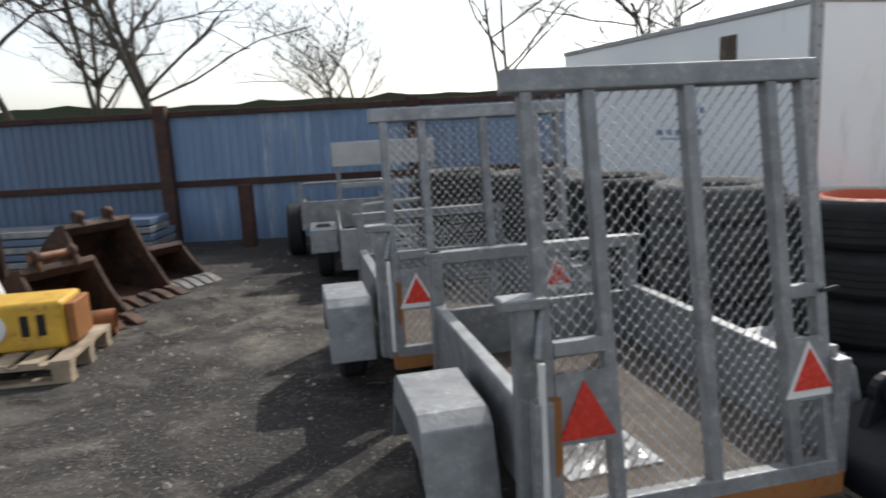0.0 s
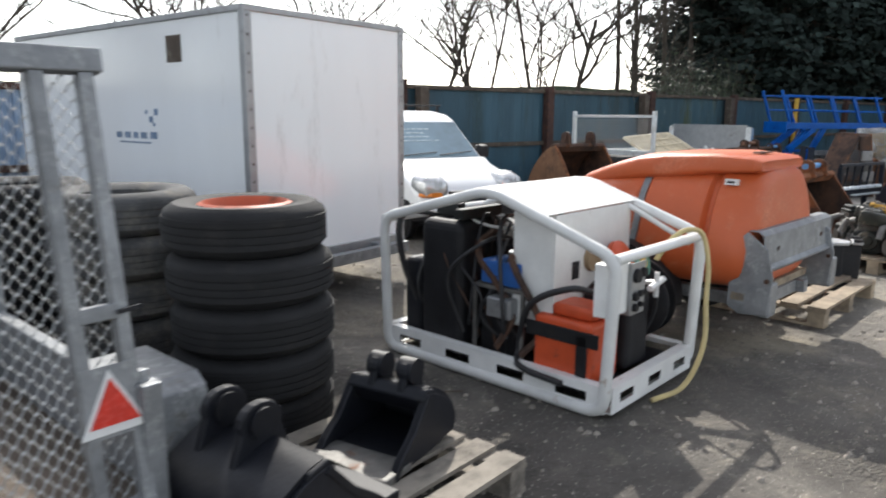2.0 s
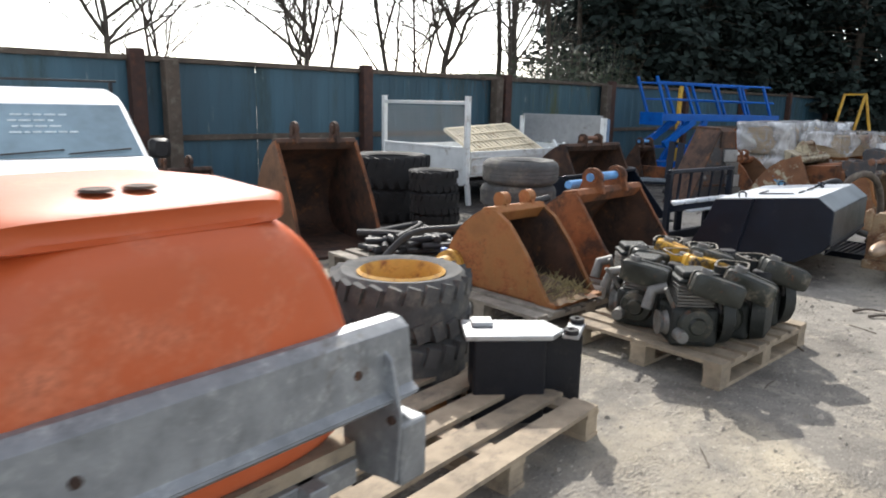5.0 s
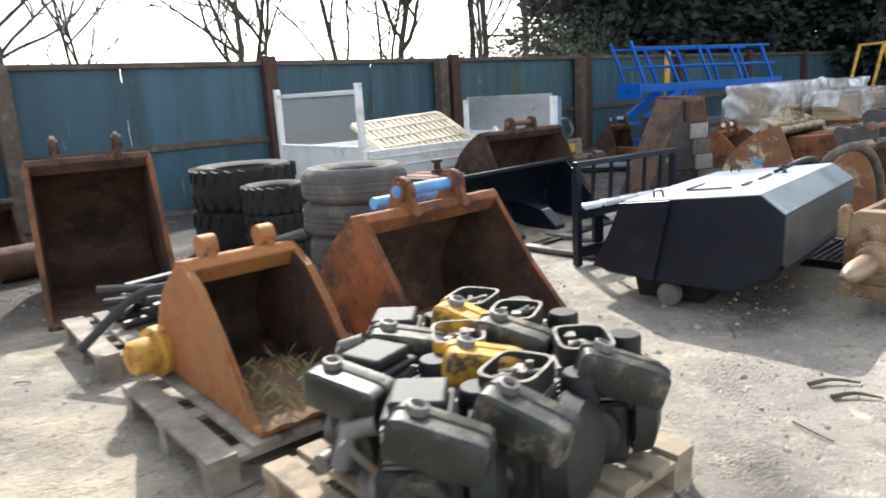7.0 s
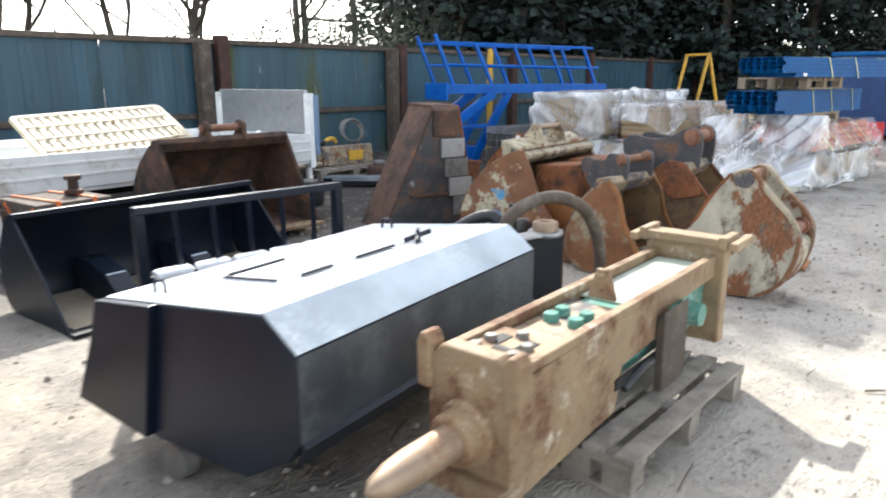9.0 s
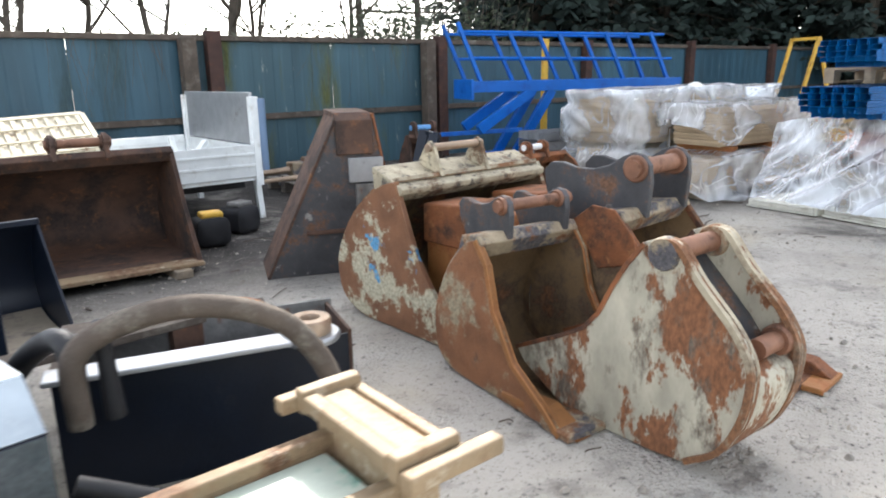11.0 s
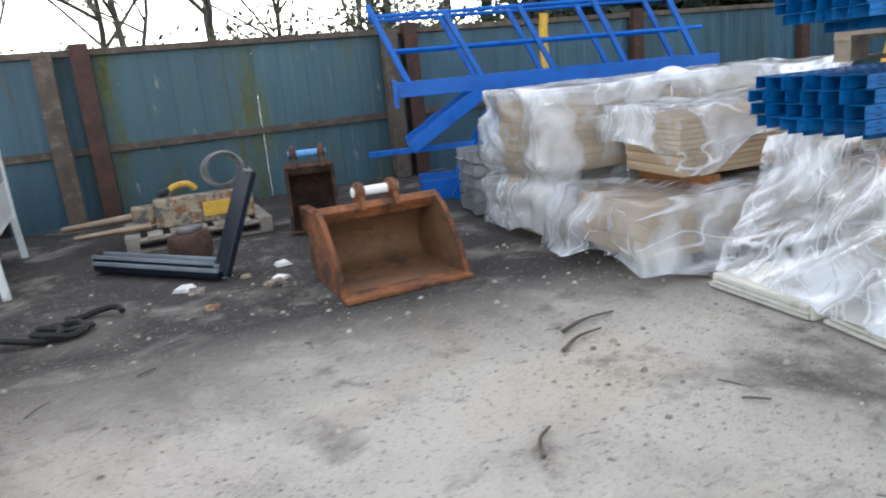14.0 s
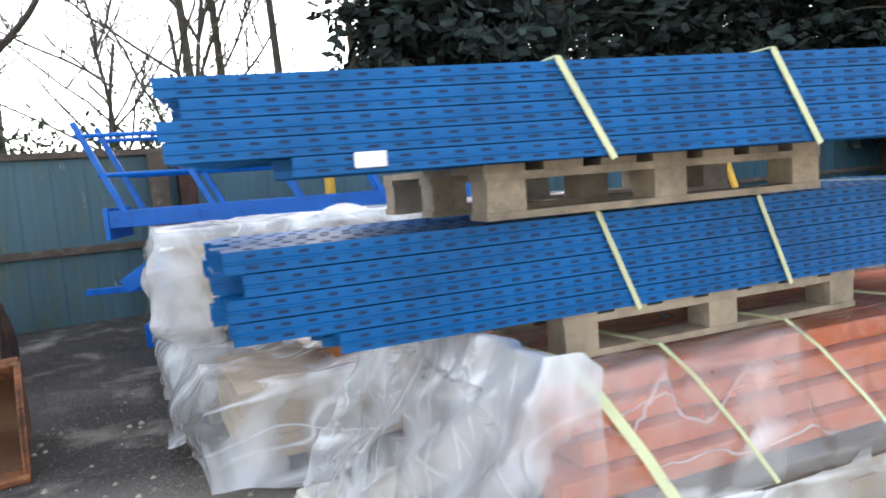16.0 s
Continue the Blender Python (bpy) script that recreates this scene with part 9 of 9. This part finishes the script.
part("top_sheet", film_box(-0.085, 2.67, -0.06, 0.955, 1.03, 1.145, 0.05, 0.045, 0.0, 0.0, 0.0, 0.13), M_FILM_T, ob, "polythene top whitened for sky glare", smooth=True)
for x in (0.55, 0.95, 1.75):
    part("strap", Geo().box(x, x + 0.018, -0.062, -0.058, 0.5, 1.12), M_REDWHITE, ob, "pale packing strap")

for x in (1.05, 1.32, 1.62):
    part("strap", Geo().beam((x, -0.085, 0.60), (x + 0.16, -0.085, 1.08), 0.014, 0.004, up=(0, 1, 0)), M_REDWHITE, ob, "pale packing strap")
ob = thing("low_wrapped_pack", at(18.193, 7.121, 0, 2.06, k=1.035), "low cardboard pack in torn polythene on the ground", "wrapped pack", "wrapped packs")
for x in (0.1, 1.2):
    part("skid", Geo().box(x, x + 0.1, 0, 0.8, 0, 0.08), M_WOOD, ob)
board_pack(ob, 0.0, 2.4, 0.0, 0.82, 0.08, 0.43, 0.12, M_CARD)
part("wrap", film_box(-0.07, 2.45, -0.05, 0.87, 0.02, 0.455, 0.06, 0.035, 0.15, 0.0, 0.10, 0.16), M_FILM, ob, "torn clear polythene", smooth=True)
board_pack(ob, 0.35, 2.6, 0.15, 0.75, 0.55, 0.93, 0.035, M_CARD)
part("upper_wrap", film_box(0.29, 2.66, 0.09, 0.80, 0.56, 0.97, 0.07, 0.04, 0.0, 0.0, 0.0, 0.16), M_FILM, ob, "slack clear polythene", smooth=True)
for x in (0.5, 1.3, 2.1):
    part("spacer", Geo().box(x, x + 0.12, 0.1, 0.8, 0.43, 0.545), M_RUST_Y, ob, "orange brown timber spacer")

ob = thing("orange_beam_pack", at(18.277, 5.29, 0, -0.94, k=1.035), "pack of orange racking beams under loose clear polythene", "wrapped pack", "wrapped packs")
board_pack(ob, 0.42, 2.75, 0.05, 0.72, 0.06, 0.40, 0.11, M_CARD)
part("skid", Geo().box(0.5, 2.75, -0.05, 0.75, 0.41, 0.47), M_WOOD_D, ob, "dark timber skid", bevel=0.006)
for j in range(4):
    for i in range(5):
        part("orange_beam", Geo().box(0.56 + rnd.uniform(-0.05, 0.07), 2.75, 0.02 + 0.045 * j + 0.126 * i, 0.02 + 0.045 * j + 0.126 * i + 0.115, 0.475 + 0.075 * j, 0.475 + 0.075 * j + 0.068), M_PACK_O, ob, bevel=0.006)
part("wrap", film_drape([(0.80, 0.50), (0.79, 0.79), (0.45, 0.795), (0.16, 0.79), (0.09, 0.74), (0.01, 0.62), (-0.07, 0.51), (-0.085, 0.47), (-0.06, 0.43)], 0.34, 2.78, 0.075), M_FILM_C, ob, "shiny clear polythene", smooth=True)
part("lower_wrap", film_box(0.36, 2.78, -0.02, 0.78, 0.02, 0.42, 0.06, 0.05, 0.06), M_FILM, ob, "clear polythene skirt", smooth=True)
# loose end of the sheet falling to the ground
g = Geo()
n_, m_ = 80, 44
vs = []
for j in range(m_ + 1):
    for i in range(n_ + 1):
        u, v = i / n_, j / m_
        # the last quarter of the sheet turns round the corner along the side
        turn_ = max(0.0, 0.26 - u) / 0.26
        w_ = max(0.0, u - 0.26) / 0.74
        crest = 0.90 - 0.17 * max(0.0, w_ - 0.4) / 0.6 - 0.12 * turn_
        p = Vector((0.47 - (0.10 * v + 0.29 * v ** 2.2) * (1 - turn_) + 0.05 * math.sin(u * 9) * v + 0.10 * turn_ * (1 - 0.5 * v), -0.10 + 1.52 * w_ - 0.05 * v * turn_, crest * (1 - v ** 1.35) + 0.085))
        f = Vector((p.x * 2.6 + p.y * 2.6 + p.z * 1.4, p.y * 1.0 - p.z * 0.5, p.z * 0.8)) + noise.noise_vector(p * 1.3) * 0.4
        bulge = 0.5 - 1.5 * abs(noise.noise(f)) - 0.25 * abs(noise.noise(f * 2.4))
        p += Vector((-0.75 * (1 - turn_), -0.1 - 0.5 * turn_, 0.45)) * bulge * 0.12
        p.z = min(0.925, max(0.09, p.z))
        vs.append(p)
g.add(vs, [(j * (n_ + 1) + i, j * (n_ + 1) + i + 1, (j + 1) * (n_ + 1) + i + 1, (j + 1) * (n_ + 1) + i) for j in range(m_) for i in range(n_)])
part("loose_sheet", g, M_FILM_W, ob, "loose polythene end trailing to the ground", smooth=True)
for y0, y1, xa, xb in ((0.71, 1.40, 0.06, 0.11), (0.03, 0.66, 0.14, 0.11)):
    sl = part("flat_pack", Geo().add([(x, y, z) for z in (0.0, 0.085) for x, y in ((xb, y0), (1.4, y0), (1.4, y1), (xa, y1))], [(3, 2, 1, 0), (4, 5, 6, 7), (0, 1, 5, 4), (1, 2, 6, 5), (2, 3, 7, 6), (3, 0, 4, 7)]), M_PALE, ob, "flat pale pack on the ground", bevel=0.012)
    for k in range(3):
        part("lath", Geo().beam((xb - 0.012 - 0.004 * k, y0 + 0.02, 0.018 + 0.026 * k), (xa - 0.012 + 0.004 * k, y1 - 0.03 * k, 0.020 + 0.026 * k), 0.022, 0.02), M_PALE, sl)
for x, w in ((0.66, 0.034), (0.97, 0.013), (1.45, 0.013), (2.0, 0.013)):
    g = Geo()
    run = [(x - 0.12, 0.75, 0.82), (x - 0.03, 0.14, 0.825), (x + 0.01, 0.05, 0.745), (x + 0.07, -0.055, 0.60), (x + 0.11, -0.135, 0.48)]
    for p, q in zip(run, run[1:]):
        g.beam(p, q, w, 0.004, up=(0, -0.8, 0.6))
    part("strap", g, M_STRAP, ob, "pale yellow strap")



def beam_bundle(m, label, rows, cols, length, sx, sz, slots):
    """Bundle of perforated blue uprights with open channel ends."""
    ob = thing("racking_bundle", m, label, "racking bundle", "blue racking bundles")
    for j in range(rows):
        for i in range(cols):
            x0 = rnd.uniform(-0.015, 0.02) + (0.035 if (i + j) % 3 == 0 else 0) + (0.22 if j == 0 and slots else 0.0)
            y, z = i * sx, j * sz
            w, h = sx * 0.92, sz * 0.93
            g = Geo().plate([(y, z), (y, z + h * 0.40), (y - 0.005, z + h * 0.44), (y - 0.005, z + h * 0.52), (y, z + h * 0.56), (y, z + h), (y + w, z + h), (y + w, z)], -0.003, x0, length)
            up = part("upright", g, M_BLUE, ob)
            if i == 0 and slots:
                s = Geo()
                x = x0 + 0.05
                while x < length - 0.05:
                    s.box(x, x + 0.028, y - 0.0022, y - 0.0002, z + sz * 0.16, z + sz * 0.28).box(x, x + 0.022, y - 0.0022, y - 0.0002, z + sz * 0.64, z + sz * 0.76)
                    x += 0.062
                tagged(part("slot_pattern", s, M_SLOT, up), "punched slots", kind="stuff")
            if j == rows - 1 and slots:
                s = Geo()
                x = x0 + 0.05
                while x < length - 0.05:
                    s.box(x, x + 0.022, y + sx * 0.25, y + sx * 0.40, z + sz * 0.93, z + sz * 0.93 + 0.002)
                    x += 0.062
                tagged(part("slot_pattern", s, M_SLOT, up), "punched slots", kind="stuff")
    return ob


mid = beam_bundle(at(18.055, 5.505, 0.945, -0.94, k=1.035), "lower strapped bundle of blue perforated racking uprights", 5, 6, 2.75, 0.10, 0.0572, True)
top = beam_bundle(at(17.95, 5.425, 1.394, -10.94, k=1.035), "upper strapped bundle of blue perforated racking uprights", 5, 6, 2.75, 0.095, 0.046, True)
for o, ys, zs, xs in ((mid, 0.60, 0.285, (1.07, 1.66, 2.4)), (top, 0.57, 0.23, (0.94, 1.50, 2.3))):
    for x in xs:
        part("strap", Geo().beam((x - 0.06, -0.009, zs + 0.004), (x + 0.07, -0.009, -0.01), 0.015, 0.004, up=(0, 1, 0)).beam((x - 0.06, -0.009, zs + 0.006), (x - 0.1, ys, zs + 0.006), 0.015, 0.004), M_STRAP, o, "pale yellow green strap")
part("label_plate", Geo().box(0.40, 0.47, -0.010, -0.006, 0.01, 0.045), M_REDWHITE, top, "small white label")
for x, y, z in ((19.58, 5.93, 0.81), (19.32, 5.85, 1.246)):
    pallet(at(x, y, z, -0.94, k=1.035), "pale pallet between stacked racking bundles", M_WOOD, 1.15, 0.85, 7, "pallets in the racking stack", 0.143)

# far corner of the yard
ob = thing("yellow_plant", at(22.9, 8.9, 0, -20), "yellow plant machine with a raised frame behind the packs", "machine")
part("body", Geo().box(-0.7, 0.9, -0.5, 0.5, 0.25, 0.85), M_YELLOW, ob, bevel=0.05, seg=3)
for p, q in (((-0.45, -0.3, 0.8), (-0.2, -0.3, 1.85)), ((0.12, -0.3, 0.8), (-0.2, -0.3, 1.85)), ((-0.2, -0.3, 1.83), (-0.2, 0.3, 1.83)), ((-0.45, 0.3, 0.8), (-0.2, 0.3, 1.85))):
    part("frame_tube", Geo().beam(p, q, 0.045, 0.045), M_YELLOW, ob)
for x in (-0.5, 0.65):
    wheel(ob, x, -0.45, 0.28, 0.2, M_RUBBER, -1)
    wheel(ob, x, 0.45, 0.28, 0.2, M_RUBBER, 1)
ob = thing("blue_container", at(28.9, 6.9, 0, 14), "large dark blue steel container beyond the racking", "container")
part("shell", Geo().box(-1.4, 1.4, -1.5, 1.5, 0.12, 1.86), M_BLUE_D, ob, bevel=0.02)
part("roof", Geo().box(-1.44, 1.44, -1.54, 1.54, 1.861, 1.95), M_BLUE, ob, "paler blue roof edge", bevel=0.02)
for k in range(9):
    part("rib", Geo().box(-1.43, -1.401, -1.4 + 0.34 * k, -1.3 + 0.34 * k, 0.2, 1.8), M_BLUE_D, ob)
for y in (-1.2, 1.1):
    part("skid", Geo().box(-1.3, 1.3, y, y + 0.1, 0, 0.12), M_BLACKP, ob)
ob = thing("yellow_post", at(19.9, 11.9, 0), "yellow painted pipe post by the fence", "post")
part("pipe", Geo().pipe([(0, 0, 0), (0, 0, 1.75), (0.02, 0, 1.95)], 0.06, 12), M_YELLOW, ob, smooth=True)
ob = thing("red_cabinet", at(23.7, 6.25, 0, 3), "red steel cabinet in the far corner", "cabinet")
part("case", Geo().box(-0.4, 0.4, -0.3, 0.3, 0.0, 0.6), M_RED, ob, bevel=0.01)
part("door", Geo().box(-0.37, 0.37, -0.32, -0.301, 0.05, 0.56), M_RED, ob, bevel=0.006)

# ---- loose stones, twigs and litter ----
r_ = random.Random(5)
g = Geo()
for k in range(11000):
    x = r_.uniform(-5, 19)
    y = r_.uniform(0.6, 9.0) if r_.random() < 0.75 else r_.uniform(0.8, 4.5)
    if noise.noise(Vector((x * 0.5, y * 0.5, 7))) < -0.1 and r_.random() < 0.7:
        continue
    s = 0.004 + 0.016 * r_.random() ** 4
    a = r_.uniform(0, 6.28)
    vs = [(x + s * 1.2 * math.cos(a + t), y + s * math.sin(a + t), -0.003) for t in (0, 1.3, 2.5, 3.8, 5.0)]
    vs += [(x + s * 0.6 * math.cos(a + t), y + s * 0.55 * math.sin(a + t), s * r_.uniform(0.5, 0.9)) for t in (0.3, 2.2, 4.2)]
    g.add(vs, [(5, 6, 7), (0, 1, 5), (1, 6, 5), (1, 2, 6), (2, 3, 6), (3, 7, 6), (3, 4, 7), (4, 0, 7), (0, 5, 7)])
ob = part("gravel", g, M_STONE, None)
tagged(ob, "loose gravel scattered over the yard", "gravel", kind="stuff")
g = Geo()
for k in range(260):
    x, y = r_.uniform(-4, 19), r_.uniform(0.8, 9)
    a, L = r_.uniform(0, 6.28), r_.uniform(0.04, 0.22)
    g.pipe(curve_pts([(x, y, 0.008), (x + L * 0.5 * math.cos(a) + r_.uniform(-0.02, 0.02), y + L * 0.5 * math.sin(a), 0.014), (x + L * math.cos(a), y + L * math.sin(a), 0.008)], 3), r_.uniform(0.002, 0.006), 4)
ob = part("twigs", g, M_WOOD_D, None)
tagged(ob, "dry twigs and splinters on the ground", "twigs", kind="stuff")
for x, y, L, a in ((9.86, 3.10, 0.22, -35), (9.79, 2.97, 0.20, -42), (17.45, 6.6, 0.4, 20), (17.3, 6.4, 0.35, 30), (13.1, 5.4, 0.5, 35), (16.7, 5.6, 0.22, 60)):
    ob = thing("stick", at(x, y, 0.012, a), "dark broken stick on the ground", "stick", "loose sticks")
    part("wood", Geo().pipe(curve_pts([(-L / 2, 0, 0), (0, 0.02, 0.008), (L / 2, -0.01, 0)], 4), 0.012, 6, 0.005), M_WOOD_D, ob, smooth=True)
for k in range(9):
    x, y = (15.75 + r_.uniform(-0.5, 0.4), 8.6 + r_.uniform(-0.5, 0.4))
    ob = thing("litter", at(x, y, 0.0, r_.uniform(0, 180)), "pale scrap of litter on the dirt", "litter", "litter")
    s = r_.uniform(0.03, 0.08)
    part("scrap", Geo().prism([(-s, 0), (s, 0), (s * 0.7, s * 0.4), (-s * 0.5, s * 0.5)], -s * 0.8, s), M_REDWHITE if k % 2 else M_CREAM_D, ob)
